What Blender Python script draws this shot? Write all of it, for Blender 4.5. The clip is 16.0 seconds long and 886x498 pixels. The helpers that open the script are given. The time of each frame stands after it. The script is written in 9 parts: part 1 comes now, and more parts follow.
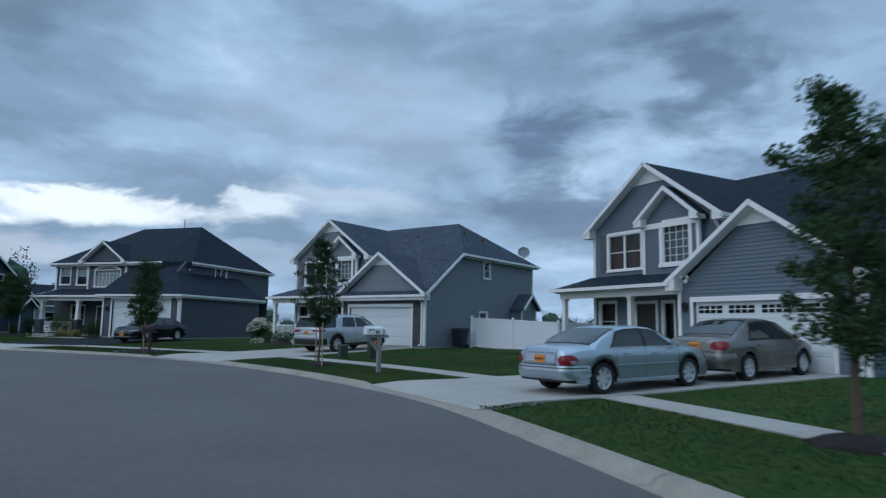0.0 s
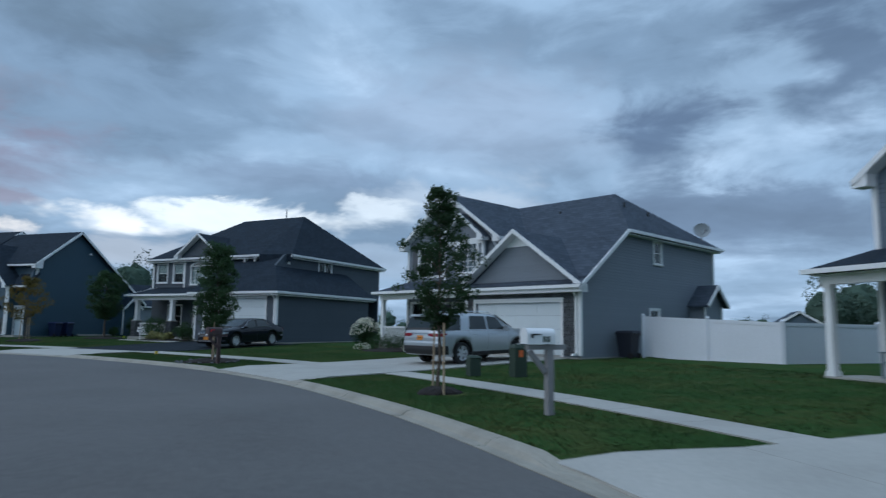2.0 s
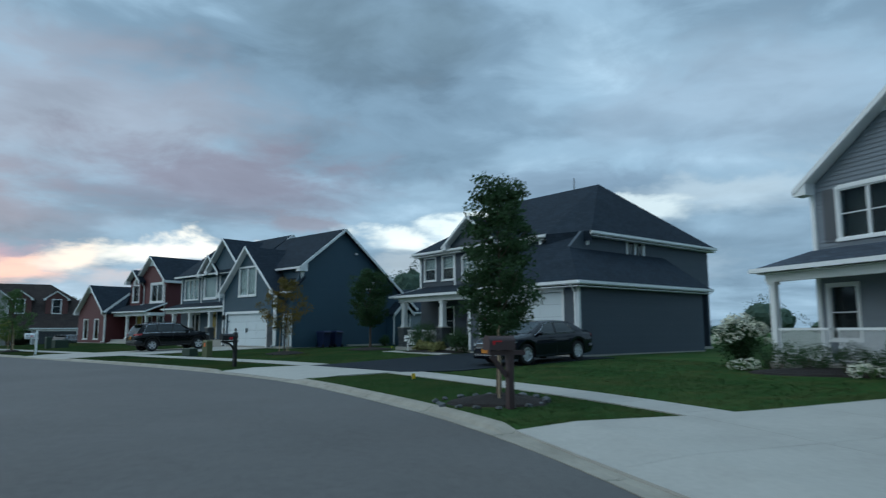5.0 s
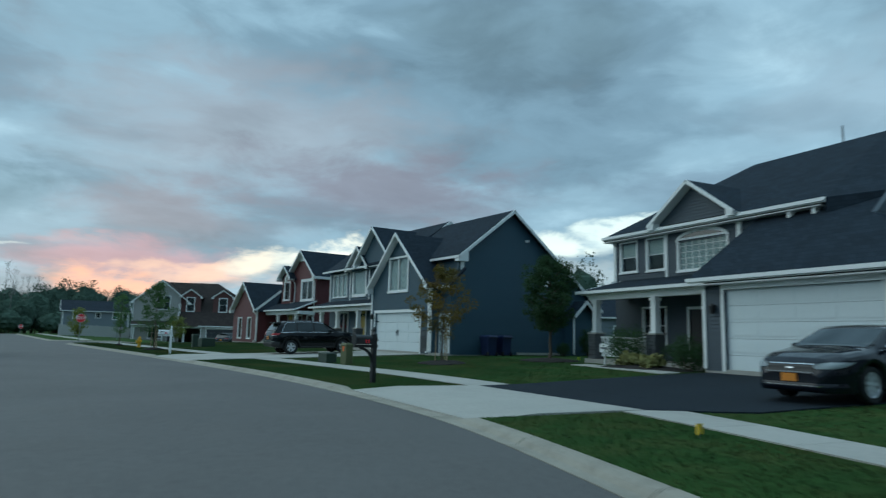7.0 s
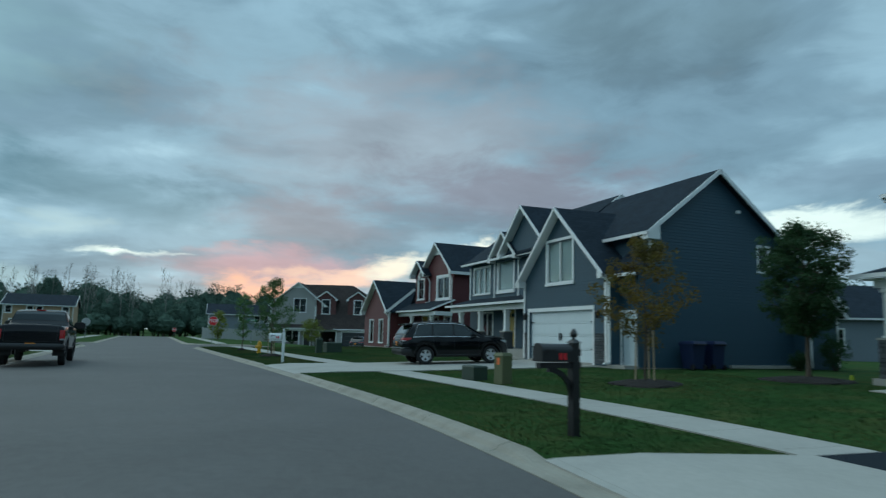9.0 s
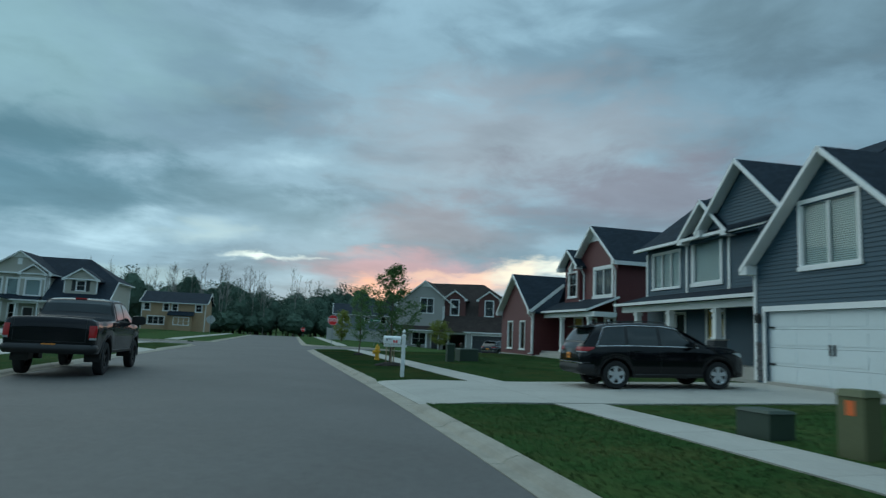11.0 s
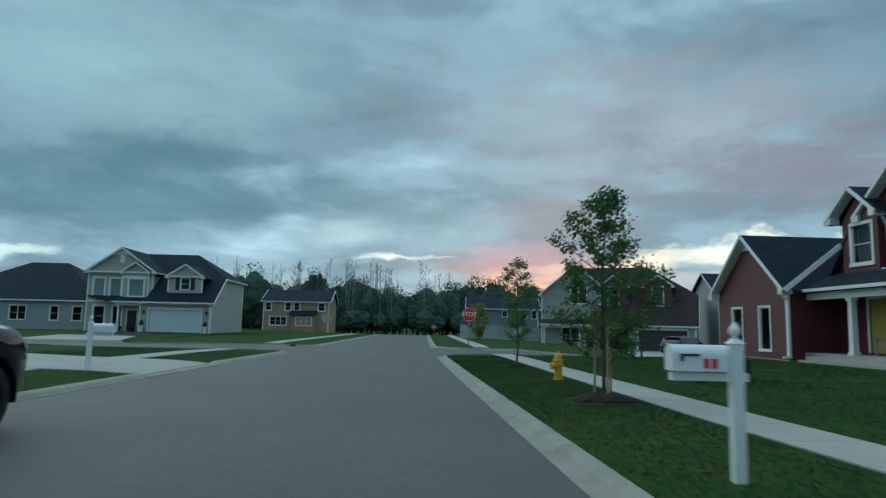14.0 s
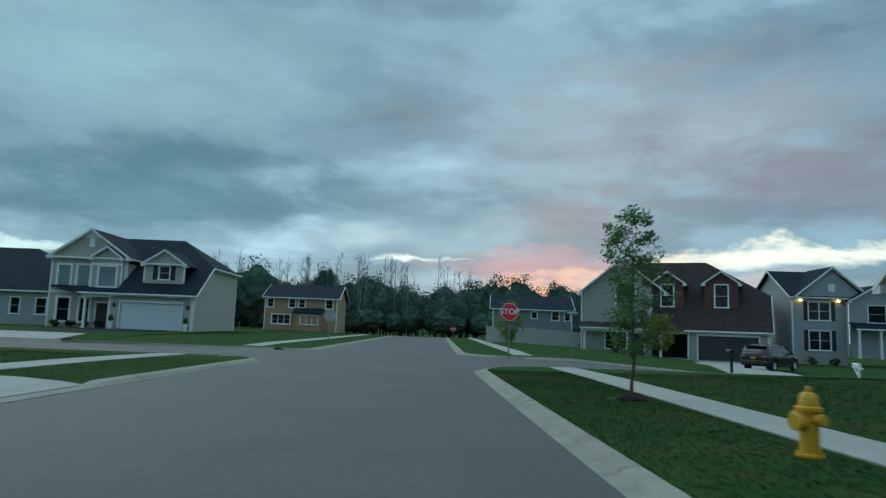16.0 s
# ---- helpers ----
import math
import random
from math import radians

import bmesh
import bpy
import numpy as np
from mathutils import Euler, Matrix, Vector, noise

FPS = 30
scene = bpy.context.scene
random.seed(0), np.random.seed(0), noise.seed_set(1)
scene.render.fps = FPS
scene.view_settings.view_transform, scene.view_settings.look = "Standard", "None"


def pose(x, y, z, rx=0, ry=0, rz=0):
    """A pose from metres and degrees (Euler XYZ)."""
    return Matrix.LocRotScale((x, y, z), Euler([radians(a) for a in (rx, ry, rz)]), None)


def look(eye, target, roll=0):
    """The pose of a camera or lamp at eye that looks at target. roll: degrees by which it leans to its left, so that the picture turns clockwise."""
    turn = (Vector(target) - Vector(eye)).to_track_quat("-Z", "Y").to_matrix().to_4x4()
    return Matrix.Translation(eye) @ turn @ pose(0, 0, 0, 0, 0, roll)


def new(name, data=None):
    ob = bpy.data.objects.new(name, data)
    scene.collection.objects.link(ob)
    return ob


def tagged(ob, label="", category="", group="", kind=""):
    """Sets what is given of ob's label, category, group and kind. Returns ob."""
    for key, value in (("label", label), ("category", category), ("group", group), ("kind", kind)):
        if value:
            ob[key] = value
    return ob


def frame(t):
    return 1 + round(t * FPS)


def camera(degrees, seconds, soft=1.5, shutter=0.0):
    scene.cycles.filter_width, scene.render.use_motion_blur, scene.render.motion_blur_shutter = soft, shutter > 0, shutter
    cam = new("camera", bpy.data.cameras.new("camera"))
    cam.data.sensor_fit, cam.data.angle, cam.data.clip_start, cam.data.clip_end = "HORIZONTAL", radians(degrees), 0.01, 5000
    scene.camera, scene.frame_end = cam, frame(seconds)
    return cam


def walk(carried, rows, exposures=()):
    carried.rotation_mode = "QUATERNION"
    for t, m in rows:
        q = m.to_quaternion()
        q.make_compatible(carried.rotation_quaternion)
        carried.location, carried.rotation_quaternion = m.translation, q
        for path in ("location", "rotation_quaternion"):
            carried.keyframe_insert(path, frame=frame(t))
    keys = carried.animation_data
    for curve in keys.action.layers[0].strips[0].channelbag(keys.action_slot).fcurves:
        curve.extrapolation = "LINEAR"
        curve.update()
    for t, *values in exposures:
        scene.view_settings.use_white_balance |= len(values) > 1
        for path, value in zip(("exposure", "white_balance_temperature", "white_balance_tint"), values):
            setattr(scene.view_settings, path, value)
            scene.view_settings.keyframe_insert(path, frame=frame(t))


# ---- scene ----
# ---- camera ----
cam = camera(68.1, 16.0, soft=1.3, shutter=0.55)
PATH = [
    (0, (-28.713, -59.652, 1.467), (-26.747, -59.374, 1.706), 0.9),
    (0.5, (-26.406, -59.064, 1.498), (-24.445, -58.75, 1.733), 0.7),
    (1, (-24.316, -58.469, 1.476), (-22.367, -58.085, 1.713), 0.7),
    (1.5, (-22.173, -57.663, 1.446), (-20.249, -57.172, 1.685), 0.8),
    (2, (-20.067, -56.714, 1.464), (-18.18, -56.097, 1.704), 0.9),
    (2.5, (-18.213, -55.608, 1.467), (-16.374, -54.86, 1.709), 1.0),
    (3, (-16.36, -54.455, 1.461), (-14.584, -53.568, 1.703), 1.2),
    (3.5, (-14.632, -53.251, 1.447), (-12.927, -52.234, 1.689), 1.3),
    (4, (-12.88, -51.704, 1.453), (-11.239, -50.585, 1.693), 1.3),
    (4.2, (-12.257, -51.141, 1.46), (-10.645, -49.982, 1.702), 0.8),
    (6.3, (-6.614, -44.552, 1.475), (-5.341, -43.032, 1.731), 0.9),
    (6.5, (-6.124, -43.733, 1.42), (-4.887, -42.184, 1.68), 1.1),
    (7, (-4.888, -41.616, 1.409), (-3.744, -39.997, 1.671), 1.3),
    (7.5, (-3.902, -39.704, 1.447), (-2.847, -38.025, 1.709), 1.2),
    (8, (-3.045, -37.835, 1.4), (-2.074, -36.106, 1.663), 1.3),
    (8.5, (-2.227, -35.803, 1.432), (-1.343, -34.028, 1.694), 1.4),
    (9, (-1.533, -33.844, 1.458), (-0.741, -32.027, 1.72), 1.4),
    (9.5, (-0.906, -31.675, 1.463), (-0.205, -29.82, 1.725), 1.6),
    (10, (-0.448, -29.579, 1.557), (0.159, -27.691, 1.814), 1.4),
    (10.2, (-0.26, -28.603, 1.473), (0.312, -26.704, 1.733), 1.8),
    (12.5, (0.934, -17.831, 1.513), (1.131, -15.856, 1.756), 1.4),
    (13, (0.981, -15.39, 1.517), (1.121, -13.41, 1.759), 1.3),
    (13.5, (0.983, -12.847, 1.499), (1.066, -10.863, 1.737), 1.3),
    (14, (0.867, -10.352, 1.505), (0.915, -8.367, 1.74), 1.2),
    (14.5, (0.709, -7.84, 1.402), (0.734, -5.855, 1.641), 1.6),
    (15, (0.545, -5.274, 1.451), (0.555, -3.288, 1.69), 1.7),
    (15.5, (0.42, -2.666, 1.409), (0.42, -0.681, 1.65), 1.9),
    (16, (0.32, 0.0, 1.41), (0.319, 1.986, 1.65), 2.1),
]
# (seconds, stops, kelvin, tint)
EXPOSURES = [(0.0, 0.0, 5750, 9), (3.0, 0.0, 5750, 9), (4.2, 0.0, 5900, 5), (6.3, 0.0, 5900, -6), (9.0, -0.08, 5950, -9), (16.0, -0.08, 6000, -9)]
walk(cam, [(t, look(eye, target, roll)) for t, eye, target, roll in PATH], EXPOSURES)

# ---- world: broken overcast at dusk ----
SUNSET = radians(6.0)      # bearing of the glow, clockwise from +y
ZENITH = 1.3               # how much brighter the deck is straight overhead
# bearing, height, half width, half height (degrees), colour, amount, hard core
CLOUDS = [
    # the broad deck
    (-27, 20, 24, 10, (0.35, 0.50, 0.57), 0.65, 0.1),
    (-24, 10, 21, 6, (0.10, 0.19, 0.26), 0.8, 0.2),
    (-3, 10.5, 12, 3.2, (0.15, 0.235, 0.305), 0.65, 0.2),
    (20, 17, 26, 8, (0.36, 0.355, 0.42), 0.65, 0.1),
    (41, 26, 15, 8, (0.175, 0.24, 0.30), 0.55, 0.1),
    (30, 12.5, 18, 4.5, (0.235, 0.215, 0.28), 0.8, 0.2),
    (13, 9.5, 13, 3.2, (0.31, 0.285, 0.345), 0.7, 0.15),
    (74, 18, 20, 7, (0.37, 0.44, 0.54), 0.5, 0.1),
    (60, 12.5, 14, 2.6, (0.20, 0.26, 0.35), 0.6, 0.2),
    (92, 8, 34, 5, (0.22, 0.295, 0.385), 0.6, 0.2),
    (73, 11.2, 12, 2.2, (0.50, 0.57, 0.64), 0.75, 0.15),
    (90, 16.4, 6.5, 5, (0.105, 0.15, 0.225), 0.9, 0.15),
    (104.5, 20.5, 7, 9, (0.105, 0.15, 0.22), 0.85, 0.2),
    (96, 9.5, 13, 4.5, (0.15, 0.205, 0.285), 0.85, 0.3),
    (115, 10, 20, 8, (0.15, 0.205, 0.28), 0.8, 0.2),
    # gaps low down, from the street's far end round to the start
    (-33, 4.9, 5.5, 0.9, (0.66, 0.76, 0.78), 0.95, 0.3),
    (-16, 3.6, 12, 1.6, (0.36, 0.46, 0.52), 0.75, 0.3),
    (-8, 7.9, 6, 1.4, (0.44, 0.52, 0.57), 0.7, 0.1),
    (-1.6, 6.0, 4.6, 0.5, (0.85, 0.86, 0.83), 1.0, 0.2),
    (9, 5.6, 11, 2.7, (0.54, 0.335, 0.40), 0.85, 0.1),
    (5, 7.0, 6, 0.8, (0.50, 0.34, 0.39), 0.6, 0.1),
    (10.5, 3.3, 6, 1.5, (0.98, 0.50, 0.38), 0.95, 0.1),
    (15, 4.8, 5.5, 1.4, (0.95, 0.58, 0.47), 0.9, 0.2),
    (19, 5.9, 5, 1.5, (0.92, 0.75, 0.64), 1.0, 0.25),
    (25, 6.6, 7.5, 1.35, (0.95, 0.86, 0.77), 1.0, 0.3),
    (32, 6.4, 7, 1.0, (0.92, 0.85, 0.77), 0.95, 0.3),
    (26, 4.4, 8, 1.3, (0.52, 0.46, 0.48), 0.8, 0.3),
    (36, 8.6, 3.2, 0.9, (0.26, 0.25, 0.31), 0.8, 0.2),
    (44, 8.0, 6, 1.7, (0.80, 0.80, 0.77), 1.0, 0.4),
    (54, 8.9, 10, 1.6, (0.78, 0.81, 0.80), 1.0, 0.45),
    (66, 9.8, 6, 1.4, (0.70, 0.75, 0.77), 0.9, 0.3),
    (47, 5.6, 9, 1.4, (0.40, 0.44, 0.49), 0.85, 0.3),
    (62, 5.6, 16, 2.2, (0.33, 0.41, 0.50), 0.85, 0.4),
]


def make_world():
    world = bpy.data.worlds.new("dusk_sky")
    scene.world = world
    world.use_nodes = True
    nt = world.node_tree
    nt.nodes.clear()
    n, l = nt.nodes.new, nt.links.new

    def math_node(op, a, b=None, clamp=False):
        m = n("ShaderNodeMath")
        m.operation, m.use_clamp = op, clamp
        for k, v in enumerate((a, b)):
            if v is None:
                continue
            if isinstance(v, (int, float)):
                m.inputs[k].default_value = v
            else:
                l(v, m.inputs[k])
        return m.outputs[0]

    def ramp(fac, stops, smooth=True):
        r = n("ShaderNodeValToRGB")
        r.color_ramp.interpolation = "EASE" if smooth else "LINEAR"
        while len(r.color_ramp.elements) < len(stops):
            r.color_ramp.elements.new(0.5)
        for e, (p, c) in zip(r.color_ramp.elements, stops):
            e.position = p
            e.color = (*c, 1) if len(c) == 3 else c
        l(fac, r.inputs[0])
        return r.outputs[0]

    def mix(fac, a, b, blend="MIX"):
        m = n("ShaderNodeMix")
        m.data_type, m.blend_type = "RGBA", blend
        if isinstance(fac, float):
            m.inputs[0].default_value = fac
        else:
            l(fac, m.inputs[0])
        for k, v in ((6, a), (7, b)):
            if isinstance(v, tuple):
                m.inputs[k].default_value = (*v, 1)
            else:
                l(v, m.inputs[k])
        return m.outputs[2]

    tc = n("ShaderNodeTexCoord")
    sep = n("ShaderNodeSeparateXYZ")
    l(tc.outputs["Generated"], sep.inputs[0])
    x, y, z = sep.outputs

    def noise_tex(scale, detail, rough, offset, flat, dist=0.0):
        """Cloud noise over the dome, drawn out sideways."""
        mp = n("ShaderNodeMapping")
        mp.inputs["Location"].default_value = offset
        mp.inputs["Scale"].default_value = (1, 1, flat)
        l(tc.outputs["Generated"], mp.inputs[0])
        t = n("ShaderNodeTexNoise")
        t.inputs["Scale"].default_value, t.inputs["Detail"].default_value, t.inputs["Roughness"].default_value = scale, detail, rough
        t.inputs["Distortion"].default_value = dist
        l(mp.outputs[0], t.inputs["Vector"])
        return t.outputs["Fac"]

    # the deck as seen from below: the direction laid out on a level sheet
    flat = n("ShaderNodeCombineXYZ")
    lift = math_node("ADD", math_node("MAXIMUM", z, 0.0), 0.11)
    l(math_node("DIVIDE", x, lift), flat.inputs[0]), l(math_node("DIVIDE", y, lift), flat.inputs[1])

    def deck_tex(scale, detail, rough, height, dist=0.0):
        t = n("ShaderNodeTexNoise")
        t.inputs["Scale"].default_value, t.inputs["Detail"].default_value, t.inputs["Roughness"].default_value = scale, detail, rough
        t.inputs["Distortion"].default_value = dist
        mp = n("ShaderNodeMapping")
        mp.inputs["Location"].default_value = (height, height * 0.37, height)
        l(flat.outputs[0], mp.inputs[0]), l(mp.outputs[0], t.inputs["Vector"])
        return t.outputs["Fac"]

    def weighed(*pairs):
        out = None
        for v, k in pairs:
            term = math_node("MULTIPLY", math_node("SUBTRACT", v, 0.5), k)
            out = term if out is None else math_node("ADD", out, term)
        return out

    big = noise_tex(2.3, 3, 0.5, (3.1, 1.7, 0), 2.6, 0.3)
    rolls = deck_tex(0.6, 5, 0.5, 3.3, 0.6)
    tufts = deck_tex(1.5, 4, 0.5, 7.7, 0.4)
    wisps = deck_tex(5.5, 4, 0.6, 1.9)
    warp = noise_tex(7.0, 4, 0.55, (1.3, 9.2, 5.0), 2.0)
    fine = noise_tex(6.5, 6, 0.58, (8.3, 4.2, 2.0), 2.6, 0.35)
    both = math_node("ADD", weighed((big, 0.5), (rolls, 0.4), (tufts, 0.12), (fine, 0.2)), 0.5)
    sky = ramp(both, [(0.34, (0.125, 0.178, 0.245)), (0.44, (0.195, 0.272, 0.36)), (0.53, (0.275, 0.372, 0.475)), (0.66, (0.43, 0.54, 0.65))])
    # bearing from the street's line and height, both frayed like cloud edges
    az = math_node("ADD", math_node("MULTIPLY", math_node("ARCTAN2", x, y), 180 / math.pi), math_node("MULTIPLY", math_node("SUBTRACT", warp, 0.5), 16.0))
    el = math_node("ADD", math_node("MULTIPLY", math_node("ARCSINE", z), 180 / math.pi), math_node("MULTIPLY", math_node("SUBTRACT", fine, 0.5), 5.0))
    fray = weighed((tufts, 0.7), (fine, 1.3), (wisps, 0.3))

    def cloud(under, bearing, height, wide, tall, colour, amount, hard=0.35):
        """A bank of cloud or a gap in it, centred on a bearing and a height in degrees."""
        p = math_node("DIVIDE", math_node("SUBTRACT", az, bearing), wide)
        q = math_node("DIVIDE", math_node("SUBTRACT", el, height), tall)
        r = math_node("SQRT", math_node("ADD", math_node("MULTIPLY", p, p), math_node("MULTIPLY", q, q)))
        mask = ramp(math_node("ADD", r, fray), [(hard, (1, 1, 1)), (1.0, (0, 0, 0))])
        return mix(math_node("MULTIPLY", mask, amount), under, colour)

    for bank in CLOUDS:
        sky = cloud(sky, *bank)
    # billows that run through every bank
    billow = math_node("ADD", weighed((tufts, 0.28), (fine, 0.4), (rolls, 0.35)), 1.0)
    shaded = n("ShaderNodeVectorMath")
    shaded.operation = "SCALE"
    l(sky, shaded.inputs[0]), l(billow, shaded.inputs["Scale"])
    sky = shaded.outputs[0]
    # an overcast dome is brighter overhead than low down
    over = math_node("ADD", math_node("MULTIPLY", math_node("MAXIMUM", math_node("SUBTRACT", z, 0.42), 0.0), ZENITH), 1.0)
    scaled = n("ShaderNodeVectorMath")
    scaled.operation = "SCALE"
    l(sky, scaled.inputs[0]), l(over, scaled.inputs["Scale"])
    sky = scaled.outputs[0]
    # clear sky above the deck gives a little of its colour
    nish = n("ShaderNodeTexSky")
    nish.sky_type, nish.sun_disc = "NISHITA", False
    nish.sun_elevation, nish.sun_rotation = radians(3), SUNSET
    total = n("ShaderNodeAddShader")
    bg, bg2, out = n("ShaderNodeBackground"), n("ShaderNodeBackground"), n("ShaderNodeOutputWorld")
    bg.inputs[1].default_value, bg2.inputs[1].default_value = 1.25, 0.004
    l(sky, bg.inputs[0]), l(nish.outputs[0], bg2.inputs[0])
    l(bg.outputs[0], total.inputs[0]), l(bg2.outputs[0], total.inputs[1])
    l(total.outputs[0], out.inputs[0])


make_world()
sun = new("sun", bpy.data.lights.new("sun", "SUN"))
sun.data.energy, sun.data.angle, sun.data.color = 0.8, radians(60), (1.0, 0.95, 0.90)
sun.matrix_world = look((-32, 34, 36), (0, 0, 0))

# ---- materials ----
MATS = {}


def material(name, base, rough=0.7, metal=0.0, vary=0.12, scale=3.0, bump=0.15, bump_scale=60.0, spec=0.5, coat=0.0, island=0.0, emit=None, stretch=(1, 1, 1), second=None, second_amount=0.4):
    """Base colour with broad stains and fine grain, and a fine relief."""
    if name in MATS:
        return MATS[name]
    m = bpy.data.materials.new(name)
    m.use_nodes = True
    nt = m.node_tree
    n, l = nt.nodes.new, nt.links.new
    b = nt.nodes["Principled BSDF"]
    b.inputs["Roughness"].default_value, b.inputs["Metallic"].default_value = rough, metal
    b.inputs["Specular IOR Level"].default_value = spec
    b.inputs["Coat Weight"].default_value = coat
    tc = n("ShaderNodeTexCoord")
    mp = n("ShaderNodeMapping")
    mp.inputs["Scale"].default_value = stretch
    l(tc.outputs["Object"], mp.inputs[0])
    broad, grain = n("ShaderNodeTexNoise"), n("ShaderNodeTexNoise")
    broad.inputs["Scale"].default_value, broad.inputs["Detail"].default_value = scale * 0.25, 4
    grain.inputs["Scale"].default_value, grain.inputs["Detail"].default_value = scale * 8, 3
    l(mp.outputs[0], broad.inputs["Vector"]), l(mp.outputs[0], grain.inputs["Vector"])
    add = n("ShaderNodeMath")
    add.operation = "ADD"
    l(broad.outputs["Fac"], add.inputs[0]), l(grain.outputs["Fac"], add.inputs[1])
    rng = n("ShaderNodeMapRange")
    rng.inputs["From Min"].default_value, rng.inputs["From Max"].default_value = 0.6, 1.4
    rng.inputs["To Min"].default_value, rng.inputs["To Max"].default_value = 1 - vary, 1 + vary
    l(add.outputs[0], rng.inputs["Value"])
    value = rng.outputs[0]
    if island:
        info = n("ShaderNodeObjectInfo")
        geo = n("ShaderNodeNewGeometry")
        mix_r = n("ShaderNodeMath")
        mix_r.operation = "ADD"
        l(info.outputs["Random"], mix_r.inputs[0]), l(geo.outputs["Random Per Island"], mix_r.inputs[1])
        r2 = n("ShaderNodeMapRange")
        r2.inputs["From Max"].default_value = 2.0
        r2.inputs["To Min"].default_value, r2.inputs["To Max"].default_value = 1 - island, 1 + island
        l(mix_r.outputs[0], r2.inputs["Value"])
        mul = n("ShaderNodeMath")
        mul.operation = "MULTIPLY"
        l(value, mul.inputs[0]), l(r2.outputs[0], mul.inputs[1])
        value = mul.outputs[0]
    colour = n("ShaderNodeRGB")
    colour.outputs[0].default_value = (*base, 1)
    col = colour.outputs[0]
    if second:
        mx = n("ShaderNodeMix")
        mx.data_type = "RGBA"
        st = n("ShaderNodeTexNoise")
        st.inputs["Scale"].default_value, st.inputs["Detail"].default_value = scale * 0.6, 6
        l(mp.outputs[0], st.inputs["Vector"])
        rr = n("ShaderNodeMapRange")
        rr.inputs["From Min"].default_value, rr.inputs["From Max"].default_value = 0.45, 0.7
        rr.inputs["To Max"].default_value = second_amount
        l(st.outputs["Fac"], rr.inputs["Value"])
        l(rr.outputs[0], mx.inputs[0])
        l(col, mx.inputs[6])
        mx.inputs[7].default_value = (*second, 1)
        col = mx.outputs[2]
    sc = n("ShaderNodeVectorMath")
    sc.operation = "SCALE"
    l(col, sc.inputs[0]), l(value, sc.inputs["Scale"])
    l(sc.outputs[0], b.inputs["Base Color"])
    if bump:
        bt = n("ShaderNodeTexNoise")
        bt.inputs["Scale"].default_value, bt.inputs["Detail"].default_value = bump_scale, 3
        l(mp.outputs[0], bt.inputs["Vector"])
        bn = n("ShaderNodeBump")
        bn.inputs["Strength"].default_value, bn.inputs["Distance"].default_value = bump, 0.01
        l(bt.outputs["Fac"], bn.inputs["Height"]), l(bn.outputs[0], b.inputs["Normal"])
    if emit:
        b.inputs["Emission Color"].default_value, b.inputs["Emission Strength"].default_value = (*emit[0], 1), emit[1]
    MATS[name] = m
    return m


def glass_material(name, tint, rough=0.02):
    m = bpy.data.materials.new(name)
    m.use_nodes = True
    b = m.node_tree.nodes["Principled BSDF"]
    b.inputs["Base Color"].default_value = (*tint, 1)
    b.inputs["Roughness"].default_value, b.inputs["IOR"].default_value = rough, 1.28
    b.inputs["Transmission Weight"].default_value = 1.0
    MATS[name] = m
    return m


def rows_material(name, base, pitch, vary, rough=0.9):
    """Courses of shingles: rows and staggered tabs, each a little different."""
    m = material(name, base, rough=rough, vary=vary, scale=4, bump=0.4, bump_scale=90, spec=0.2)
    nt = m.node_tree
    n, l = nt.nodes.new, nt.links.new
    b = nt.nodes["Principled BSDF"]
    br = n("ShaderNodeTexBrick")
    br.inputs["Scale"].default_value = 1.0
    br.inputs["Brick Width"].default_value, br.inputs["Row Height"].default_value, br.inputs["Mortar Size"].default_value = pitch * 1.8, pitch, 0.006
    br.inputs["Color1"].default_value, br.inputs["Color2"].default_value, br.inputs["Mortar"].default_value = (0.8, 0.8, 0.8, 1), (1.25, 1.25, 1.25, 1), (0.5, 0.5, 0.5, 1)
    tc = n("ShaderNodeTexCoord")
    sp, cb = n("ShaderNodeSeparateXYZ"), n("ShaderNodeCombineXYZ")
    l(tc.outputs["Object"], sp.inputs[0])
    ad = n("ShaderNodeMath")
    ad.operation = "ADD"
    l(sp.outputs[0], ad.inputs[0]), l(sp.outputs[1], ad.inputs[1])
    l(ad.outputs[0], cb.inputs[0]), l(sp.outputs[2], cb.inputs[1])
    l(cb.outputs[0], br.inputs["Vector"])
    old = b.inputs["Base Color"].links[0].from_socket
    mx = n("ShaderNodeMix")
    mx.data_type, mx.blend_type = "RGBA", "MULTIPLY"
    mx.inputs[0].default_value = 0.8
    l(old, mx.inputs[6]), l(br.outputs["Color"], mx.inputs[7])
    l(mx.outputs[2], b.inputs["Base Color"])
    return m


ASPHALT = material("asphalt", (0.110, 0.105, 0.100), rough=0.7, vary=0.22, scale=1.2, bump=0.5, bump_scale=140, spec=0.35, second=(0.105, 0.097, 0.090), second_amount=0.5)
DRIVE_BLACK = material("fresh_asphalt", (0.014, 0.020, 0.027), rough=0.85, vary=0.2, scale=2, bump=0.5, bump_scale=120, spec=0.15)
CONCRETE = material("concrete", (0.40, 0.385, 0.35), rough=0.9, vary=0.10, scale=1.6, bump=0.25, bump_scale=90, spec=0.2, island=0.05, second=(0.33, 0.315, 0.285), second_amount=0.5)
KERB = material("kerb_concrete", (0.33, 0.305, 0.255), rough=0.9, vary=0.15, scale=2.5, bump=0.3, bump_scale=80, spec=0.2, island=0.06, second=(0.22, 0.20, 0.165), second_amount=0.6)
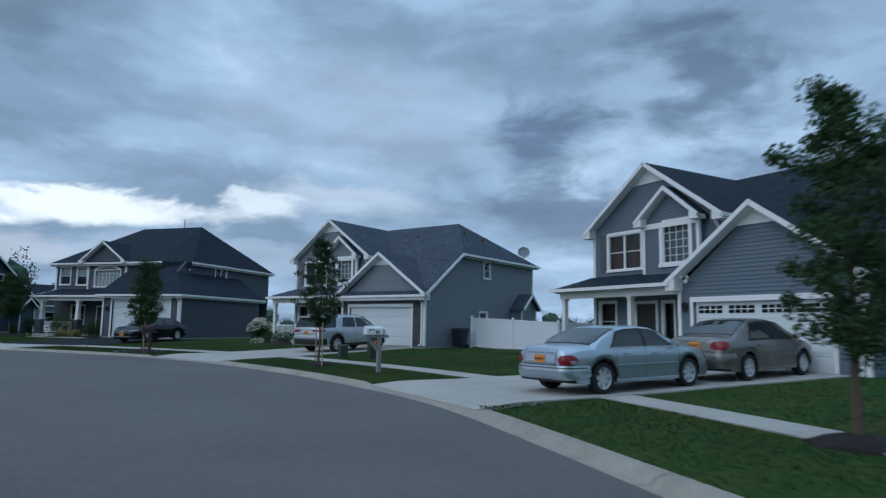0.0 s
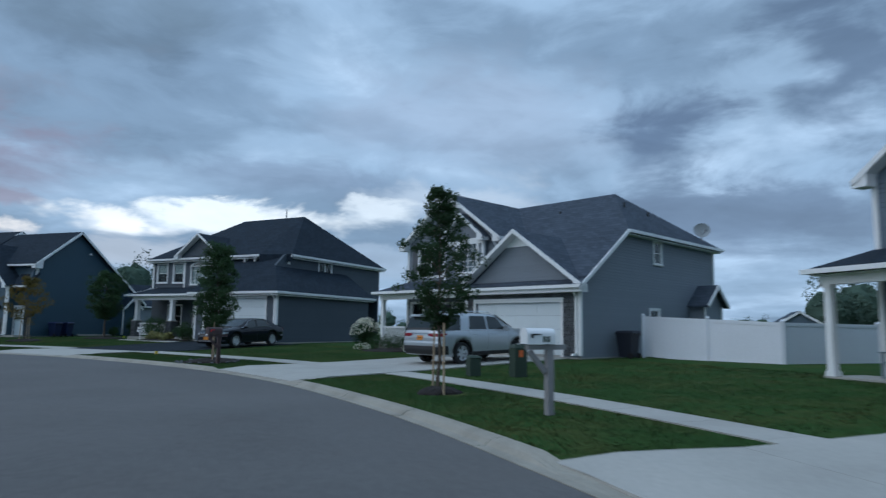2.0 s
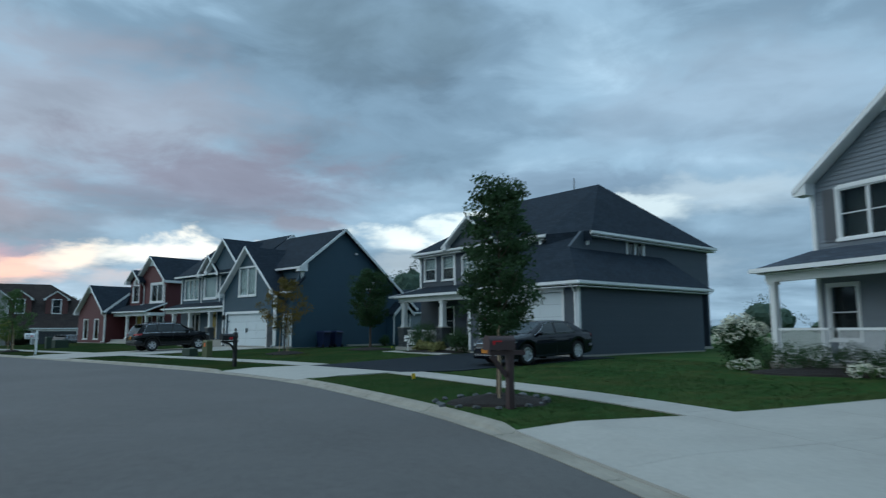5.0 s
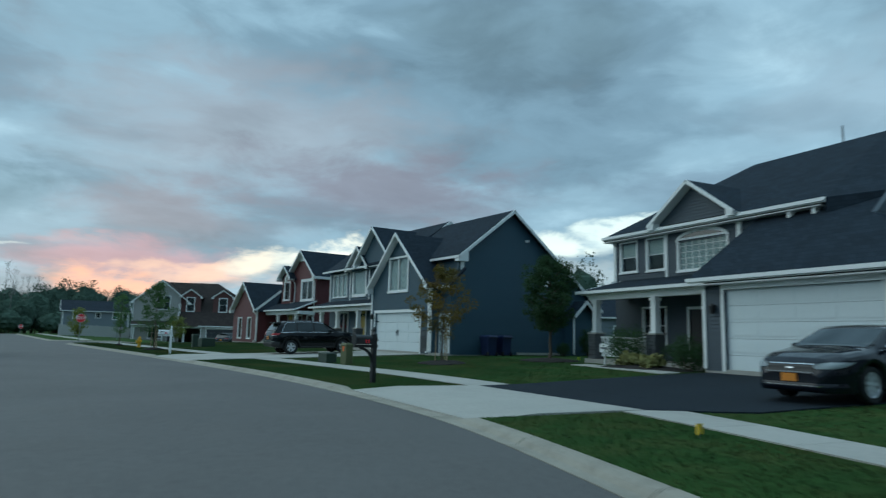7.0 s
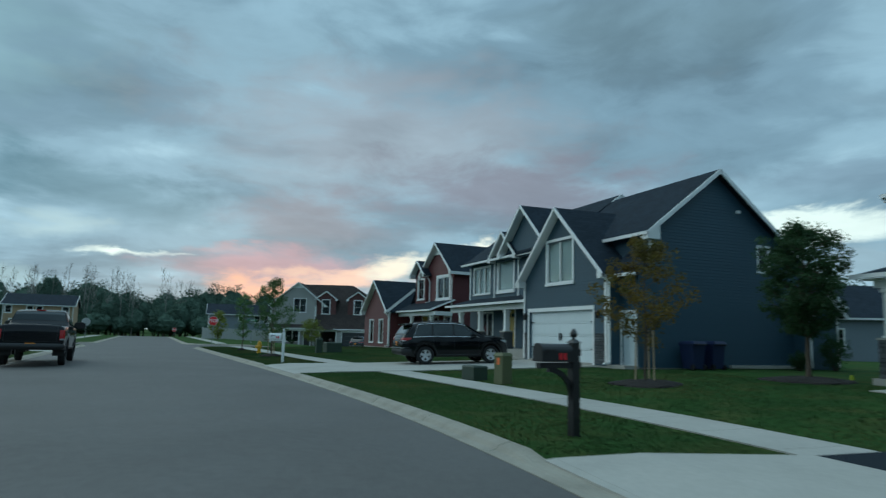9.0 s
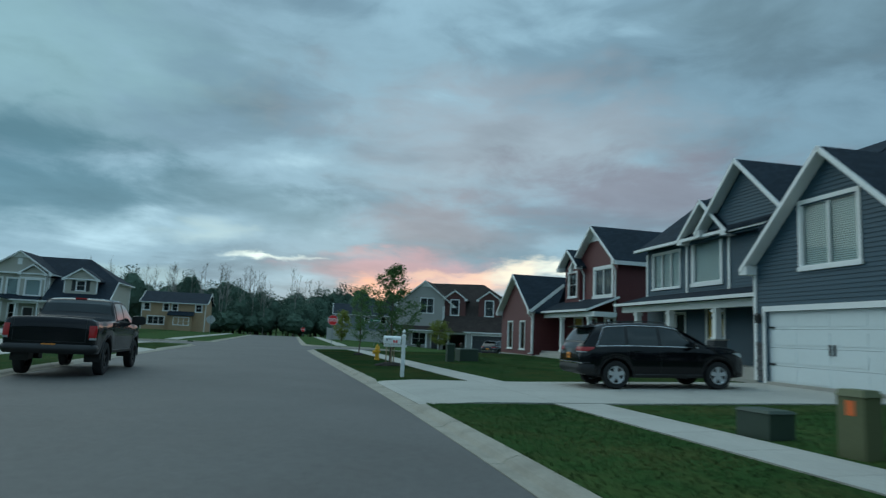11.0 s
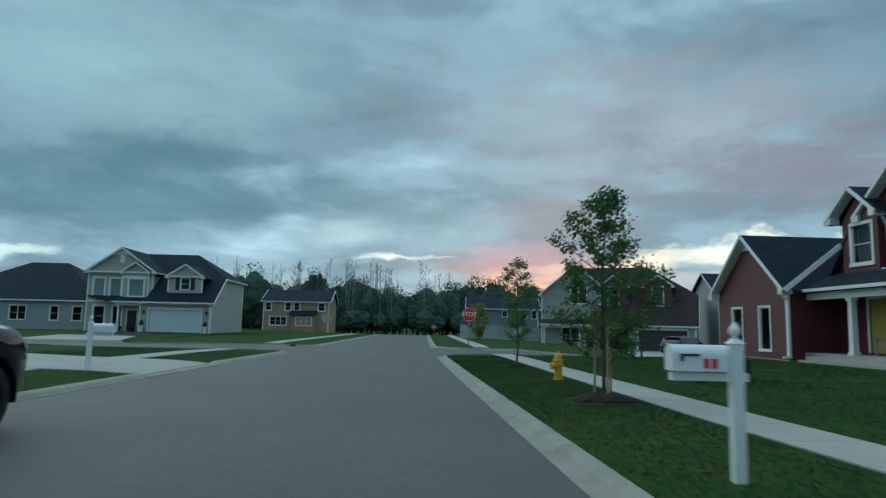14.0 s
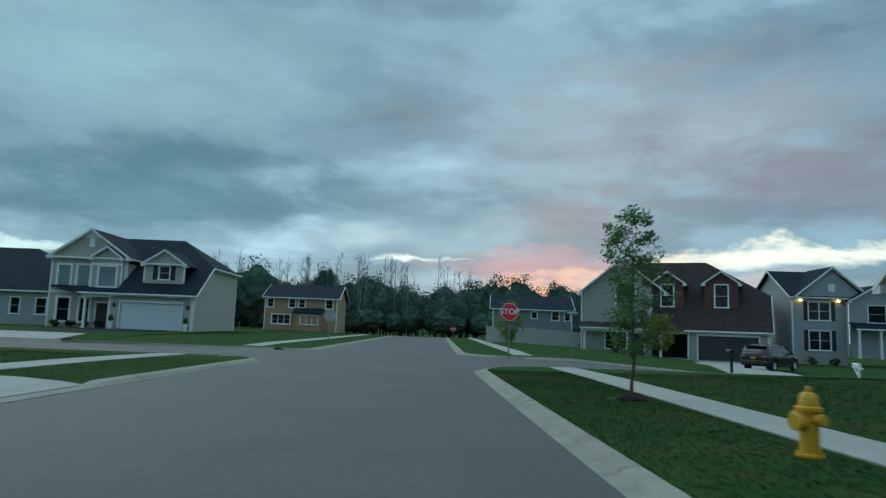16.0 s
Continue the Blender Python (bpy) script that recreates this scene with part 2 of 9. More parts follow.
SOIL = material("turf_soil", (0.034, 0.074, 0.020), rough=1.0, vary=0.16, scale=1.6, bump=0.4, bump_scale=60, spec=0.05, second=(0.080, 0.084, 0.028), second_amount=0.6)
GRASS = material("grass_blade", (0.036, 0.080, 0.021), rough=0.85, vary=0.10, scale=0.5, bump=0, spec=0.1, island=0.14, second=(0.110, 0.104, 0.032), second_amount=0.85)
# blades are lit like the sward that they make up
up = GRASS.node_tree.nodes.new("ShaderNodeCombineXYZ")
up.inputs[2].default_value = 1.0
GRASS.node_tree.links.new(up.outputs[0], GRASS.node_tree.nodes["Principled BSDF"].inputs["Normal"])
MULCH = material("mulch", (0.016, 0.012, 0.010), rough=1.0, vary=0.5, scale=8, bump=1.0, bump_scale=50)
ROOF = rows_material("shingle_charcoal", (0.016, 0.025, 0.037), 0.14, 0.25)
# lighter grey shingle, with the sheen at grazing angles put into its base colour
ROOF_GREY_SHEEN = rows_material("shingle_grey_sheen", (0.060, 0.074, 0.096), 0.14, 0.22)
ROOF_BROWN = rows_material("shingle_brown", (0.05, 0.04, 0.037), 0.14, 0.25)
TRIM = material("white_trim", (0.82, 0.82, 0.81), rough=0.5, vary=0.05, scale=2, bump=0.05)
DOOR_WHITE = material("garage_door_white", (0.70, 0.75, 0.76), rough=0.45, vary=0.04, scale=2, bump=0.05)
VINYL = material("white_vinyl", (0.76, 0.78, 0.82), rough=0.4, vary=0.05, scale=2, bump=0.04)
SIDING = {
    "A": material("siding_steel_grey", (0.118, 0.156, 0.196), rough=0.6, vary=0.06, scale=2, bump=0.1, island=0.05),
    "B": material("siding_taupe_grey", (0.185, 0.210, 0.240), rough=0.6, vary=0.06, scale=2, bump=0.1, island=0.05),
    "C": material("siding_slate", (0.050, 0.068, 0.088), rough=0.6, vary=0.07, scale=2, bump=0.1, island=0.06),
    "D": material("siding_navy", (0.030, 0.070, 0.102), rough=0.6, vary=0.07, scale=2, bump=0.1, island=0.06),
    "E": material("siding_brick_red", (0.112, 0.025, 0.027), rough=0.6, vary=0.08, scale=2, bump=0.1, island=0.07),
    "F": material("siding_pale_grey", (0.36, 0.35, 0.33), rough=0.6, vary=0.05, scale=2, bump=0.1),
    "F2": material("siding_maroon", (0.10, 0.032, 0.028), rough=0.6, vary=0.07, scale=2, bump=0.1),
    "G": material("siding_light_grey", (0.33, 0.35, 0.36), rough=0.6, vary=0.05, scale=2, bump=0.1),
    "H": material("siding_cream", (0.44, 0.42, 0.36), rough=0.6, vary=0.05, scale=2, bump=0.1),
    "I": material("sheathing_board", (0.40, 0.285, 0.175), rough=0.85, vary=0.15, scale=3, bump=0.2, second=(0.34, 0.22, 0.12)),
    "J": material("siding_bluegrey", (0.20, 0.23, 0.26), rough=0.6, vary=0.05, scale=2, bump=0.1),
}
STONE = material("veneer_stone", (0.095, 0.10, 0.105), rough=0.9, vary=0.25, scale=6, bump=0.6, bump_scale=40, island=0.5)
GLASS = glass_material("window_glass", (0.68, 0.76, 0.76))
# near-black colour that stands for the shade of unlit rooms
ROOM_DARK = material("unlit_room_dark", (0.022, 0.026, 0.03), rough=0.9, vary=0.2, scale=3, bump=0)
BLIND = material("window_blind", (0.55, 0.62, 0.62), rough=0.8, vary=0.05, scale=3, bump=0)
SHUTTER = material("shutter_dark", (0.10, 0.105, 0.115), rough=0.6, vary=0.08, scale=4, bump=0.1)
SHUTTER_BLACK = material("shutter_black", (0.015, 0.016, 0.018), rough=0.5, vary=0.1, scale=4, bump=0.1)
DARK_DOOR = material("dark_front_door", (0.03, 0.028, 0.03), rough=0.5, vary=0.1, scale=3, bump=0.1)
YELLOW_DOOR = material("yellow_door_paint", (0.48, 0.34, 0.08), rough=0.45, vary=0.05, scale=2, bump=0.05)
BLACK_METAL = material("black_metal", (0.012, 0.012, 0.013), rough=0.4, vary=0.1, scale=6, bump=0.05)
GREY_METAL = material("galvanised_metal", (0.30, 0.31, 0.32), rough=0.4, metal=0.9, vary=0.1, scale=6, bump=0.05)
CHROME = material("chrome", (0.65, 0.66, 0.68), rough=0.12, metal=1.0, vary=0.03, scale=4, bump=0)
ALLOY = material("alloy_wheel", (0.66, 0.67, 0.69), rough=0.4, metal=0.55, vary=0.05, scale=6, bump=0)
TYRE = material("tyre_rubber", (0.016, 0.016, 0.017), rough=0.85, vary=0.15, scale=8, bump=0.2)
BLACK_PLASTIC = material("black_plastic", (0.009, 0.009, 0.010), rough=0.45, vary=0.1, scale=6, bump=0.05)
CAR_GLASS = material("car_glass", (0.012, 0.020, 0.022), rough=0.03, vary=0.05, scale=2, bump=0, spec=0.75)
TAIL_RED = material("tail_lamp_red", (0.20, 0.010, 0.016), rough=0.15, vary=0.05, scale=4, bump=0)
TAIL_LIT = material("tail_lamp_lit", (0.16, 0.008, 0.012), rough=0.2, vary=0.02, scale=4, bump=0, emit=((1.0, 0.05, 0.04), 0.04))
LAMP_CLEAR = material("lamp_lens_clear", (0.30, 0.33, 0.34), rough=0.1, vary=0.03, scale=4, bump=0)
PLATE = material("plate_orange", (0.62, 0.22, 0.02), rough=0.5, vary=0.05, scale=8, bump=0)
PLATE_INK = material("plate_ink", (0.16, 0.055, 0.02), rough=0.5, vary=0.02, bump=0)
SIGN_RED = material("sign_red", (0.62, 0.02, 0.03), rough=0.35, vary=0.04, scale=4, bump=0)
SIGN_WHITE = material("sign_white", (0.78, 0.78, 0.76), rough=0.4, vary=0.03, scale=4, bump=0)
SIGN_GREEN = material("sign_green", (0.02, 0.20, 0.12), rough=0.4, vary=0.03, scale=4, bump=0)
SIGN_BACK = material("sign_back_metal", (0.42, 0.43, 0.43), rough=0.5, metal=0.4, vary=0.06, scale=4, bump=0)
HYDRANT = material("hydrant_yellow", (0.66, 0.36, 0.02), rough=0.45, vary=0.1, scale=5, bump=0.1)
GREEN_BOX = material("utility_green", (0.030, 0.050, 0.034), rough=0.6, vary=0.12, scale=4, bump=0.1)
BIN_BLUE = material("bin_blue", (0.012, 0.022, 0.075), rough=0.55, vary=0.1, scale=4, bump=0.05)
BIN_DARK = material("bin_dark", (0.014, 0.018, 0.03), rough=0.55, vary=0.1, scale=4, bump=0.05)
BARK = material("bark", (0.10, 0.075, 0.055), rough=0.95, vary=0.3, scale=8, bump=0.8, bump_scale=40, stretch=(1, 1, 0.3))
STAKE = material("stake_wood", (0.42, 0.31, 0.20), rough=0.85, vary=0.2, scale=6, bump=0.3)


def leaf(*args, **kw):
    """A thin leaf: part of the light that falls on its far side shines through."""
    m = material(*args, **kw)
    nt = m.node_tree
    b, out = nt.nodes["Principled BSDF"], nt.nodes["Material Output"]
    thin, mix = nt.nodes.new("ShaderNodeBsdfTranslucent"), nt.nodes.new("ShaderNodeMixShader")
    mix.inputs[0].default_value = 0.4
    for link in b.inputs["Base Color"].links:
        nt.links.new(link.from_socket, thin.inputs["Color"])
    nt.links.new(b.outputs[0], mix.inputs[1])
    nt.links.new(thin.outputs[0], mix.inputs[2])
    nt.links.new(mix.outputs[0], out.inputs["Surface"])
    return m


LEAF = {
    "dark": leaf("leaf_dark", (0.045, 0.088, 0.034), rough=0.6, vary=0.15, scale=1, bump=0, spec=0.3, island=0.45),
    "mid": leaf("leaf_mid", (0.10, 0.175, 0.058), rough=0.6, vary=0.15, scale=1, bump=0, spec=0.3, island=0.45),
    "yellow": leaf("leaf_yellowing", (0.22, 0.15, 0.035), rough=0.6, vary=0.2, scale=1, bump=0, spec=0.3, island=0.5, second=(0.07, 0.10, 0.03), second_amount=0.9),
    "lime": leaf("leaf_lime", (0.20, 0.23, 0.05), rough=0.6, vary=0.15, scale=1, bump=0, spec=0.3, island=0.4),
    # far leaves: distance haze mixed into the colour, paler and bluer
    "wood": material("leaf_far_hazed", (0.074, 0.110, 0.084), rough=0.9, vary=0.2, scale=0.3, bump=0, spec=0.0, island=0.25),
    "straw": material("ornamental_grass", (0.26, 0.25, 0.09), rough=0.8, vary=0.2, scale=1, bump=0, island=0.4),
}
FLOWER = material("hydrangea_bloom", (0.82, 0.80, 0.66), rough=0.8, vary=0.1, scale=3, bump=0, island=0.12)


# ---- mesh helpers ----
def part(name, bm, mat, parent=None, label="", normals=True, smooth=False):
    """One mesh object from a bmesh, under a thing or a part."""
    if normals:
        bmesh.ops.recalc_face_normals(bm, faces=bm.faces[:])
    me = bpy.data.meshes.new(name)
    bm.to_mesh(me)
    bm.free()
    if mat:
        me.materials.append(mat)
    if smooth:
        for p in me.polygons:
            p.use_smooth = True
    ob = new(name, me)
    if parent is not None:
        ob.parent = parent
    if label:
        tagged(ob, label)
    return ob


def empty(name, m, label, category, group="", kind=""):
    ob = new(name)
    ob.empty_display_size = 0.2
    ob.matrix_world = m
    return tagged(ob, label, category, group, kind)


def hull(bm, low, high):
    """Two rings of equal count joined to a closed body."""
    a, b = [bm.verts.new(p) for p in low], [bm.verts.new(p) for p in high]
    k = len(a)
    for i in range(k):
        bm.faces.new((a[i], a[(i + 1) % k], b[(i + 1) % k], b[i]))
    bm.faces.new(a[::-1])
    bm.faces.new(b)


def box(bm, x0, x1, y0, y1, z0, z1, M=None):
    f = M or (lambda a, b, c: (a, b, c))
    hull(bm, [f(x0, y0, z0), f(x1, y0, z0), f(x1, y1, z0), f(x0, y1, z0)], [f(x0, y0, z1), f(x1, y0, z1), f(x1, y1, z1), f(x0, y1, z1)])


def prism(bm, M, pts, n0, n1):
    """A polygon in the wall's plane, given thickness."""
    hull(bm, [M(a, n0, z) for a, z in pts], [M(a, n1, z) for a, z in pts])


def beam(bm, p, q, w, h, drop=0.0):
    """A straight bar from p to q, w wide and h high, its top on the line."""
    p, q = Vector(p), Vector(q)
    d = (q - p).normalized()
    s = d.cross(Vector((0, 0, 1)))
    s = s.normalized() * w / 2 if s.length > 1e-4 else Vector((w / 2, 0, 0))
    u = s.cross(d).normalized()
    if u.z < 0:
        u = -u
    lo, hi = -u * (h + drop), -u * drop
    hull(bm, [p - s + lo, p + s + lo, p + s + hi, p - s + hi], [q - s + lo, q + s + lo, q + s + hi, q - s + hi])


def tube(bm, p, q, r0, r1, k=8):
    p, q = Vector(p), Vector(q)
    d = (q - p).normalized()
    a = d.orthogonal().normalized()
    b = d.cross(a)
    ring = [(math.cos(t), math.sin(t)) for t in (2 * math.pi * i / k for i in range(k))]
    hull(bm, [p + (a * c + b * s) * r0 for c, s in ring], [q + (a * c + b * s) * r1 for c, s in ring])


def lathe(bm, prof, k=16, at=(0, 0, 0)):
    """A body turned round z from (radius, height) pairs."""
    rings = []
    for r, z in prof:
        rings.append([bm.verts.new((at[0] + r * math.cos(2 * math.pi * i / k), at[1] + r * math.sin(2 * math.pi * i / k), at[2] + z)) for i in range(k)])
    for a, b in zip(rings, rings[1:]):
        for i in range(k):
            bm.faces.new((a[i], a[(i + 1) % k], b[(i + 1) % k], b[i]))
    bm.faces.new(rings[0][::-1])
    bm.faces.new(rings[-1])

# ---- ground, road, kerbs, pavements ----
KERB_LINE = [(-75, -81.7), (-52, -72.3), (-36, -66.3), (-28, -63.4), (-22.4, -61.1), (-16.15, -58.1), (-12.2, -55.15), (-8.55, -51.8), (-4.55, -47.2), (-1.6, -42.35), (0.6, -36.9), (2.0, -32.2), (2.75, -26.5),
             (3.05, -20), (2.92, -10), (2.55, 0), (2.1, 12), (1.75, 24), (1.6, 36), (1.5, 60), (1.4, 96)]
CROSS = (25.2, 33.8)
STEP = 0.5
# pavement: y along the street, its edges from the kerb line
WALK_Y = [-82, -55, -45, -36, -25, -19, -8, 0, 9, 96]
WALK_IN = [2.85, 2.83, 2.82, 2.78, 2.96, 2.88, 2.80, 2.66, 2.68, 2.70]
WALK_OUT = [3.80, 3.66, 3.72, 3.80, 4.15, 3.97, 3.88, 3.75, 3.70, 3.75]


def smooth_line(points, step):
    p = np.array(points, float)
    p = np.vstack([2 * p[0] - p[1], p, 2 * p[-1] - p[-2]])
    out = []
    for a, b, c, d in zip(p, p[1:], p[2:], p[3:]):
        for t in np.linspace(0, 1, 40, endpoint=False):
            out.append(0.5 * (2 * b + (c - a) * t + (2 * a - 5 * b + 4 * c - d) * t**2 + (3 * b - a - 3 * c + d) * t**3))
    out = np.array(out + [p[-2]])
    run = np.r_[0, np.cumsum(np.hypot(*np.diff(out, axis=0).T))]
    s = np.arange(0, run[-1], step)
    return np.stack([np.interp(s, run, out[:, 0]), np.interp(s, run, out[:, 1])], 1)


LINE = smooth_line(KERB_LINE, STEP)
TANGENT = np.gradient(LINE, axis=0)
TANGENT /= np.hypot(*TANGENT.T)[:, None]
WIDE = np.interp(LINE[:, 1], [-5, 5, 12, 24], [9.5, 9.05, 8.75, 8.05])      # width from kerb to kerb
NORMAL = np.stack([TANGENT[:, 1], -TANGENT[:, 0]], 1)      # to the right, away from the road
RISE_D = [0.0, 3.0, 4.4, 7.0, 11.0, 16.0, 30.0, 60.0]
RISE_Z = [0.10, 0.155, 0.18, 0.26, 0.37, 0.42, 0.42, 0.30]


def rise(d):
    return float(np.interp(d, RISE_D, RISE_Z))


def offset(x, y):
    """How far a place lies from the kerb line, to its right, and the row of the line that is nearest."""
    d2 = (LINE[:, 0] - x) ** 2 + (LINE[:, 1] - y) ** 2
    i = int(d2.argmin())
    return float((x - LINE[i, 0]) * NORMAL[i, 0] + (y - LINE[i, 1]) * NORMAL[i, 1]), i


def fall(x, y):
    """Beyond the cross street the land drops away to the right."""
    return 1.1 * np.clip((x - 7.0) / 16.0, 0.0, 1.0) * np.clip((y - CROSS[0]) / 5.0, 0.0, 1.0) * np.clip((100.0 - y) / 15.0, 0.0, 1.0)


def settle(z, x, y):
    """The ground comes down to the kerbs of the cross street."""
    gap = np.clip(np.maximum(CROSS[0] - y, y - CROSS[1]) / 6.0, 0.0, 1.0)
    return 0.10 + (z - 0.10) * gap - fall(x, y)


def ground_z(x, y):
    d, i = offset(x, y)
    if d >= 0:
        return float(settle(rise(d), x, y))
    if d <= -WIDE[i]:
        return float(settle(rise(-WIDE[i] - d), x, y))
    return 0.0


def corner(y, right=True):
    """Set-back of the kerb where it turns into the cross street."""
    gap, r = max(CROSS[0] - y, y - CROSS[1]), 3.5 if right else 1.5
    return 0.0 if gap >= r else r - math.sqrt(max(0.0, r**2 - (r - gap) ** 2)) if gap > 0 else None


def strip_rows():
    """Rows of the line outside the cross street, in runs."""
    runs, run = [], []
    for i, (x, y) in enumerate(LINE):
        if corner(y) is None:
            if run:
                runs.append(run)
            run = []
        else:
            run.append(i)
    runs.append(run)
    return runs


def at_offset(i, d, right=True):
    q = LINE[i] + NORMAL[i] * (d if right else -WIDE[i] - d)
    return float(q[0]), float(q[1])


def sheet(verts, faces, rows):
    """Joins rows of points of equal count into a sheet."""
    base, k = len(verts), len(rows[0])
    for r in rows:
        verts.extend(r)
    for j in range(len(rows) - 1):
        for i in range(k - 1):
            a = base + j * k + i
            faces.append((a, a + 1, a + k + 1, a + k))


def plain(name, verts, faces, mat, parent=None, label="", category="", kind="structure"):
    me = bpy.data.meshes.new(name)
    me.from_pydata(verts, [], faces)
    me.materials.append(mat)
    ob = new(name, me)
    if parent is not None:
        ob.parent = parent
    return tagged(ob, label, category, "", kind)


DRIVES = {   # corners from the street to the garage: left edge, right edge
    "A": ([(-12.7, -55.6), (-11.7, -57.6), (-5.8, -64.6)], [(-16.8, -58.9), (-15.9, -60.2), (-10.0, -68.1)]),
    "B": ([(-2.0, -43.3), (0.2, -45.0), (7.8, -49.4)], [(-5.0, -48.0), (-2.8, -49.2), (5.4, -53.5)]),
    "C": ([(2.9, -27.1), (5.6, -28.4)], [(1.95, -33.1), (4.9, -34.0)]),
    "D": ([(3.05, -5.3), (5.7, -5.9), (14.85, -6.4)], [(3.3, -11.5), (5.9, -11.7), (14.6, -12.4)]),
    "L": ([(-7.1, 13.2), (-9.8, 13.2), (-20, 13.6)], [(-7.0, 7.6), (-9.8, 7.6), (-20, 7.4)]),
}
DRIVE_C = ([(5.6, -28.4), (7.2, -28.6), (15.0, -28.9)], [(4.9, -34.0), (6.3, -35.4), (13.9, -36.9)])
BEDS = []


def to_kerb(p):
    """The foot of a drive's edge, drawn out to the back of the kerb."""
    d, i = offset(*p)
    if d < 0:
        d += WIDE[i]
        return (p[0] - NORMAL[i][0] * (d + 0.07), p[1] - NORMAL[i][1] * (d + 0.07))
    return (p[0] - NORMAL[i][0] * (d - 0.07), p[1] - NORMAL[i][1] * (d - 0.07))


DRIVES = {k: ([to_kerb(l[0])] + l, [to_kerb(r[0])] + r) for k, (l, r) in DRIVES.items()}


def in_poly(x, y, poly):
    hit = np.zeros(len(x), bool)
    for (x0, y0), (x1, y1) in zip(poly, poly[1:] + poly[:1]):
        cross = ((y0 > y) != (y1 > y)) & (x < (x1 - x0) * (y - y0) / (y1 - y0 + 1e-12) + x0)
        hit ^= cross
    return hit


DRIVE_POLYS = [l + r[::-1] for l, r in (*DRIVES.values(), DRIVE_C)]


def lowered(i, right):
    """True where a drive crosses the kerb."""
    x, y = at_offset(i, -0.05 + 0.4, right)
    return any(in_poly(np.array([x]), np.array([y]), p)[0] for p in DRIVE_POLYS)


def build_ground():
    verts, faces = [], []
    for right in (True, False):
        for run in strip_rows():
            rows = []
            for i in run:
                e = corner(LINE[i][1], right)
                reach = (0.06, 0.7, 1.7, 3.0, 4.4, 7, 11, 16, 22, 30, 45, 60) if right else (0.06, 0.7, 1.7, 3.0, 4.4, 7, 10, 12.5)
                ds = [e + (d if d < 2 else max(d - e, 0) if d < 8 else d - e) for d in reach]
                row = [(*at_offset(i, e + 0.06, right), -0.12)]
                dip = 0.09 if lowered(i, right) else 0.0
                row += [(*at_offset(i, d, right), float(settle(rise(d), *at_offset(i, d, right))) - (dip if d - e < 1.0 else 0.0)) for d in ds]
                if right:
                    row.append((*at_offset(i, 61, right), -1.4))
                rows.append(row)
            sheet(verts, faces, rows)
    # the wide lawn inside the bend, beyond the strip along the street
    xs, ys = np.arange(-150.0, 2.0, 2.5), np.arange(-75.0, 150.0, 2.5)
    gx, gy = np.meshgrid(xs, ys)
    near = np.hypot(gx[..., None] - LINE[None, None, ::4, 0], gy[..., None] - LINE[None, None, ::4, 1])
    k = near.argmin(axis=2) * 4
    out = -((gx - LINE[k, 0]) * NORMAL[k, 0] + (gy - LINE[k, 1]) * NORMAL[k, 1])
    far = (near.min(axis=2) > 9.5 + 8.5) & (out > 0) & ((gy < CROSS[0] - 0.1) | (gy > CROSS[1] + 0.1))
    base = len(verts)
    verts += [(float(a), float(b), float(settle(0.404, a, b))) for a, b in zip(gx.ravel(), gy.ravel())]
    w = len(xs)
    for j in range(len(ys) - 1):
        for i in range(w - 1):
            if far[j, i] and far[j, i + 1] and far[j + 1, i] and far[j + 1, i + 1] and not ys[j] < sum(CROSS) / 2 < ys[j + 1]:
                q = base + j * w + i
                faces.append((q, q + 1, q + w + 1, q + w))
    base = len(verts)
    big = 2500
    verts += [(-big, -big, -1.0), (big, -big, -1.0), (big, big, -1.0), (-big, big, -1.0)]
    faces.append((base, base + 1, base + 2, base + 3))
    ob = plain("ground", verts, faces, SOIL, label="mown green lawn and verge that reaches to the woods", category="ground")
    return ob


ground = build_ground()


def build_road():
    verts, faces = [], []
    rows = []
    for i in range(len(LINE)):
        e, left = corner(LINE[i][1]), corner(LINE[i][1], False)
        e, left = (3.5, 3.5) if e is None else (e, left)
        row = []
        for d in np.linspace(e - 0.30, -WIDE[i] - left + 0.22, 11):
            crown = 0.005 + 0.05 * (1 - ((d + WIDE[i] / 2) / (WIDE[i] / 2 + e - 0.30)) ** 2)
            row.append((*at_offset(i, float(d)), crown))
        rows.append(row)
    sheet(verts, faces, rows)
    for side in (1, -1):
        x0 = 1.7 + 2.0 if side > 0 else -7.0
        rows = []
        for k in range(30):
            x = x0 + side * k * 3.0
            sag = -0.012 * (k * 3.0) if side > 0 else 0.02 * k
            rows.append([(x, y + sag, -0.004 - float(fall(x, y + sag))) for y in np.linspace(CROSS[0] - 0.7, CROSS[1] + 0.7, 7)])
        sheet(verts, faces, rows)
    # the far end, where the street meets another one
    rows = [[(x, y, -0.002) for x in np.linspace(-60, 60, 13)] for y in (92, 101)]
    sheet(verts, faces, rows)
    return plain("road", verts, faces, ASPHALT, label="worn grey asphalt street that bends to the left", category="road")


road = build_road()

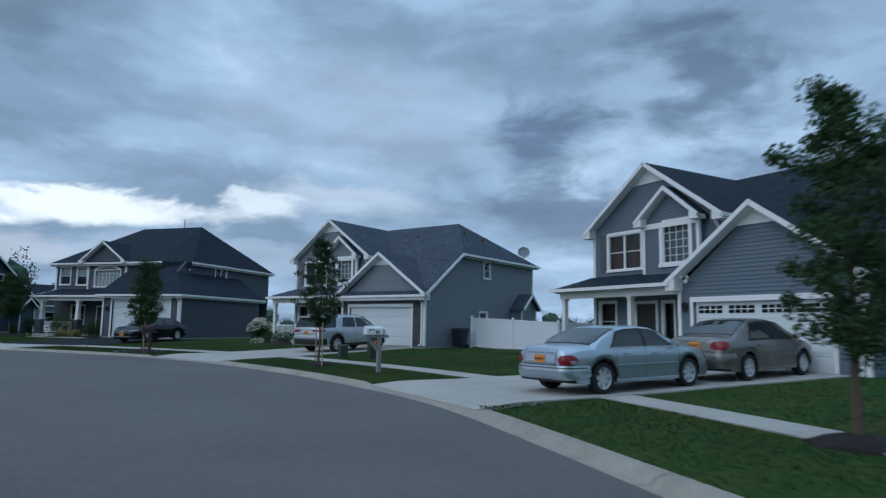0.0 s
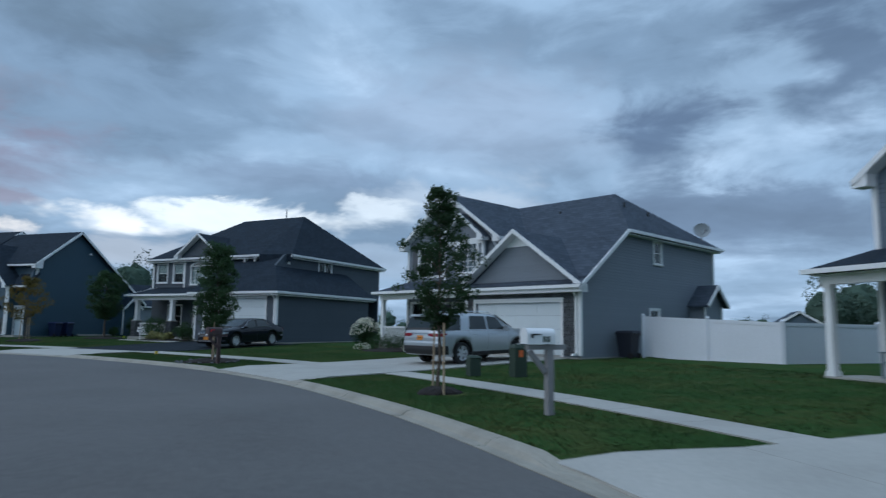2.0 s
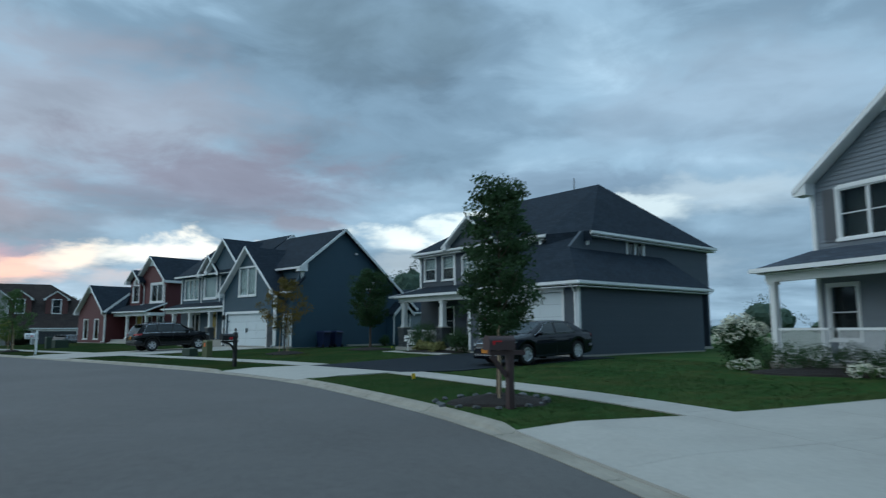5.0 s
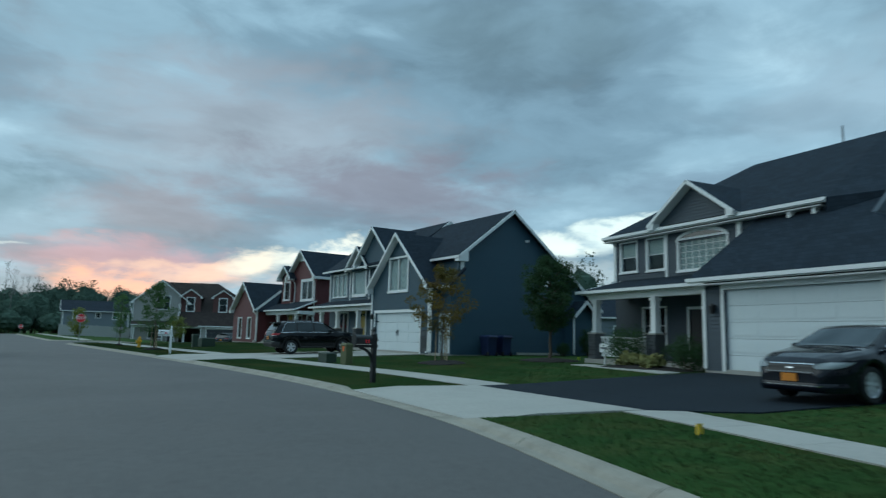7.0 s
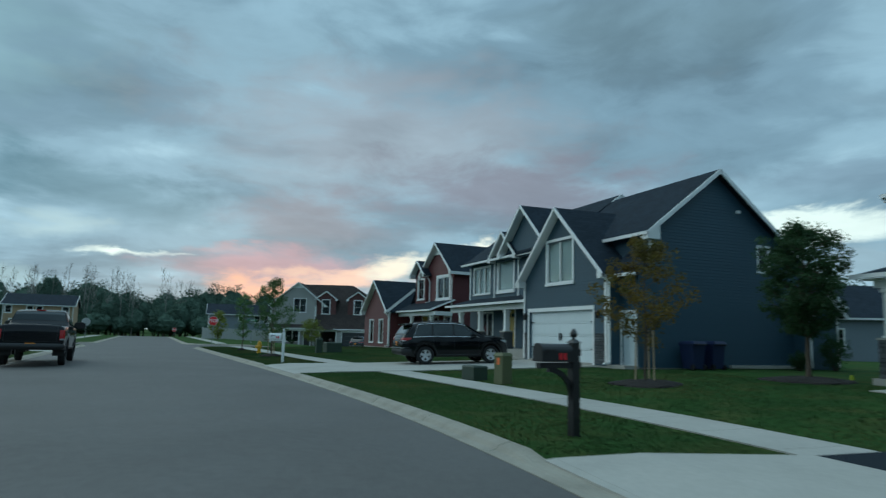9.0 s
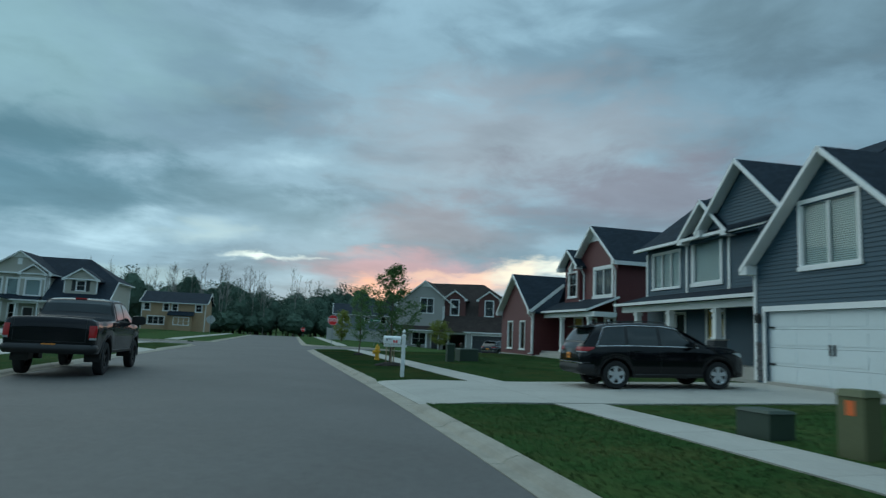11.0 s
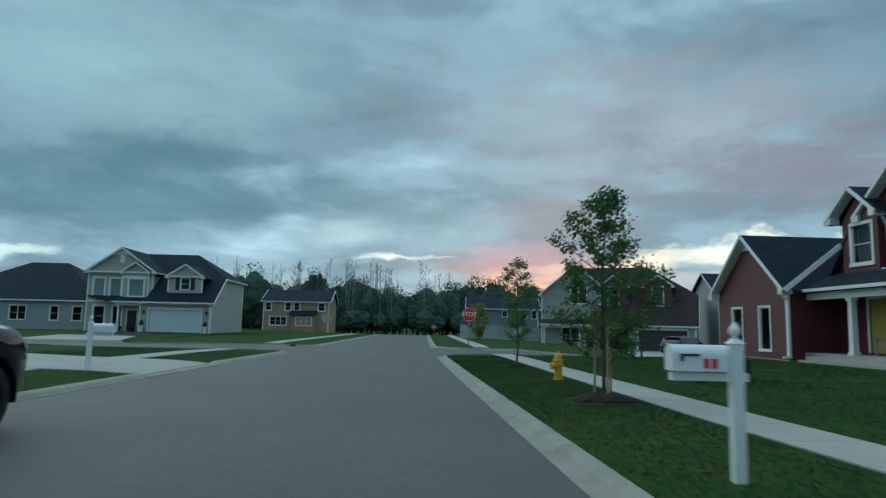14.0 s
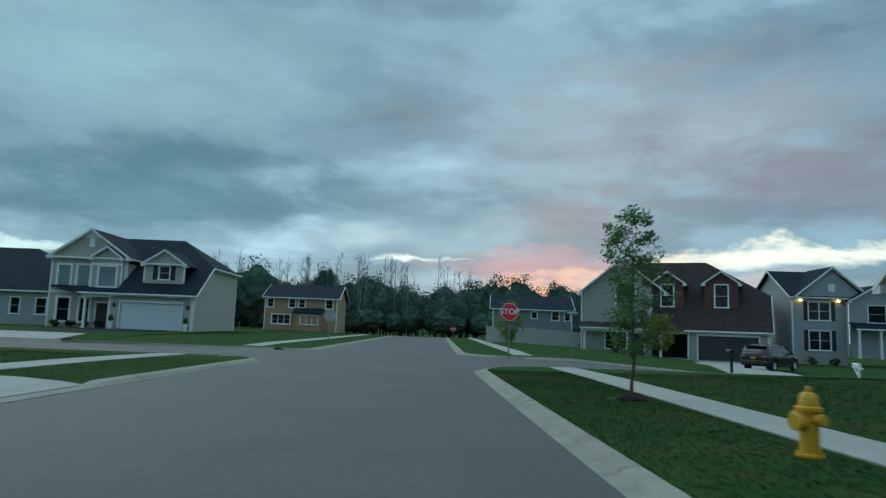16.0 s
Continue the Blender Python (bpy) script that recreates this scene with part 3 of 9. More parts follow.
def build_kerb(right):
    """Rolled concrete kerb in lengths with joints, dropped at the drives."""
    body = tagged(new("kerb"), "pale concrete rolled kerb and gutter along the street", "kerb", "", "structure")
    for run in strip_rows():
        for k in range(0, len(run) - 1, 6):
            rows = run[k:k + 7]
            if len(rows) < 2:
                continue
            x, y = LINE[rows[0]]
            verts, faces, lines = [], [], []
            for j, i in enumerate(rows):
                e = corner(LINE[i][1], right)
                h = 0.03 if lowered(i, right) else 0.10
                lip = 0.34 if right else 0.25
                pull = TANGENT[i] * (0.007 if j == 0 else -0.007 if j == len(rows) - 1 else 0.0)
                lines.append([(*(np.array(at_offset(i, e + d, right)) + pull), z) for d, z in ((-lip, -0.05), (-lip, 0.016), (-0.20, 0.012), (-0.16, 0.02), (-0.10, h * 0.7), (-0.05, h - 0.01), (0.0, h), (0.10, h + 0.008), (0.10, -0.1))])
            sheet(verts, faces, lines)
            plain("kerb_length", verts, faces, KERB, body, kind="")
    return body


kerb_right, kerb_left = build_kerb(True), build_kerb(False)


def build_cross_kerb():
    """Kerbs of the cross street, along both its sides."""
    body = tagged(new("kerb"), "pale concrete kerb along the cross street", "kerb", "", "structure")
    for side in (1, -1):
        for y, out in ((CROSS[0], -1), (CROSS[1], 1)):
            for k in range(26):
                x0, x1 = (4.6 + k * 2.4, 4.6 + (k + 1) * 2.4 - 0.012) if side > 0 else (-8.1 - k * 2.4, -8.1 - (k + 1) * 2.4 + 0.012)
                verts, faces = [], []
                sheet(verts, faces, [[(x, y + out * d, z - float(fall(x, y + out * d))) for d, z in ((-0.45, -0.05), (-0.45, 0.014), (-0.14, 0.012), (-0.05, 0.11), (0.14, 0.115), (0.14, -0.25))] for x in (x0, x1)])
                plain("kerb_length", verts, faces, KERB, body, kind="")
    return body


kerb_cross = build_cross_kerb()


def paved_z(x, y, lift):
    """Height of a slab's top: drives slope down to the lowered kerb."""
    d, i = offset(x, y)
    d = d if d > -WIDE[i] / 2 else -WIDE[i] - d
    z = min(float(settle(rise(max(d, 0)), x, y)) + lift, 0.05 + 0.13 * max(d - 0.07, 0.0))
    return z if fall(x, y) > 0 else max(z, 0.03)


def quad_slab(name, a, b, c, d, mat, parent, lift=0.02, nu=3, nv=3, inset=0.006):
    """A paving slab between four corners, lying on the ground."""
    a, b, c, d = (Vector((*p, 0)) for p in (a, b, c, d))
    mid = (a + b + c + d) / 4
    a, b, c, d = (p + (mid - p).normalized() * inset for p in (a, b, c, d))
    verts, faces, rows = [], [], []
    for j in range(nv + 1):
        p, q = a.lerp(d, j / nv), b.lerp(c, j / nv)
        rows.append([(r.x, r.y, paved_z(r.x, r.y, lift)) for r in (p.lerp(q, i / nu) for i in range(nu + 1))])
    sheet(verts, faces, rows)
    ring = [rows[0][i] for i in range(nu + 1)] + [rows[j][nu] for j in range(1, nv + 1)] + [rows[nv][i] for i in range(nu - 1, -1, -1)] + [rows[j][0] for j in range(nv - 1, 0, -1)]
    base, k = len(verts), len(ring)
    verts += ring + [(x, y, z - 0.08) for x, y, z in ring]
    for i in range(k):
        faces.append((base + i, base + k + i, base + k + (i + 1) % k, base + (i + 1) % k))
    return plain(name, verts, faces, mat, parent, kind="")


def walk_edges(y):
    return float(np.interp(y, WALK_Y, WALK_IN)), float(np.interp(y, WALK_Y, WALK_OUT))


def build_sidewalk(right):
    body = tagged(new("pavement"), "light concrete pavement of square slabs between verge and lawns", "pavement", "", "structure")
    for run in strip_rows():
        for k in range(0, len(run) - 3, 3):
            i, j = run[k], run[k + 3]
            mid = LINE[i]
            if not right and (mid[1] < -75 or mid[1] > 92):
                continue
            if abs(mid[1] - sum(CROSS) / 2) < 5.6:
                continue
            (a0, a1), (b0, b1) = walk_edges(LINE[i][1]), walk_edges(LINE[j][1])
            quad_slab("slab", at_offset(i, a0, right), at_offset(i, a1, right), at_offset(j, b1, right), at_offset(j, b0, right), CONCRETE, body, nu=1, nv=1, lift=0.022)
    return body


side_right, side_left = build_sidewalk(True), build_sidewalk(False)


def build_drive(name, left, right, mat, label, cols=2, piece=2.2, lift=0.03):
    body = tagged(new("driveway"), label, "driveway", "", "structure")
    for (l0, l1), (r0, r1) in zip(zip(left, left[1:]), zip(right, right[1:])):
        l0, l1, r0, r1 = (Vector(p) for p in (l0, l1, r0, r1))
        n = max(1, round((l1 - l0).length / piece))
        for j in range(n):
            for i in range(cols):
                def at(s, t):
                    return tuple(l0.lerp(l1, t).lerp(r0.lerp(r1, t), s))
                quad_slab("slab", at(i / cols, j / n), at((i + 1) / cols, j / n), at((i + 1) / cols, (j + 1) / n), at(i / cols, (j + 1) / n), mat, body, lift=lift)
    return body


for key, (left, right) in DRIVES.items():
    build_drive(key, left, right, CONCRETE, "pale concrete driveway with cut joints", lift=0.034)
build_drive("F", [(15.5, 34.2), (17.6, 45.0), (23.5, 58.8)], [(20.4, 34.2), (23.2, 45.0), (28.0, 56.8)], CONCRETE, "pale concrete driveway beyond the cross street", lift=0.04)
build_drive("H", [(-25.6, 38.4), (-25.4, 52.4)], [(-20.2, 38.4), (-20.3, 52.4)], DRIVE_BLACK, "dark asphalt driveway before a cream house", cols=1, piece=30, lift=0.03)
build_drive("H", [(-26.4, 34.0), (-25.6, 38.39)], [(-19.4, 34.0), (-20.2, 38.39)], CONCRETE, "pale concrete apron of a driveway", lift=0.035)
build_drive("C", *DRIVE_C, DRIVE_BLACK, "fresh black asphalt driveway", cols=1, piece=30, lift=0.028)


def build_grass():
    """Short blades over the verge and the lawns beside the camera's way."""
    rng = np.random.default_rng(4)
    verts, faces = [], []

    def scatter(i0, i1, d0, d1, per_m2, right, height):
        count = int((i1 - i0) * STEP * (d1 - d0) * per_m2)
        r = rng.uniform(i0, i1 - 1, count)
        k = r.astype(int)
        t = (r - k)[:, None]
        d = rng.uniform(d0, d1, count)
        n = NORMAL[k] * (1 - t) + NORMAL[k + 1] * t
        p = LINE[k] * (1 - t) + LINE[k + 1] * t + n * (d if right else -WIDE[k] - d)[:, None]
        keep = np.ones(count, bool)
        for poly in DRIVE_POLYS:
            keep &= ~in_poly(p[:, 0], p[:, 1], poly)
        keep &= ~((d > np.interp(p[:, 1], WALK_Y, WALK_IN) - 0.03) & (d < np.interp(p[:, 1], WALK_Y, WALK_OUT) + 0.03))
        keep &= (p[:, 1] < CROSS[0] - 3.4) | (p[:, 1] > CROSS[1] + 3.4)
        for bed in BEDS:
            keep &= (p[:, 0] - bed[0]) ** 2 + (p[:, 1] - bed[1]) ** 2 > bed[2] ** 2
        p, d = p[keep], d[keep]
        z = settle(np.interp(d, RISE_D, RISE_Z), p[:, 0], p[:, 1])
        a = rng.uniform(0, 2 * np.pi, len(p))
        patch = 0.75 + 0.5 * rng.random(len(p))
        h = height * patch
        w = 0.006 + 0.006 * rng.random(len(p)) + 0.0012 * d
        dx, dy = np.cos(a) * w, np.sin(a) * w
        lx, ly = rng.normal(0, 0.02, len(p)), rng.normal(0, 0.02, len(p))
        tri = np.stack([np.stack([p[:, 0] - dx, p[:, 1] - dy, z - 0.004], 1), np.stack([p[:, 0] + dx, p[:, 1] + dy, z - 0.004], 1), np.stack([p[:, 0] + lx, p[:, 1] + ly, z + h], 1)], 1)
        return tri.reshape(-1, 3)

    i_from = int(np.argmin(np.hypot(LINE[:, 0] + 26, LINE[:, 1] + 63)))
    i_to = int(np.argmin(np.abs(LINE[:, 1] - 24)))
    i_mid = int(np.argmin(np.abs(LINE[:, 1] + 25)))
    sets = [scatter(i_from, i_to, 0.09, 3.0, 620, True, 0.024), scatter(i_from, i_to, 3.6, 8, 240, True, 0.026), scatter(i_from, i_to, 8, 13, 110, True, 0.03),
            scatter(i_mid, i_to, 0.09, 7, 150, False, 0.03)]
    allv = np.concatenate(sets)
    me = bpy.data.meshes.new("grass")
    k = len(allv) // 3
    me.vertices.add(len(allv))
    me.vertices.foreach_set("co", allv.astype(np.float32).ravel())
    me.loops.add(3 * k)
    me.loops.foreach_set("vertex_index", np.arange(3 * k, dtype=np.int32))
    me.polygons.add(k)
    me.polygons.foreach_set("loop_start", np.arange(0, 3 * k, 3, dtype=np.int32))
    me.update(calc_edges=True)
    me.materials.append(GRASS)
    return tagged(new("grass", me), "short mown green grass with paler dry patches", "grass", "", "stuff")


# ---- houses ----
# In a house u runs to the left along its front as seen from the street, v into its depth, z up from its floor.
def front(v0):
    return lambda a, n, z: (-a, v0 - n, z)


def right_side(u0):
    return lambda a, n, z: (-u0 + n, a, z)


def left_side(u1):
    return lambda a, n, z: (-u1 - n, a, z)


def back(v1):
    return lambda a, n, z: (-a, v1 + n, z)


def L(u, v, z):
    return (-u, v, z)


def house_at(x, y, turn, z, label, group=""):
    return empty("house", pose(x, y, z, 0, 0, -(90 + turn)), label, "house", group)


def span(poly, z):
    hits = []
    for (a0, z0), (a1, z1) in zip(poly, poly[1:] + poly[:1]):
        if min(z0, z1) <= z <= max(z0, z1) and abs(z1 - z0) > 1e-9:
            hits.append(a0 + (a1 - a0) * (z - z0) / (z1 - z0))
    return (min(hits), max(hits)) if hits else None


def pieces(poly, holes, zs):
    """The wall between each pair of heights, cut by the holes: (left low, right low, left high, right high, z0, z1)."""
    out = []
    for z0, z1 in zip(zs, zs[1:]):
        lo, hi = span(poly, z0 + 1e-4), span(poly, z1 - 1e-4)
        if lo is None or hi is None:
            continue
        cuts = [(a0, a1) for a0, a1, b0, b1 in holes if min(z1, b1) - max(z0, b0) > 0.45 * (z1 - z0)]
        left0, left1 = lo[0], hi[0]
        for a0, a1 in sorted(cuts):
            if a0 > left0:
                out.append((left0, min(a0, lo[1]), left1, min(a0, hi[1]) if a0 > left1 else left1, z0, z1))
            left0, left1 = max(left0, a1), max(left1, a1)
        if lo[1] > left0 + 0.01:
            out.append((left0, lo[1], min(left1, hi[1]), max(hi[1], min(left1, hi[1])), z0, z1))
    return out


def wall(parent, M, poly, holes, mat, boards="parts", lap=0.125, thick=0.16, name="wall", label=""):
    """A wall with real openings, clad with lapped boards."""
    zs = sorted({round(z, 4) for _, z in poly} | {round(min(max(z, poly[0][1]), max(q for _, q in poly)), 4) for h in holes for z in h[2:]})
    bm = bmesh.new()
    for l0, r0, l1, r1, z0, z1 in pieces(poly, holes, zs):
        if r0 - l0 < 0.005 and r1 - l1 < 0.005:
            continue
        hull(bm, [M(l0, -thick, z0), M(r0, -thick, z0), M(r0, 0, z0), M(l0, 0, z0)], [M(l1, -thick, z1), M(r1, -thick, z1), M(r1, 0, z1), M(l1, 0, z1)])
    body = part(name, bm, mat, parent, label)
    if boards:
        zmin, zmax = min(z for _, z in poly), max(z for _, z in poly)
        rows = list(np.arange(zmin, zmax, lap)) + [zmax]
        one = bmesh.new()
        for l0, r0, l1, r1, z0, z1 in pieces(poly, holes, rows):
            if r0 - l0 < 0.02:
                continue
            bm = bmesh.new() if boards == "parts" else one
            hull(bm, [M(l0, 0.002, z0), M(r0, 0.002, z0), M(r0, 0.030, z0), M(l0, 0.030, z0)], [M(l1, 0.002, z1), M(r1, 0.002, z1), M(r1, 0.010, z1), M(l1, 0.010, z1)])
            if boards == "parts":
                part("board", bm, mat, body)
        if boards != "parts":
            if len(one.verts):
                tagged(part("siding", one, mat, body), kind="stuff")
            else:
                one.free()
        else:
            one.free()
    return body


def roof(parent, polys, mat, thick=0.14, name="roof"):
    """Roof planes with thickness, each a part."""
    for poly in polys:
        bm = bmesh.new()
        hull(bm, [L(u, v, z - thick) for u, v, z in poly], [L(u, v, z) for u, v, z in poly])
        part(name, bm, mat, parent)


def trims(parent, lines, w=0.06, h=0.13, name="fascia", drop=-0.012):
    """White boards along eaves and rakes, each its own part."""
    for p, q in lines:
        bm = bmesh.new()
        beam(bm, L(*p), L(*q), w, h, drop)
        part(name, bm, TRIM, parent)


def gutter(parent, p, q, name="gutter"):
    bm = bmesh.new()
    p, q = Vector(L(*p)), Vector(L(*q))
    d = (q - p).normalized()
    s = d.cross(Vector((0, 0, 1))).normalized()
    prof = [(-0.06, -0.12), (0.04, -0.12), (0.07, 0.0), (0.055, 0.0), (0.03, -0.10), (-0.05, -0.10), (-0.05, 0.0), (-0.06, 0.0)]
    hull(bm, [p + s * a + Vector((0, 0, b)) for a, b in prof], [q + s * a + Vector((0, 0, b)) for a, b in prof])
    part(name, bm, TRIM, parent)


def corner_board(parent, u, v, z0, z1, name="corner_board", w=0.13):
    bm = bmesh.new()
    box(bm, -u - w / 2, -u + w / 2, v - w / 2, v + w / 2, z0, z1)
    part(name, bm, TRIM, parent)


def downspout(parent, u, v, z0, z1, du=0.0, dv=0.35):
    bm = bmesh.new()
    box(bm, -u - 0.045, -u + 0.045, v - 0.035, v + 0.035, z0 + 0.12, z1 - 0.45)
    hull(bm, [(-u - 0.045, v - 0.035, z1 - 0.45), (-u + 0.045, v - 0.035, z1 - 0.45), (-u + 0.045, v + 0.035, z1 - 0.45), (-u - 0.045, v + 0.035, z1 - 0.45)],
         [(-u - 0.045 - du, v - 0.035 - dv, z1 - 0.1), (-u + 0.045 - du, v - 0.035 - dv, z1 - 0.1), (-u + 0.045 - du, v + 0.035 - dv, z1 - 0.1), (-u - 0.045 - du, v + 0.035 - dv, z1 - 0.1)])
    hull(bm, [(-u - 0.045, v - 0.035, z0 + 0.02), (-u + 0.045, v - 0.035, z0 + 0.02), (-u + 0.045, v - 0.30, z0 + 0.02), (-u - 0.045, v - 0.30, z0 + 0.02)],
         [(-u - 0.045, v + 0.035, z0 + 0.12), (-u + 0.045, v + 0.035, z0 + 0.12), (-u + 0.045, v - 0.26, z0 + 0.08), (-u - 0.045, v - 0.26, z0 + 0.08)])
    part("downspout", bm, TRIM, parent)


def window(parent, M, a0, a1, z0, z1, lights=1, sash=True, grid=(0, 0), trim=0.08, blind=0.0, shutters=None, head=False):
    """A window set in its opening: casing, sashes, bars, glass, a dark sheet standing for the unlit room, and any
    blind.
    """
    bm = bmesh.new()
    box(bm, a0 - trim, a0, 0.0, 0.055, z0 - trim, z1 + trim, M)
    box(bm, a1, a1 + trim, 0.0, 0.055, z0 - trim, z1 + trim, M)
    box(bm, a0, a1, 0.0, 0.055, z1, z1 + trim * (1.5 if head else 1), M)
    body = part("window", bm, TRIM, parent)
    bm = bmesh.new()
    box(bm, a0 - trim - 0.03, a1 + trim + 0.03, 0.0, 0.085, z0 - trim, z0, M)
    part("sill", bm, TRIM, body)
    w = (a1 - a0) / lights
    bm = bmesh.new()
    for k in range(lights):
        b0, b1 = a0 + k * w, a0 + (k + 1) * w
        for c0, c1, d0, d1 in ((b0, b0 + 0.04, z0, z1), (b1 - 0.04, b1, z0, z1), (b0 + 0.04, b1 - 0.04, z0, z0 + 0.04), (b0 + 0.04, b1 - 0.04, z1 - 0.04, z1)):
            box(bm, c0, c1, -0.05, 0.02, d0, d1, M)
        if sash:
            zm = (z0 + z1) / 2
            box(bm, b0 + 0.04, b1 - 0.04, -0.045, 0.006, zm - 0.014, zm + 0.014, M)
    part("window_frame", bm, TRIM, body)
    if grid[0]:
        for i in range(1, grid[0]):
            a = a0 + (a1 - a0) * i / grid[0]
            bm = bmesh.new()
            box(bm, a - 0.01, a + 0.01, -0.03, -0.012, z0 + 0.05, z1 - 0.05, M)
            part("glazing_bar", bm, TRIM, body)
        for j in range(1, grid[1]):
            z = z0 + (z1 - z0) * j / grid[1]
            bm = bmesh.new()
            box(bm, a0 + 0.05, a1 - 0.05, -0.028, -0.014, z - 0.01, z + 0.01, M)
            part("glazing_bar", bm, TRIM, body)
    for k in range(lights):
        bm = bmesh.new()
        box(bm, a0 + k * w + 0.045, a0 + (k + 1) * w - 0.045, -0.036, -0.031, z0 + 0.045, z1 - 0.045, M)
        part("pane", bm, GLASS, body).visible_shadow = False
    # dark sheet added behind the glass in place of the room's own shade
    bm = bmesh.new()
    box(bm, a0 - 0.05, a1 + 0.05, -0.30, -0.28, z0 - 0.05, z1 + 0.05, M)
    part("curtain", bm, ROOM_DARK, body)
    if blind:
        bm = bmesh.new()
        zb = z1 - (z1 - z0) * blind
        k = max(3, int((z1 - zb) / 0.06))
        for i in range(k):
            z = zb + (z1 - zb) * i / k
            box(bm, a0 + 0.04, a1 - 0.04, -0.10, -0.07, z, z + 0.045, M)
        part("blind", bm, BLIND, body)
    if shutters:
        for s in (-1, 1):
            c = a0 - trim - 0.20 if s < 0 else a1 + trim + 0.20
            bm = bmesh.new()
            box(bm, c - 0.19, c + 0.19, 0.01, 0.05, z0 - 0.06, z1 + 0.06, M)
            leaf = part("shutter", bm, shutters, body)
            bm = bmesh.new()
            for j in range(int((z1 - z0) / 0.08)):
                z = z0 + 0.03 + j * 0.08
                box(bm, c - 0.14, c + 0.14, 0.045, 0.06, z, z + 0.045, M)
            tagged(part("shutter_slats", bm, shutters, leaf), kind="stuff")
    return body


def garage_door(parent, M, a0, a1, h, rows=4, cols=4, windows=False, hinges=False, mat=None, trim=0.12):
    bm = bmesh.new()
    box(bm, a0 - trim, a0, 0.0, 0.05, 0.0, h + trim * 1.4, M)
    box(bm, a1, a1 + trim, 0.0, 0.05, 0.0, h + trim * 1.4, M)
    box(bm, a0, a1, 0.0, 0.05, h, h + trim * 1.4, M)
    body = part("garage_door", bm, TRIM, parent, "sectional overhead door in a white casing")
    mat = mat or DOOR_WHITE
    rh = h / rows
    for r in range(rows):
        bm = bmesh.new()
        z0, z1 = r * rh + 0.004, (r + 1) * rh - 0.004
        box(bm, a0, a1, -0.14, -0.10, z0, z1, M)
        top = r == rows - 1
        w = (a1 - a0) / cols
        for c in range(cols):
            if not (windows and top):
                box(bm, a0 + c * w + 0.1, a0 + (c + 1) * w - 0.1, -0.10, -0.088, z0 + 0.09, z1 - 0.09, M)
        sec = part("panel", bm, mat, body)
        if windows and top:
            for c in range(cols):
                b0, b1 = a0 + c * w + 0.12, a0 + (c + 1) * w - 0.12
                bm = bmesh.new()
                box(bm, b0, b1, -0.098, -0.09, z0 + 0.16, z1 - 0.12, M)
                part("pane", bm, CAR_GLASS, sec)
                for i in range(1, 4):
                    a = b0 + (b1 - b0) * i / 4
                    bm = bmesh.new()
                    box(bm, a - 0.012, a + 0.012, -0.09, -0.08, z0 + 0.16, z1 - 0.12, M)
                    part("glazing_bar", bm, TRIM, sec)
                bm = bmesh.new()
                box(bm, b0, b1, -0.089, -0.081, (z0 + z1) / 2 + 0.01, (z0 + z1) / 2 + 0.035, M)
                part("glazing_bar", bm, TRIM, sec)
    if hinges:
        for s in (0, 1):
            for z in (h * 0.27, h * 0.78):
                bm = bmesh.new()
                p = a1 - 0.30 if s else a0
                prism(bm, M, [(p, z - 0.035), (p + 0.30, z - 0.02), (p + 0.30, z + 0.02), (p, z + 0.035)] if not s else [(p, z - 0.02), (p + 0.30, z - 0.035), (p + 0.30, z + 0.035), (p, z + 0.02)], -0.086, -0.07)
                part("strap_hinge", bm, BLACK_METAL, body, "black iron strap hinge")
        for s in (-1, 1):
            bm = bmesh.new()
            a = (a0 + a1) / 2 + 0.08 * s
            box(bm, a - 0.02, a + 0.02, -0.086, -0.05, h * 0.42, h * 0.56, M)
            part("pull_handle", bm, BLACK_METAL, body, "black iron pull handle")
    return body


def front_door(parent, M, a0, a1, h, mat, z0=0.0, panels=3, trim=0.11, lites=False):
    bm = bmesh.new()
    box(bm, a0 - trim, a0, 0.0, 0.05, z0, z0 + h + trim, M)
    box(bm, a1, a1 + trim, 0.0, 0.05, z0, z0 + h + trim, M)
    box(bm, a0, a1, 0.0, 0.05, z0 + h, z0 + h + trim, M)
    body = part("door", bm, TRIM, parent)
    bm = bmesh.new()
    box(bm, a0, a1, -0.08, -0.035, z0, z0 + h, M)
    m = (a0 + a1) / 2
    for c0, c1 in ((a0 + 0.1, m - 0.05), (m + 0.05, a1 - 0.1)):
        for j in range(panels):
            q0 = z0 + 0.15 + j * (h - 0.25) / panels
            if lites and j == panels - 1:
                continue
            box(bm, c0, c1, -0.036, -0.022, q0, q0 + (h - 0.25) / panels - 0.1, M)
    leaf = part("leaf", bm, mat, body)
    if lites:
        for c0, c1 in ((a0 + 0.14, m - 0.07), (m + 0.07, a1 - 0.14)):
            bm = bmesh.new()
            q0 = z0 + h - 0.42
            box(bm, c0, c1, -0.036, -0.026, q0, q0 + 0.2, M)
            part("pane", bm, CAR_GLASS, leaf)
    bm = bmesh.new()
    p = Vector(M(a0 + 0.09, 0.02, z0 + 0.98))
    bmesh.ops.create_uvsphere(bm, u_segments=10, v_segments=6, radius=0.035, matrix=Matrix.Translation(p))
    part("door_knob", bm, BLACK_METAL, leaf, "dark round door knob")
    return body


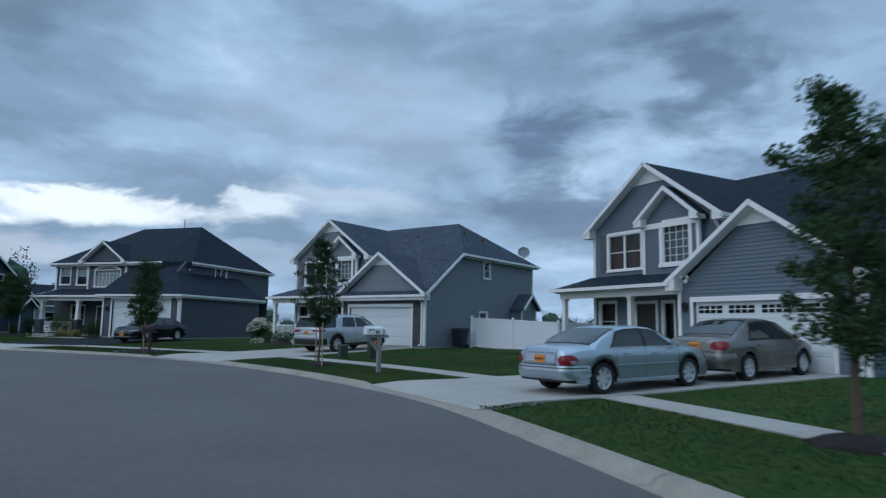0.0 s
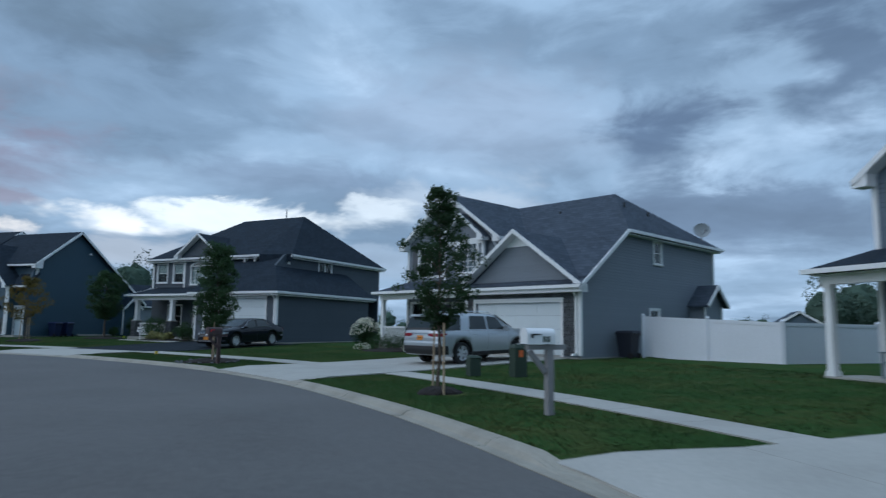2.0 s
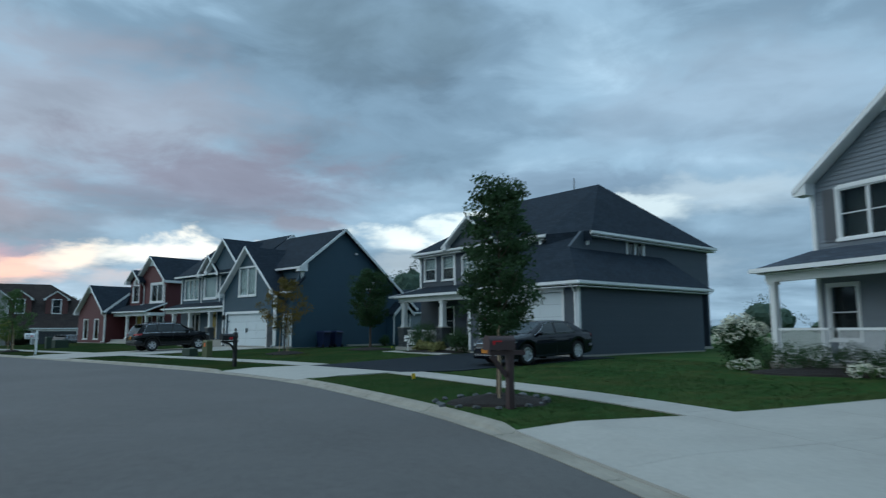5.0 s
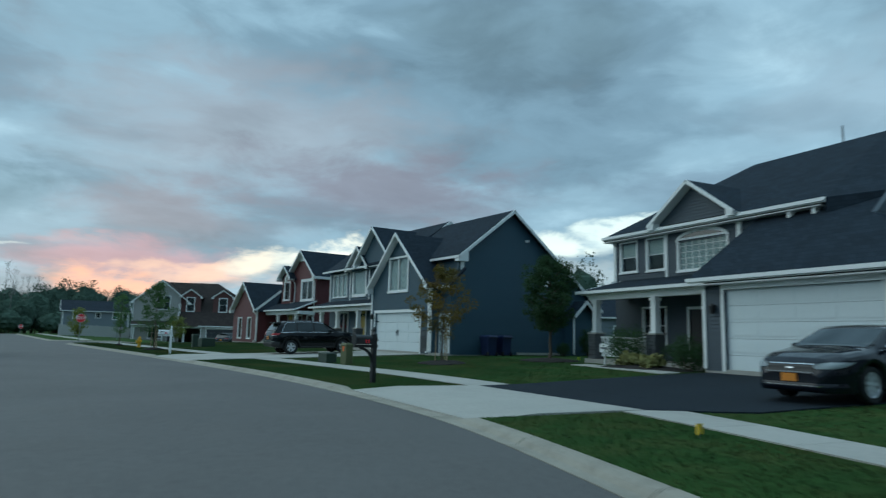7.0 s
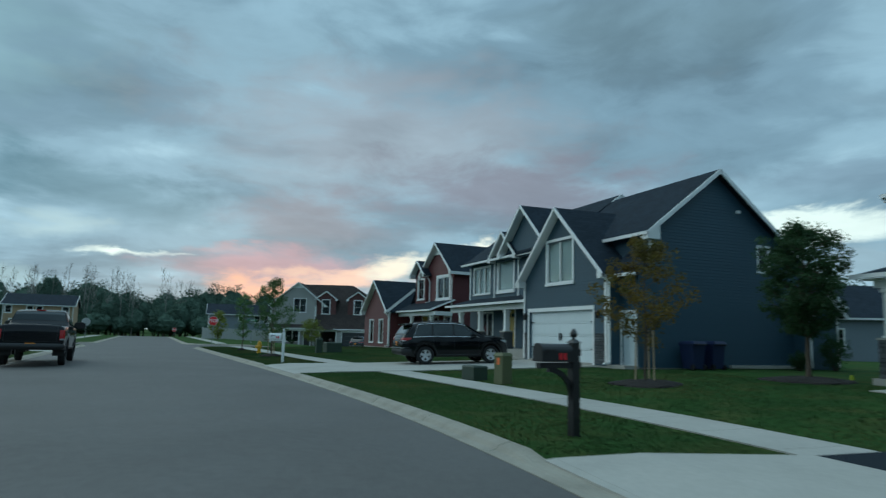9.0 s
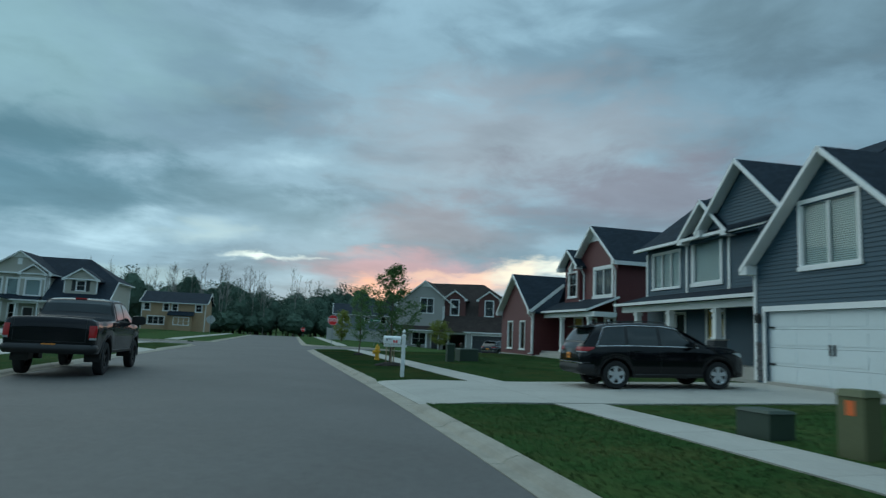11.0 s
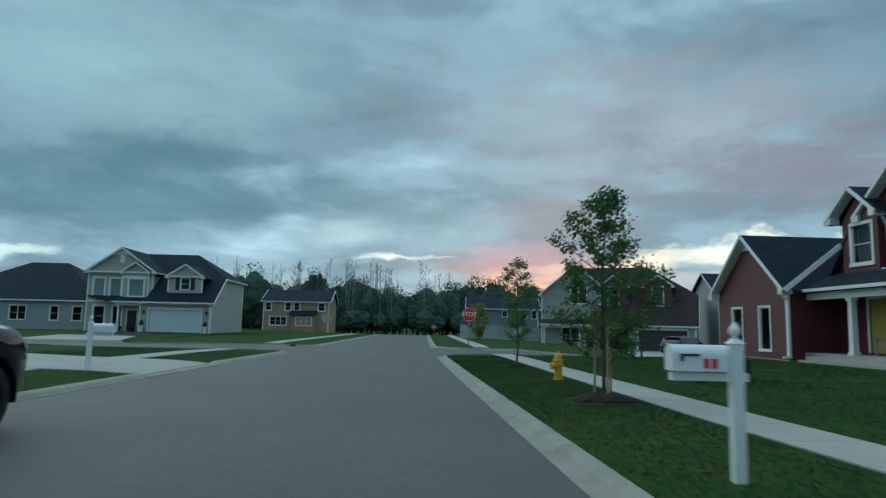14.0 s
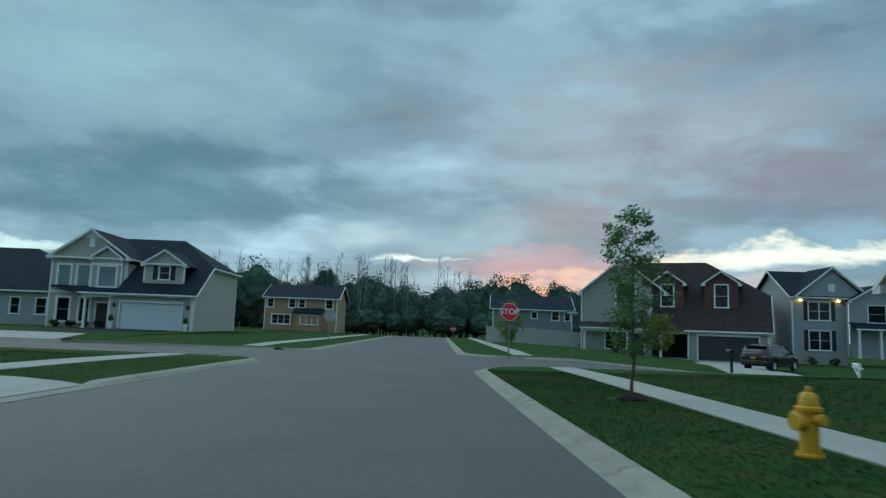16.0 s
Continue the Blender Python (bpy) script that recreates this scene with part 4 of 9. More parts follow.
def wall_lamp(parent, M, a, z, lit=False):
    bm = bmesh.new()
    box(bm, a - 0.06, a + 0.06, 0.03, 0.05, z - 0.08, z + 0.12, M)
    box(bm, a - 0.02, a + 0.02, 0.05, 0.14, z + 0.10, z + 0.13, M)
    hull(bm, [M(a - 0.05, 0.09, z - 0.16), M(a + 0.05, 0.09, z - 0.16), M(a + 0.05, 0.19, z - 0.16), M(a - 0.05, 0.19, z - 0.16)], [M(a - 0.075, 0.065, z + 0.08), M(a + 0.075, 0.065, z + 0.08), M(a + 0.075, 0.215, z + 0.08), M(a - 0.075, 0.215, z + 0.08)])
    hull(bm, [M(a - 0.09, 0.05, z + 0.08), M(a + 0.09, 0.05, z + 0.08), M(a + 0.09, 0.23, z + 0.08), M(a - 0.09, 0.23, z + 0.08)], [M(a - 0.02, 0.12, z + 0.17), M(a + 0.02, 0.12, z + 0.17), M(a + 0.02, 0.16, z + 0.17), M(a - 0.02, 0.16, z + 0.17)])
    return part("wall_lamp", bm, BLACK_METAL, parent, "black coach lantern on the wall")


def porch_post(parent, u, v, z0, z1, w=0.17, stone=0.0):
    bm = bmesh.new()
    s = z0 + stone
    hull(bm, [(-u - w / 2 * 1.15, v - w / 2 * 1.15, s), (-u + w / 2 * 1.15, v - w / 2 * 1.15, s), (-u + w / 2 * 1.15, v + w / 2 * 1.15, s), (-u - w / 2 * 1.15, v + w / 2 * 1.15, s)],
         [(-u - w / 2, v - w / 2, z1), (-u + w / 2, v - w / 2, z1), (-u + w / 2, v + w / 2, z1), (-u - w / 2, v + w / 2, z1)])
    box(bm, -u - w * 0.72, -u + w * 0.72, v - w * 0.72, v + w * 0.72, z1 - 0.16, z1 - 0.06)
    box(bm, -u - w * 0.75, -u + w * 0.75, v - w * 0.75, v + w * 0.75, s, s + 0.12)
    post = part("post", bm, TRIM, parent)
    if stone:
        stones(parent, lambda a, n, z: (a - u, v - 0.24 - n, z), -0.24, 0.24, z0, z0 + stone, seed=int(u * 10))
        bm = bmesh.new()
        box(bm, -u - 0.24, -u + 0.24, v - 0.238, v + 0.24, z0, z0 + stone)
        part("plinth", bm, STONE, parent, "stone-clad post base")
        bm = bmesh.new()
        box(bm, -u - 0.28, -u + 0.28, v - 0.28, v + 0.28, z0 + stone, z0 + stone + 0.06)
        part("cap", bm, CONCRETE, parent)
    return post


def stones(parent, M, a0, a1, z0, z1, seed=0):
    """Ledge stones of uneven size and depth, each one a piece."""
    r = random.Random(seed)
    z = z0
    while z < z1 - 0.02:
        h = min(r.uniform(0.08, 0.16), z1 - z)
        a = a0
        while a < a1 - 0.02:
            w = min(r.uniform(0.16, 0.42), a1 - a)
            if a1 - a - w < 0.08:
                w = a1 - a
            bm = bmesh.new()
            n = r.uniform(0.03, 0.06)
            hull(bm, [M(a + 0.006, 0, z + 0.005), M(a + w - 0.006, 0, z + 0.005), M(a + w - 0.006, 0, z + h - 0.005), M(a + 0.006, 0, z + h - 0.005)],
                 [M(a + 0.016, n, z + 0.013), M(a + w - 0.014, n * 0.95, z + 0.014), M(a + w - 0.017, n, z + h - 0.012), M(a + 0.013, n * 0.9, z + h - 0.014)])
            part("stone", bm, STONE, parent)
            a += w
        z += h


def slab_base(parent, u0, u1, v0, v1, z1=0.0):
    bm = bmesh.new()
    box(bm, -u1, -u0, v0, v1, -1.5, z1)
    part("foundation", bm, CONCRETE, parent)


def gable_roof(parent, mat, u, z, v0, v1, half, drop, rake=True):
    """A front gable: ridge at u from v0 to v1, feet half away and drop lower."""
    roof(parent, [[(u, v0, z), (u, v1, z), (u - half, v1, z - drop), (u - half, v0, z - drop)], [(u, v0, z), (u + half, v0, z - drop), (u + half, v1, z - drop), (u, v1, z)]], mat)
    if rake:
        trims(parent, [((u, v0, z), (u - half, v0, z - drop)), ((u, v0, z), (u + half, v0, z - drop))], w=0.05, h=0.13, name="rake_board")
        for s in (-1, 1):
            bm = bmesh.new()
            e = u + s * half
            prism(bm, front(v0), [(e, z - drop - 0.17), (e - s * 0.38, z - drop - 0.17), (e - s * 0.38, z - drop + 0.12), (e, z - drop - 0.02)], -0.42, 0.0)
            part("eave_return", bm, TRIM, parent)
        rake_soffit(parent, u, z, v0 + 0.01, v0 + 0.42, half, drop)


def rake_soffit(parent, u, z, v0, v1, half, drop):
    """Boards under the overhang of a gable, along both slopes."""
    for sg in (-1, 1):
        bm = bmesh.new()
        e, low = u + sg * half, z - drop
        hull(bm, [L(u, v0, z - 0.165), L(u, v1, z - 0.165), L(e, v1, low - 0.165), L(e, v0, low - 0.165)], [L(u, v0, z - 0.15), L(u, v1, z - 0.15), L(e, v1, low - 0.15), L(e, v0, low - 0.15)])
        part("soffit", bm, TRIM, parent)


def catslide_house(x, y, turn, z, label, side, roof_mat, spec):
    """Two storeys under a hip roof whose front slope runs down over the garage; a front gable and a porch to the left of it."""
    s = spec
    h = house_at(x, y, turn, z, label)
    sid = SIDING[side]
    Wg, e1, e2, Lb, uh, vh, zr, um, vm, uL, ur = (s[k] for k in ("Wg", "e1", "e2", "Lb", "uh", "vh", "zr", "um", "vm", "uL", "ur"))
    boards = s.get("boards", "parts")
    k = (zr - e1) / (vh + 0.4)
    slope = lambda zz: -0.4 + (zz - e1) / k      # v at which the front slope reaches a height
    slab_base(h, -0.02, uL + 0.02, -0.02, Lb + 0.02, 0.06)
    gd0, gd1, gdh = s["gd"]
    gg = s.get("gg")
    gpoly = [(0, 0), (Wg, 0), (Wg, e1 - 0.1)] + ([(gg[0], gg[1] - 0.16)] if gg else []) + [(0, e1 - 0.1)]
    F0, FM = front(0), front(vm)
    wall(h, F0, gpoly, [(gd0, gd1, 0, gdh)], sid, boards)
    garage_door(h, F0, gd0, gd1, gdh, windows=s.get("gd_windows", False), mat=s.get("gd_mat"))
    vs = slope(e2)
    side_holes = [w[:4] for w in s.get("side_windows", [])]
    wall(h, right_side(0), [(0, 0), (Lb, 0), (Lb, e2 - 0.1), (vs + 0.3, e2 - 0.1), (0, e1 - 0.05)], side_holes, sid, boards)
    for w in s.get("side_windows", []):
        window(h, right_side(0), *w[:4], blind=0.0)
    wins = s["windows"]
    holes = [(w["a"][0], w["a"][1], w["a"][2], w["a"][3]) for w in wins] + [(d[0], d[1], 0.12, 0.12 + 2.05) for d in s.get("doors", [])]
    gap = (uL - um) * 0.75
    gz = zr - (um - ur) * s["gs"]
    wall(h, FM, [(ur, 0.0), (uL, 0.0), (uL, zr - (uL - um) * s["gs"] - 0.2), (um, zr - 0.2), (ur, max(e2 - 0.4, gz))], holes, sid, boards)
    for w in wins:
        window(h, FM, *w["a"], **{q: w[q] for q in w if q != "a"})
    for d in s.get("doors", []):
        front_door(h, FM, d[0], d[1], 2.05, d[2], z0=0.12)
    wall(h, left_side(uL), [(vm, 0), (Lb, 0), (Lb, e2 - 0.1), (vm, e2 - 0.1)], [], sid, "stuff" if boards else None)
    wall(h, back(Lb), [(0, 0), (uL, 0), (uL, e2 - 0.1), (0, e2 - 0.1)], [], sid, None)
    wall(h, right_side(ur), [(vm, e1 - 0.3), (slope(e2) + 0.2, e1 - 0.3), (slope(e2) + 0.2, e2), (vm, e2)], [], sid, "stuff" if boards else None)
    wall(h, left_side(Wg), [(0.0, 0), (vm, 0), (vm, e1), (0.0, e1 - 0.1)], [], sid, "stuff" if boards else None)
    # roof
    o = 0.35
    half = uL + o - um
    drop = half * s["gs"]
    eg = zr - drop
    rl = um - half if not s.get("flat_left") else ur
    vv = slope(eg)
    vf, zf = (0.05, e1 + 0.45 * k) if gg else (-0.4, e1)      # a gabled garage hides the foot of the slope
    planes = [[(-o, vf, zf), (ur, vf, zf), (ur, vv, eg), (um, vh, zr), (uh, vh, zr), (-o, slope(e2), e2)],
              [(-o, slope(e2), e2), (uh, vh, zr), (-o, Lb + o, e2)],
              [(-o, Lb + o, e2), (uh, vh, zr), (um, vh, zr), (uL + o, Lb + o, eg)],
              [(um, vm - 0.4, zr), (um, vh, zr), (uL + o, Lb + o, eg), (uL + o, vm - 0.4, eg)],
              [(um, vm - 0.4, zr), (um - half, vm - 0.4, eg), (um - half, vv, eg), (um, vh, zr)]]
    roof(h, planes, roof_mat)
    trims(h, [((um, vm - 0.4, zr), (uL + o, vm - 0.4, eg)), ((um, vm - 0.4, zr), (um - half, vm - 0.4, eg)), ((-o, -0.4, e1), (-o, slope(e2), e2))], w=0.05, h=0.145, name="rake_board")
    trims(h, [((-o, slope(e2), e2), (-o, Lb + o, e2)), ((uL + o, vm - 0.4, eg), (uL + o, Lb + o, eg)), ((um - half, vm - 0.4, eg), (um - half, vv, eg))])
    gutter(h, (-o - 0.06, Lb + o, e2 - 0.01), (-o - 0.06, slope(e2), e2 - 0.01))
    # soffits
    bm = bmesh.new()
    box(bm, -0.0, o, slope(e2), Lb + o, e2 - 0.2, e2 - 0.17)
    part("soffit", bm, TRIM, h)
    rake_soffit(h, um, zr, vm - 0.39, vm, half, drop)
    bm = bmesh.new()
    prism(bm, FM, [(um, zr - 0.12), (um - 0.9, zr - 0.12 - 0.9 * s["gs"]), (um + 0.9, zr - 0.12 - 0.9 * s["gs"])], 0.0, 0.05)
    part("gable_panel", bm, TRIM, h)
    for sg in (1, -1):
        e = um + sg * half
        bm = bmesh.new()
        prism(bm, front(vm - 0.4), [(e, eg - 0.19), (e - sg * 0.42, eg - 0.19), (e - sg * 0.42, eg + 0.2), (e, eg - 0.02)], -0.42, 0.0)
        part("eave_return", bm, TRIM, h)
    for u, v, a, b in ((0, 0, 0.06, e1 - 0.1), (uL, vm, 0.06, eg), (Wg, 0, 0.06, e1 - 0.1), (0, Lb, 0.06, e2 - 0.2), (ur, vm, e1 + 0.4, eg)):
        corner_board(h, u, v, a, b)
    downspout(h, 0.12, -0.09, 0.05, e1)
    downspout(h, ur + 0.15, vm - 0.07, e1 + 0.7, eg, dv=0.3)
    if gg:
        gh = gg[0] + o
        gdz = gg[1] - e1
        vg = slope(gg[1])
        roof(h, [[(gg[0], -0.45, gg[1]), (gg[0], vg, gg[1]), (gg[0] - gh, -0.45, gg[1] - gdz)], [(gg[0], -0.45, gg[1]), (gg[0] + gh, -0.45, gg[1] - gdz), (gg[0] + gh * 0.55, -0.45 + (vg + 0.45) * 0.45, gg[1] - gdz * 0.55), (gg[0], vg, gg[1])]], roof_mat)
        trims(h, [((gg[0], -0.45, gg[1]), (gg[0] - gh, -0.45, e1)), ((gg[0], -0.45, gg[1]), (gg[0] + gh, -0.45, e1))], w=0.05, h=0.145, name="rake_board")
        rake_soffit(h, gg[0], gg[1], -0.44, 0.0, gh, gdz)
        bm = bmesh.new()
        q = 0.75
        prism(bm, F0, [(gg[0], gg[1] - 0.15), (gg[0] - q, gg[1] - 0.15 - q * gdz / gh), (gg[0] + q, gg[1] - 0.15 - q * gdz / gh)], 0.0, 0.05)
        part("gable_panel", bm, TRIM, h)
        if s.get("skirt"):
            roof(h, [[(-o, -0.5, e1 - 0.02), (Wg + 0.2, -0.5, e1 - 0.02), (Wg + 0.2, 0.0, e1 + 0.22), (-o, 0.0, e1 + 0.22)]], roof_mat, 0.08, "skirt_roof")
            gutter(h, (-o, -0.56, e1 - 0.03), (Wg + 0.3, -0.56, e1 - 0.03))
            bm = bmesh.new()
            box(bm, -Wg - 0.2, o, -0.48, 0.0, e1 - 0.3, e1 - 0.1)
            part("soffit", bm, TRIM, h)
        for e in (-o, Wg + o - 0.1):
            bm = bmesh.new()
            sg = 1 if e < 0 else -1
            prism(bm, front(-0.45), [(e, e1 - 0.26), (e + sg * 0.36, e1 - 0.26), (e + sg * 0.36, e1 + 0.2), (e, e1 - 0.02)], -0.45, 0.0)
            part("eave_return", bm, TRIM, h)
    else:
        trims(h, [((-o, -0.4, e1), (Wg + o, -0.4, e1))])
        gutter(h, (-o, -0.46, e1), (Wg + o, -0.46, e1))
        bm = bmesh.new()
        box(bm, -Wg, o, -0.4, 0.0, e1 - 0.22, e1 - 0.18)
        part("soffit", bm, TRIM, h)
    if s.get("bay"):
        b0, b1, bz, vb = s["bay"]
        bmid = (b0 + b1) / 2
        MB = front(vb)
        w = s["bay_window"]
        bh = (b1 - b0) / 2 + 0.25
        bd = s.get("bay_drop", bz - e2)
        wall(h, MB, [(b0, e1 + 0.45), (b1, e1 + 0.45), (b1, bz - bd - 0.05), (bmid, bz - 0.25), (b0, bz - bd - 0.05)], [w[:4]], sid, boards, thick=vm - vb + 0.1)
        window(h, MB, *w[:4], grid=s.get("bay_grid", (4, 5)), sash=False, trim=0.14, head=True, blind=s.get("bay_blind", 0.0))
        gable_roof(h, roof_mat, bmid, bz, vb - 0.35, vm + 0.7, bh, bd)
        bm = bmesh.new()
        prism(bm, MB, [(b0, e2 - 0.28), (b1, e2 - 0.28), (b1, e2 - 0.08), (b0, e2 - 0.08)], 0.03, 0.06)
        part("frieze", bm, TRIM, h)
        for u in (b0, b1):
            corner_board(h, u, vb, e1 + 0.5, e2)
    if s.get("pediment"):
        trims(h, [((um - half + 0.05, vm - 0.38, eg + 0.02), (um + half - 0.05, vm - 0.38, eg + 0.02))], h=0.15, name="pediment_board")
        bm = bmesh.new()
        box(bm, -um - half + 0.1, -um + half - 0.1, vm - 0.38, vm, eg - 0.12, eg - 0.06)
        part("soffit", bm, TRIM, h)
        bm = bmesh.new()
        box(bm, -uL, -Wg - 0.2, vm - 0.05, vm - 0.031, e1 - 0.05, e1 + 0.15)
        part("belt_board", bm, TRIM, h)
        bm = bmesh.new()
        box(bm, -um - 0.22, -um + 0.22, vm - 0.06, vm - 0.031, zr - 1.5, zr - 0.8)
        part("gable_vent", bm, TRIM, h)
    # porch
    pu1, pv, posts = s["porch"]
    pz = e1 + 0.02
    wz = e1 + 0.58
    roof(h, [[(Wg + 0.1, pv - 0.4, pz), (pu1 + 0.35, pv - 0.4, pz), (uL + 0.1, vm, wz), (Wg + 0.1, vm, wz)], [(pu1 + 0.35, pv - 0.4, pz), (pu1 + 0.35, vm + 0.6, pz), (uL + 0.05, vm + 0.6, wz)]], roof_mat, 0.1, "porch_roof")
    trims(h, [((Wg + 0.1, pv - 0.4, pz), (pu1 + 0.35, pv - 0.4, pz)), ((pu1 + 0.35, pv - 0.4, pz), (pu1 + 0.35, vm + 0.6, pz))])
    gutter(h, (Wg + 0.1, pv - 0.46, pz), (pu1 + 0.4, pv - 0.46, pz))
    bm = bmesh.new()
    box(bm, -pu1 - 0.2, -Wg - 0.05, pv - 0.1, pv + 0.1, pz - 0.38, pz - 0.14)
    part("porch_beam", bm, TRIM, h)
    bm = bmesh.new()
    box(bm, -pu1 - 0.3, -Wg - 0.02, pv - 0.3, vm, pz - 0.16, pz - 0.13)
    part("porch_ceiling", bm, TRIM, h)
    bm = bmesh.new()
    box(bm, -pu1 - 0.15, -Wg - 0.02, pv - 0.15, vm - 0.01, -0.5, 0.1)
    part("porch_floor", bm, CONCRETE, h)
    for u in posts:
        porch_post(h, u, pv, 0.1, pz - 0.3)
    for u0, u1 in s.get("rails", []):
        bm = bmesh.new()
        box(bm, -u1, -u0, pv - 0.04, pv + 0.04, 1.0, 1.07)
        box(bm, -u1, -u0, pv - 0.03, pv + 0.03, 0.2, 0.26)
        rail = part("railing", bm, TRIM, h)
        n = int((u1 - u0) / 0.11)
        for i in range(n):
            bm = bmesh.new()
            a = u0 + (u1 - u0) * (i + 0.5) / n
            box(bm, -a - 0.02, -a + 0.02, pv - 0.02, pv + 0.02, 0.26, 1.0)
            part("baluster", bm, TRIM, rail)
    for d in s.get("dormers", []):
        c, w, zb, zt, zap, vd, dm = d
        MD = front(vd)
        dw, d0, d1 = s.get("dormer_window", (0.42, 0.35, 0.2))
        wall(h, MD, [(c - w / 2, zb), (c + w / 2, zb), (c + w / 2, zt), (c, zap - 0.2), (c - w / 2, zt)], [(c - dw, c + dw, zb + d0, zt - d1)], dm, "stuff")
        window(h, MD, c - dw, c + dw, zb + d0, zt - d1, trim=0.09, shutters=s.get("dormer_shutters"))
        ve = slope(zap)
        for M in (right_side(c - w / 2), left_side(c + w / 2)):
            wall(h, M, [(vd, zb), (slope(zt), zt - 0.02), (vd, zt)], [], dm, None)
        gable_roof(h, roof_mat, c, zap, vd - 0.3, ve, w / 2 + 0.3, zap - zt + 0.05)
        if s.get("pediment"):
            trims(h, [((c - w / 2 - 0.25, vd - 0.28, zt + 0.02), (c + w / 2 + 0.25, vd - 0.28, zt + 0.02))], h=0.13, name="pediment_board")
            bm = bmesh.new()
            box(bm, -c - w / 2 - 0.2, -c + w / 2 + 0.2, vd - 0.28, vd, zt - 0.1, zt - 0.04)
            part("soffit", bm, TRIM, h)
            for u in (c - w / 2, c + w / 2):
                corner_board(h, u, vd, zb + 0.1, zt - 0.1)
    for u, zz in s.get("lamps", []):
        wall_lamp(h, F0, u, zz)
    return h


AB = dict(Wg=5.87, e1=2.75, e2=5.2, Lb=11.8, uh=2.28, vh=6.41, zr=7.55, um=8.2, vm=1.27, uL=11.25, ur=5.03, gs=0.715, gg=(2.93, 5.1), gd=(0.87, 5.34, 2.1), bay=(5.85, 8.3, 6.4, 1.0), bay_window=(6.25, 7.42, 3.6, 4.98),
          windows=[dict(a=(8.72, 10.45, 3.55, 4.95), lights=2, shutters=SHUTTER, head=True), dict(a=(10.1, 10.95, 0.75, 2.25)), dict(a=(7.2, 7.7, 0.35, 2.2), sash=False)],
          porch=(11.7, 0.0, (11.7, 8.1)))
house_a = catslide_house(-10.4, -68.11, 51.85, 0.33, "two-storey steel-grey house with white trim and a two-car garage", "A", ROOF, {**AB, "gd_windows": True, "doors": [(8.05, 8.98, DARK_DOOR)], "lamps": [(5.6, 1.95)]})
house_b = catslide_house(5.16, -53.95, 27.63, 0.45, "two-storey taupe-grey house with white trim and stone round its garage", "B", ROOF_GREY_SHEEN,
                         {**AB, "skirt": True, "doors": [(8.05, 8.98, DARK_DOOR)], "rails": [(8.25, 9.8), (10.0, 11.6)], "side_windows": [(5.75, 6.4, 4.0, 4.95), (5.3, 6.1, 1.2, 1.95)]})


def house_b_details(h):
    for i, (a0, a1) in enumerate(((0.12, 0.74), (5.47, 5.8))):
        stones(h, front(-0.03), a0, a1, 0.05, 2.3, seed=3 + i)
    stones(h, front(-0.03), 0.12, 5.8, 2.3, 2.62, seed=9)
    # the gabled chase on the side wall
    M = right_side(0)
    bm = bmesh.new()
    prism(bm, M, [(9.0, 0.0), (11.0, 0.0), (11.0, 2.3), (10.0, 3.12), (9.0, 2.3)], 0.0, 0.75)
    part("chimney_chase", bm, SIDING["B"], h)
    roof(h, [[(-1.05, 8.8, 2.25), (0, 8.8, 2.25), (0, 10.0, 3.25), (-1.05, 10.0, 3.25)], [(-1.05, 11.2, 2.25), (0, 11.2, 2.25), (0, 10.0, 3.25), (-1.05, 10.0, 3.25)]], ROOF_GREY_SHEEN, 0.08, "chase_roof")
    trims(h, [((-1.05, 8.8, 2.25), (-1.05, 10.0, 3.25)), ((-1.05, 11.2, 2.25), (-1.05, 10.0, 3.25))], h=0.14, name="rake_board")
    for v in (9.07, 10.93):
        bm = bmesh.new()
        box(bm, v - 0.06, v + 0.06, 0.74, 0.78, 0.06, 2.25, M)
        part("corner_board", bm, TRIM, h)
    # vents on the roof
    for u, v, z in ((4.6, 5.2, 6.5), (1.3, 5.6, 6.6), (1.0, 7.2, 6.3)):
        bm = bmesh.new()
        tube(bm, L(u, v, z - 0.2), L(u, v, z + 0.3), 0.05, 0.05)
        part("vent_pipe", bm, BLACK_PLASTIC, h)


house_b_details(house_b)
SPEC_H = dict(Wg=6.6, e1=2.95, e2=5.5, Lb=11.5, uh=3.82, vh=7.6, zr=8.25, um=9.22, vm=1.6, uL=12.3, ur=6.2, gs=0.70, gd=(0.9, 5.75, 2.25), windows=[
    dict(a=(10.75, 11.75, 3.4, 5.2), sash=False, blind=0.97, trim=0.15), dict(a=(9.2, 10.2, 3.4, 5.2), sash=False, blind=0.97, trim=0.15), dict(a=(10.6, 11.6, 0.6, 2.5), trim=0.15), dict(a=(9.0, 9.8, 0.6, 2.5), trim=0.15)],
    doors=[(7.5, 8.4, DARK_DOOR)], porch=(8.9, 0.5, (8.8,)), dormers=[(2.9, 3.2, 3.9, 5.5, 6.7, 1.0, SIDING["H"])], dormer_shutters=SHUTTER_BLACK, boards="stuff", lamps=[(0.4, 2.0), (6.2, 2.0)],
    bay=(6.5, 8.95, 6.85, 1.35), bay_drop=1.05, bay_window=(6.95, 8.35, 3.5, 5.15), bay_grid=(0, 0), bay_blind=0.97, pediment=True)
house_h = catslide_house(-19.5, 52.7, -91.6, 0.3, "cream two-storey house with a dormer over its garage", "H", ROOF, SPEC_H)
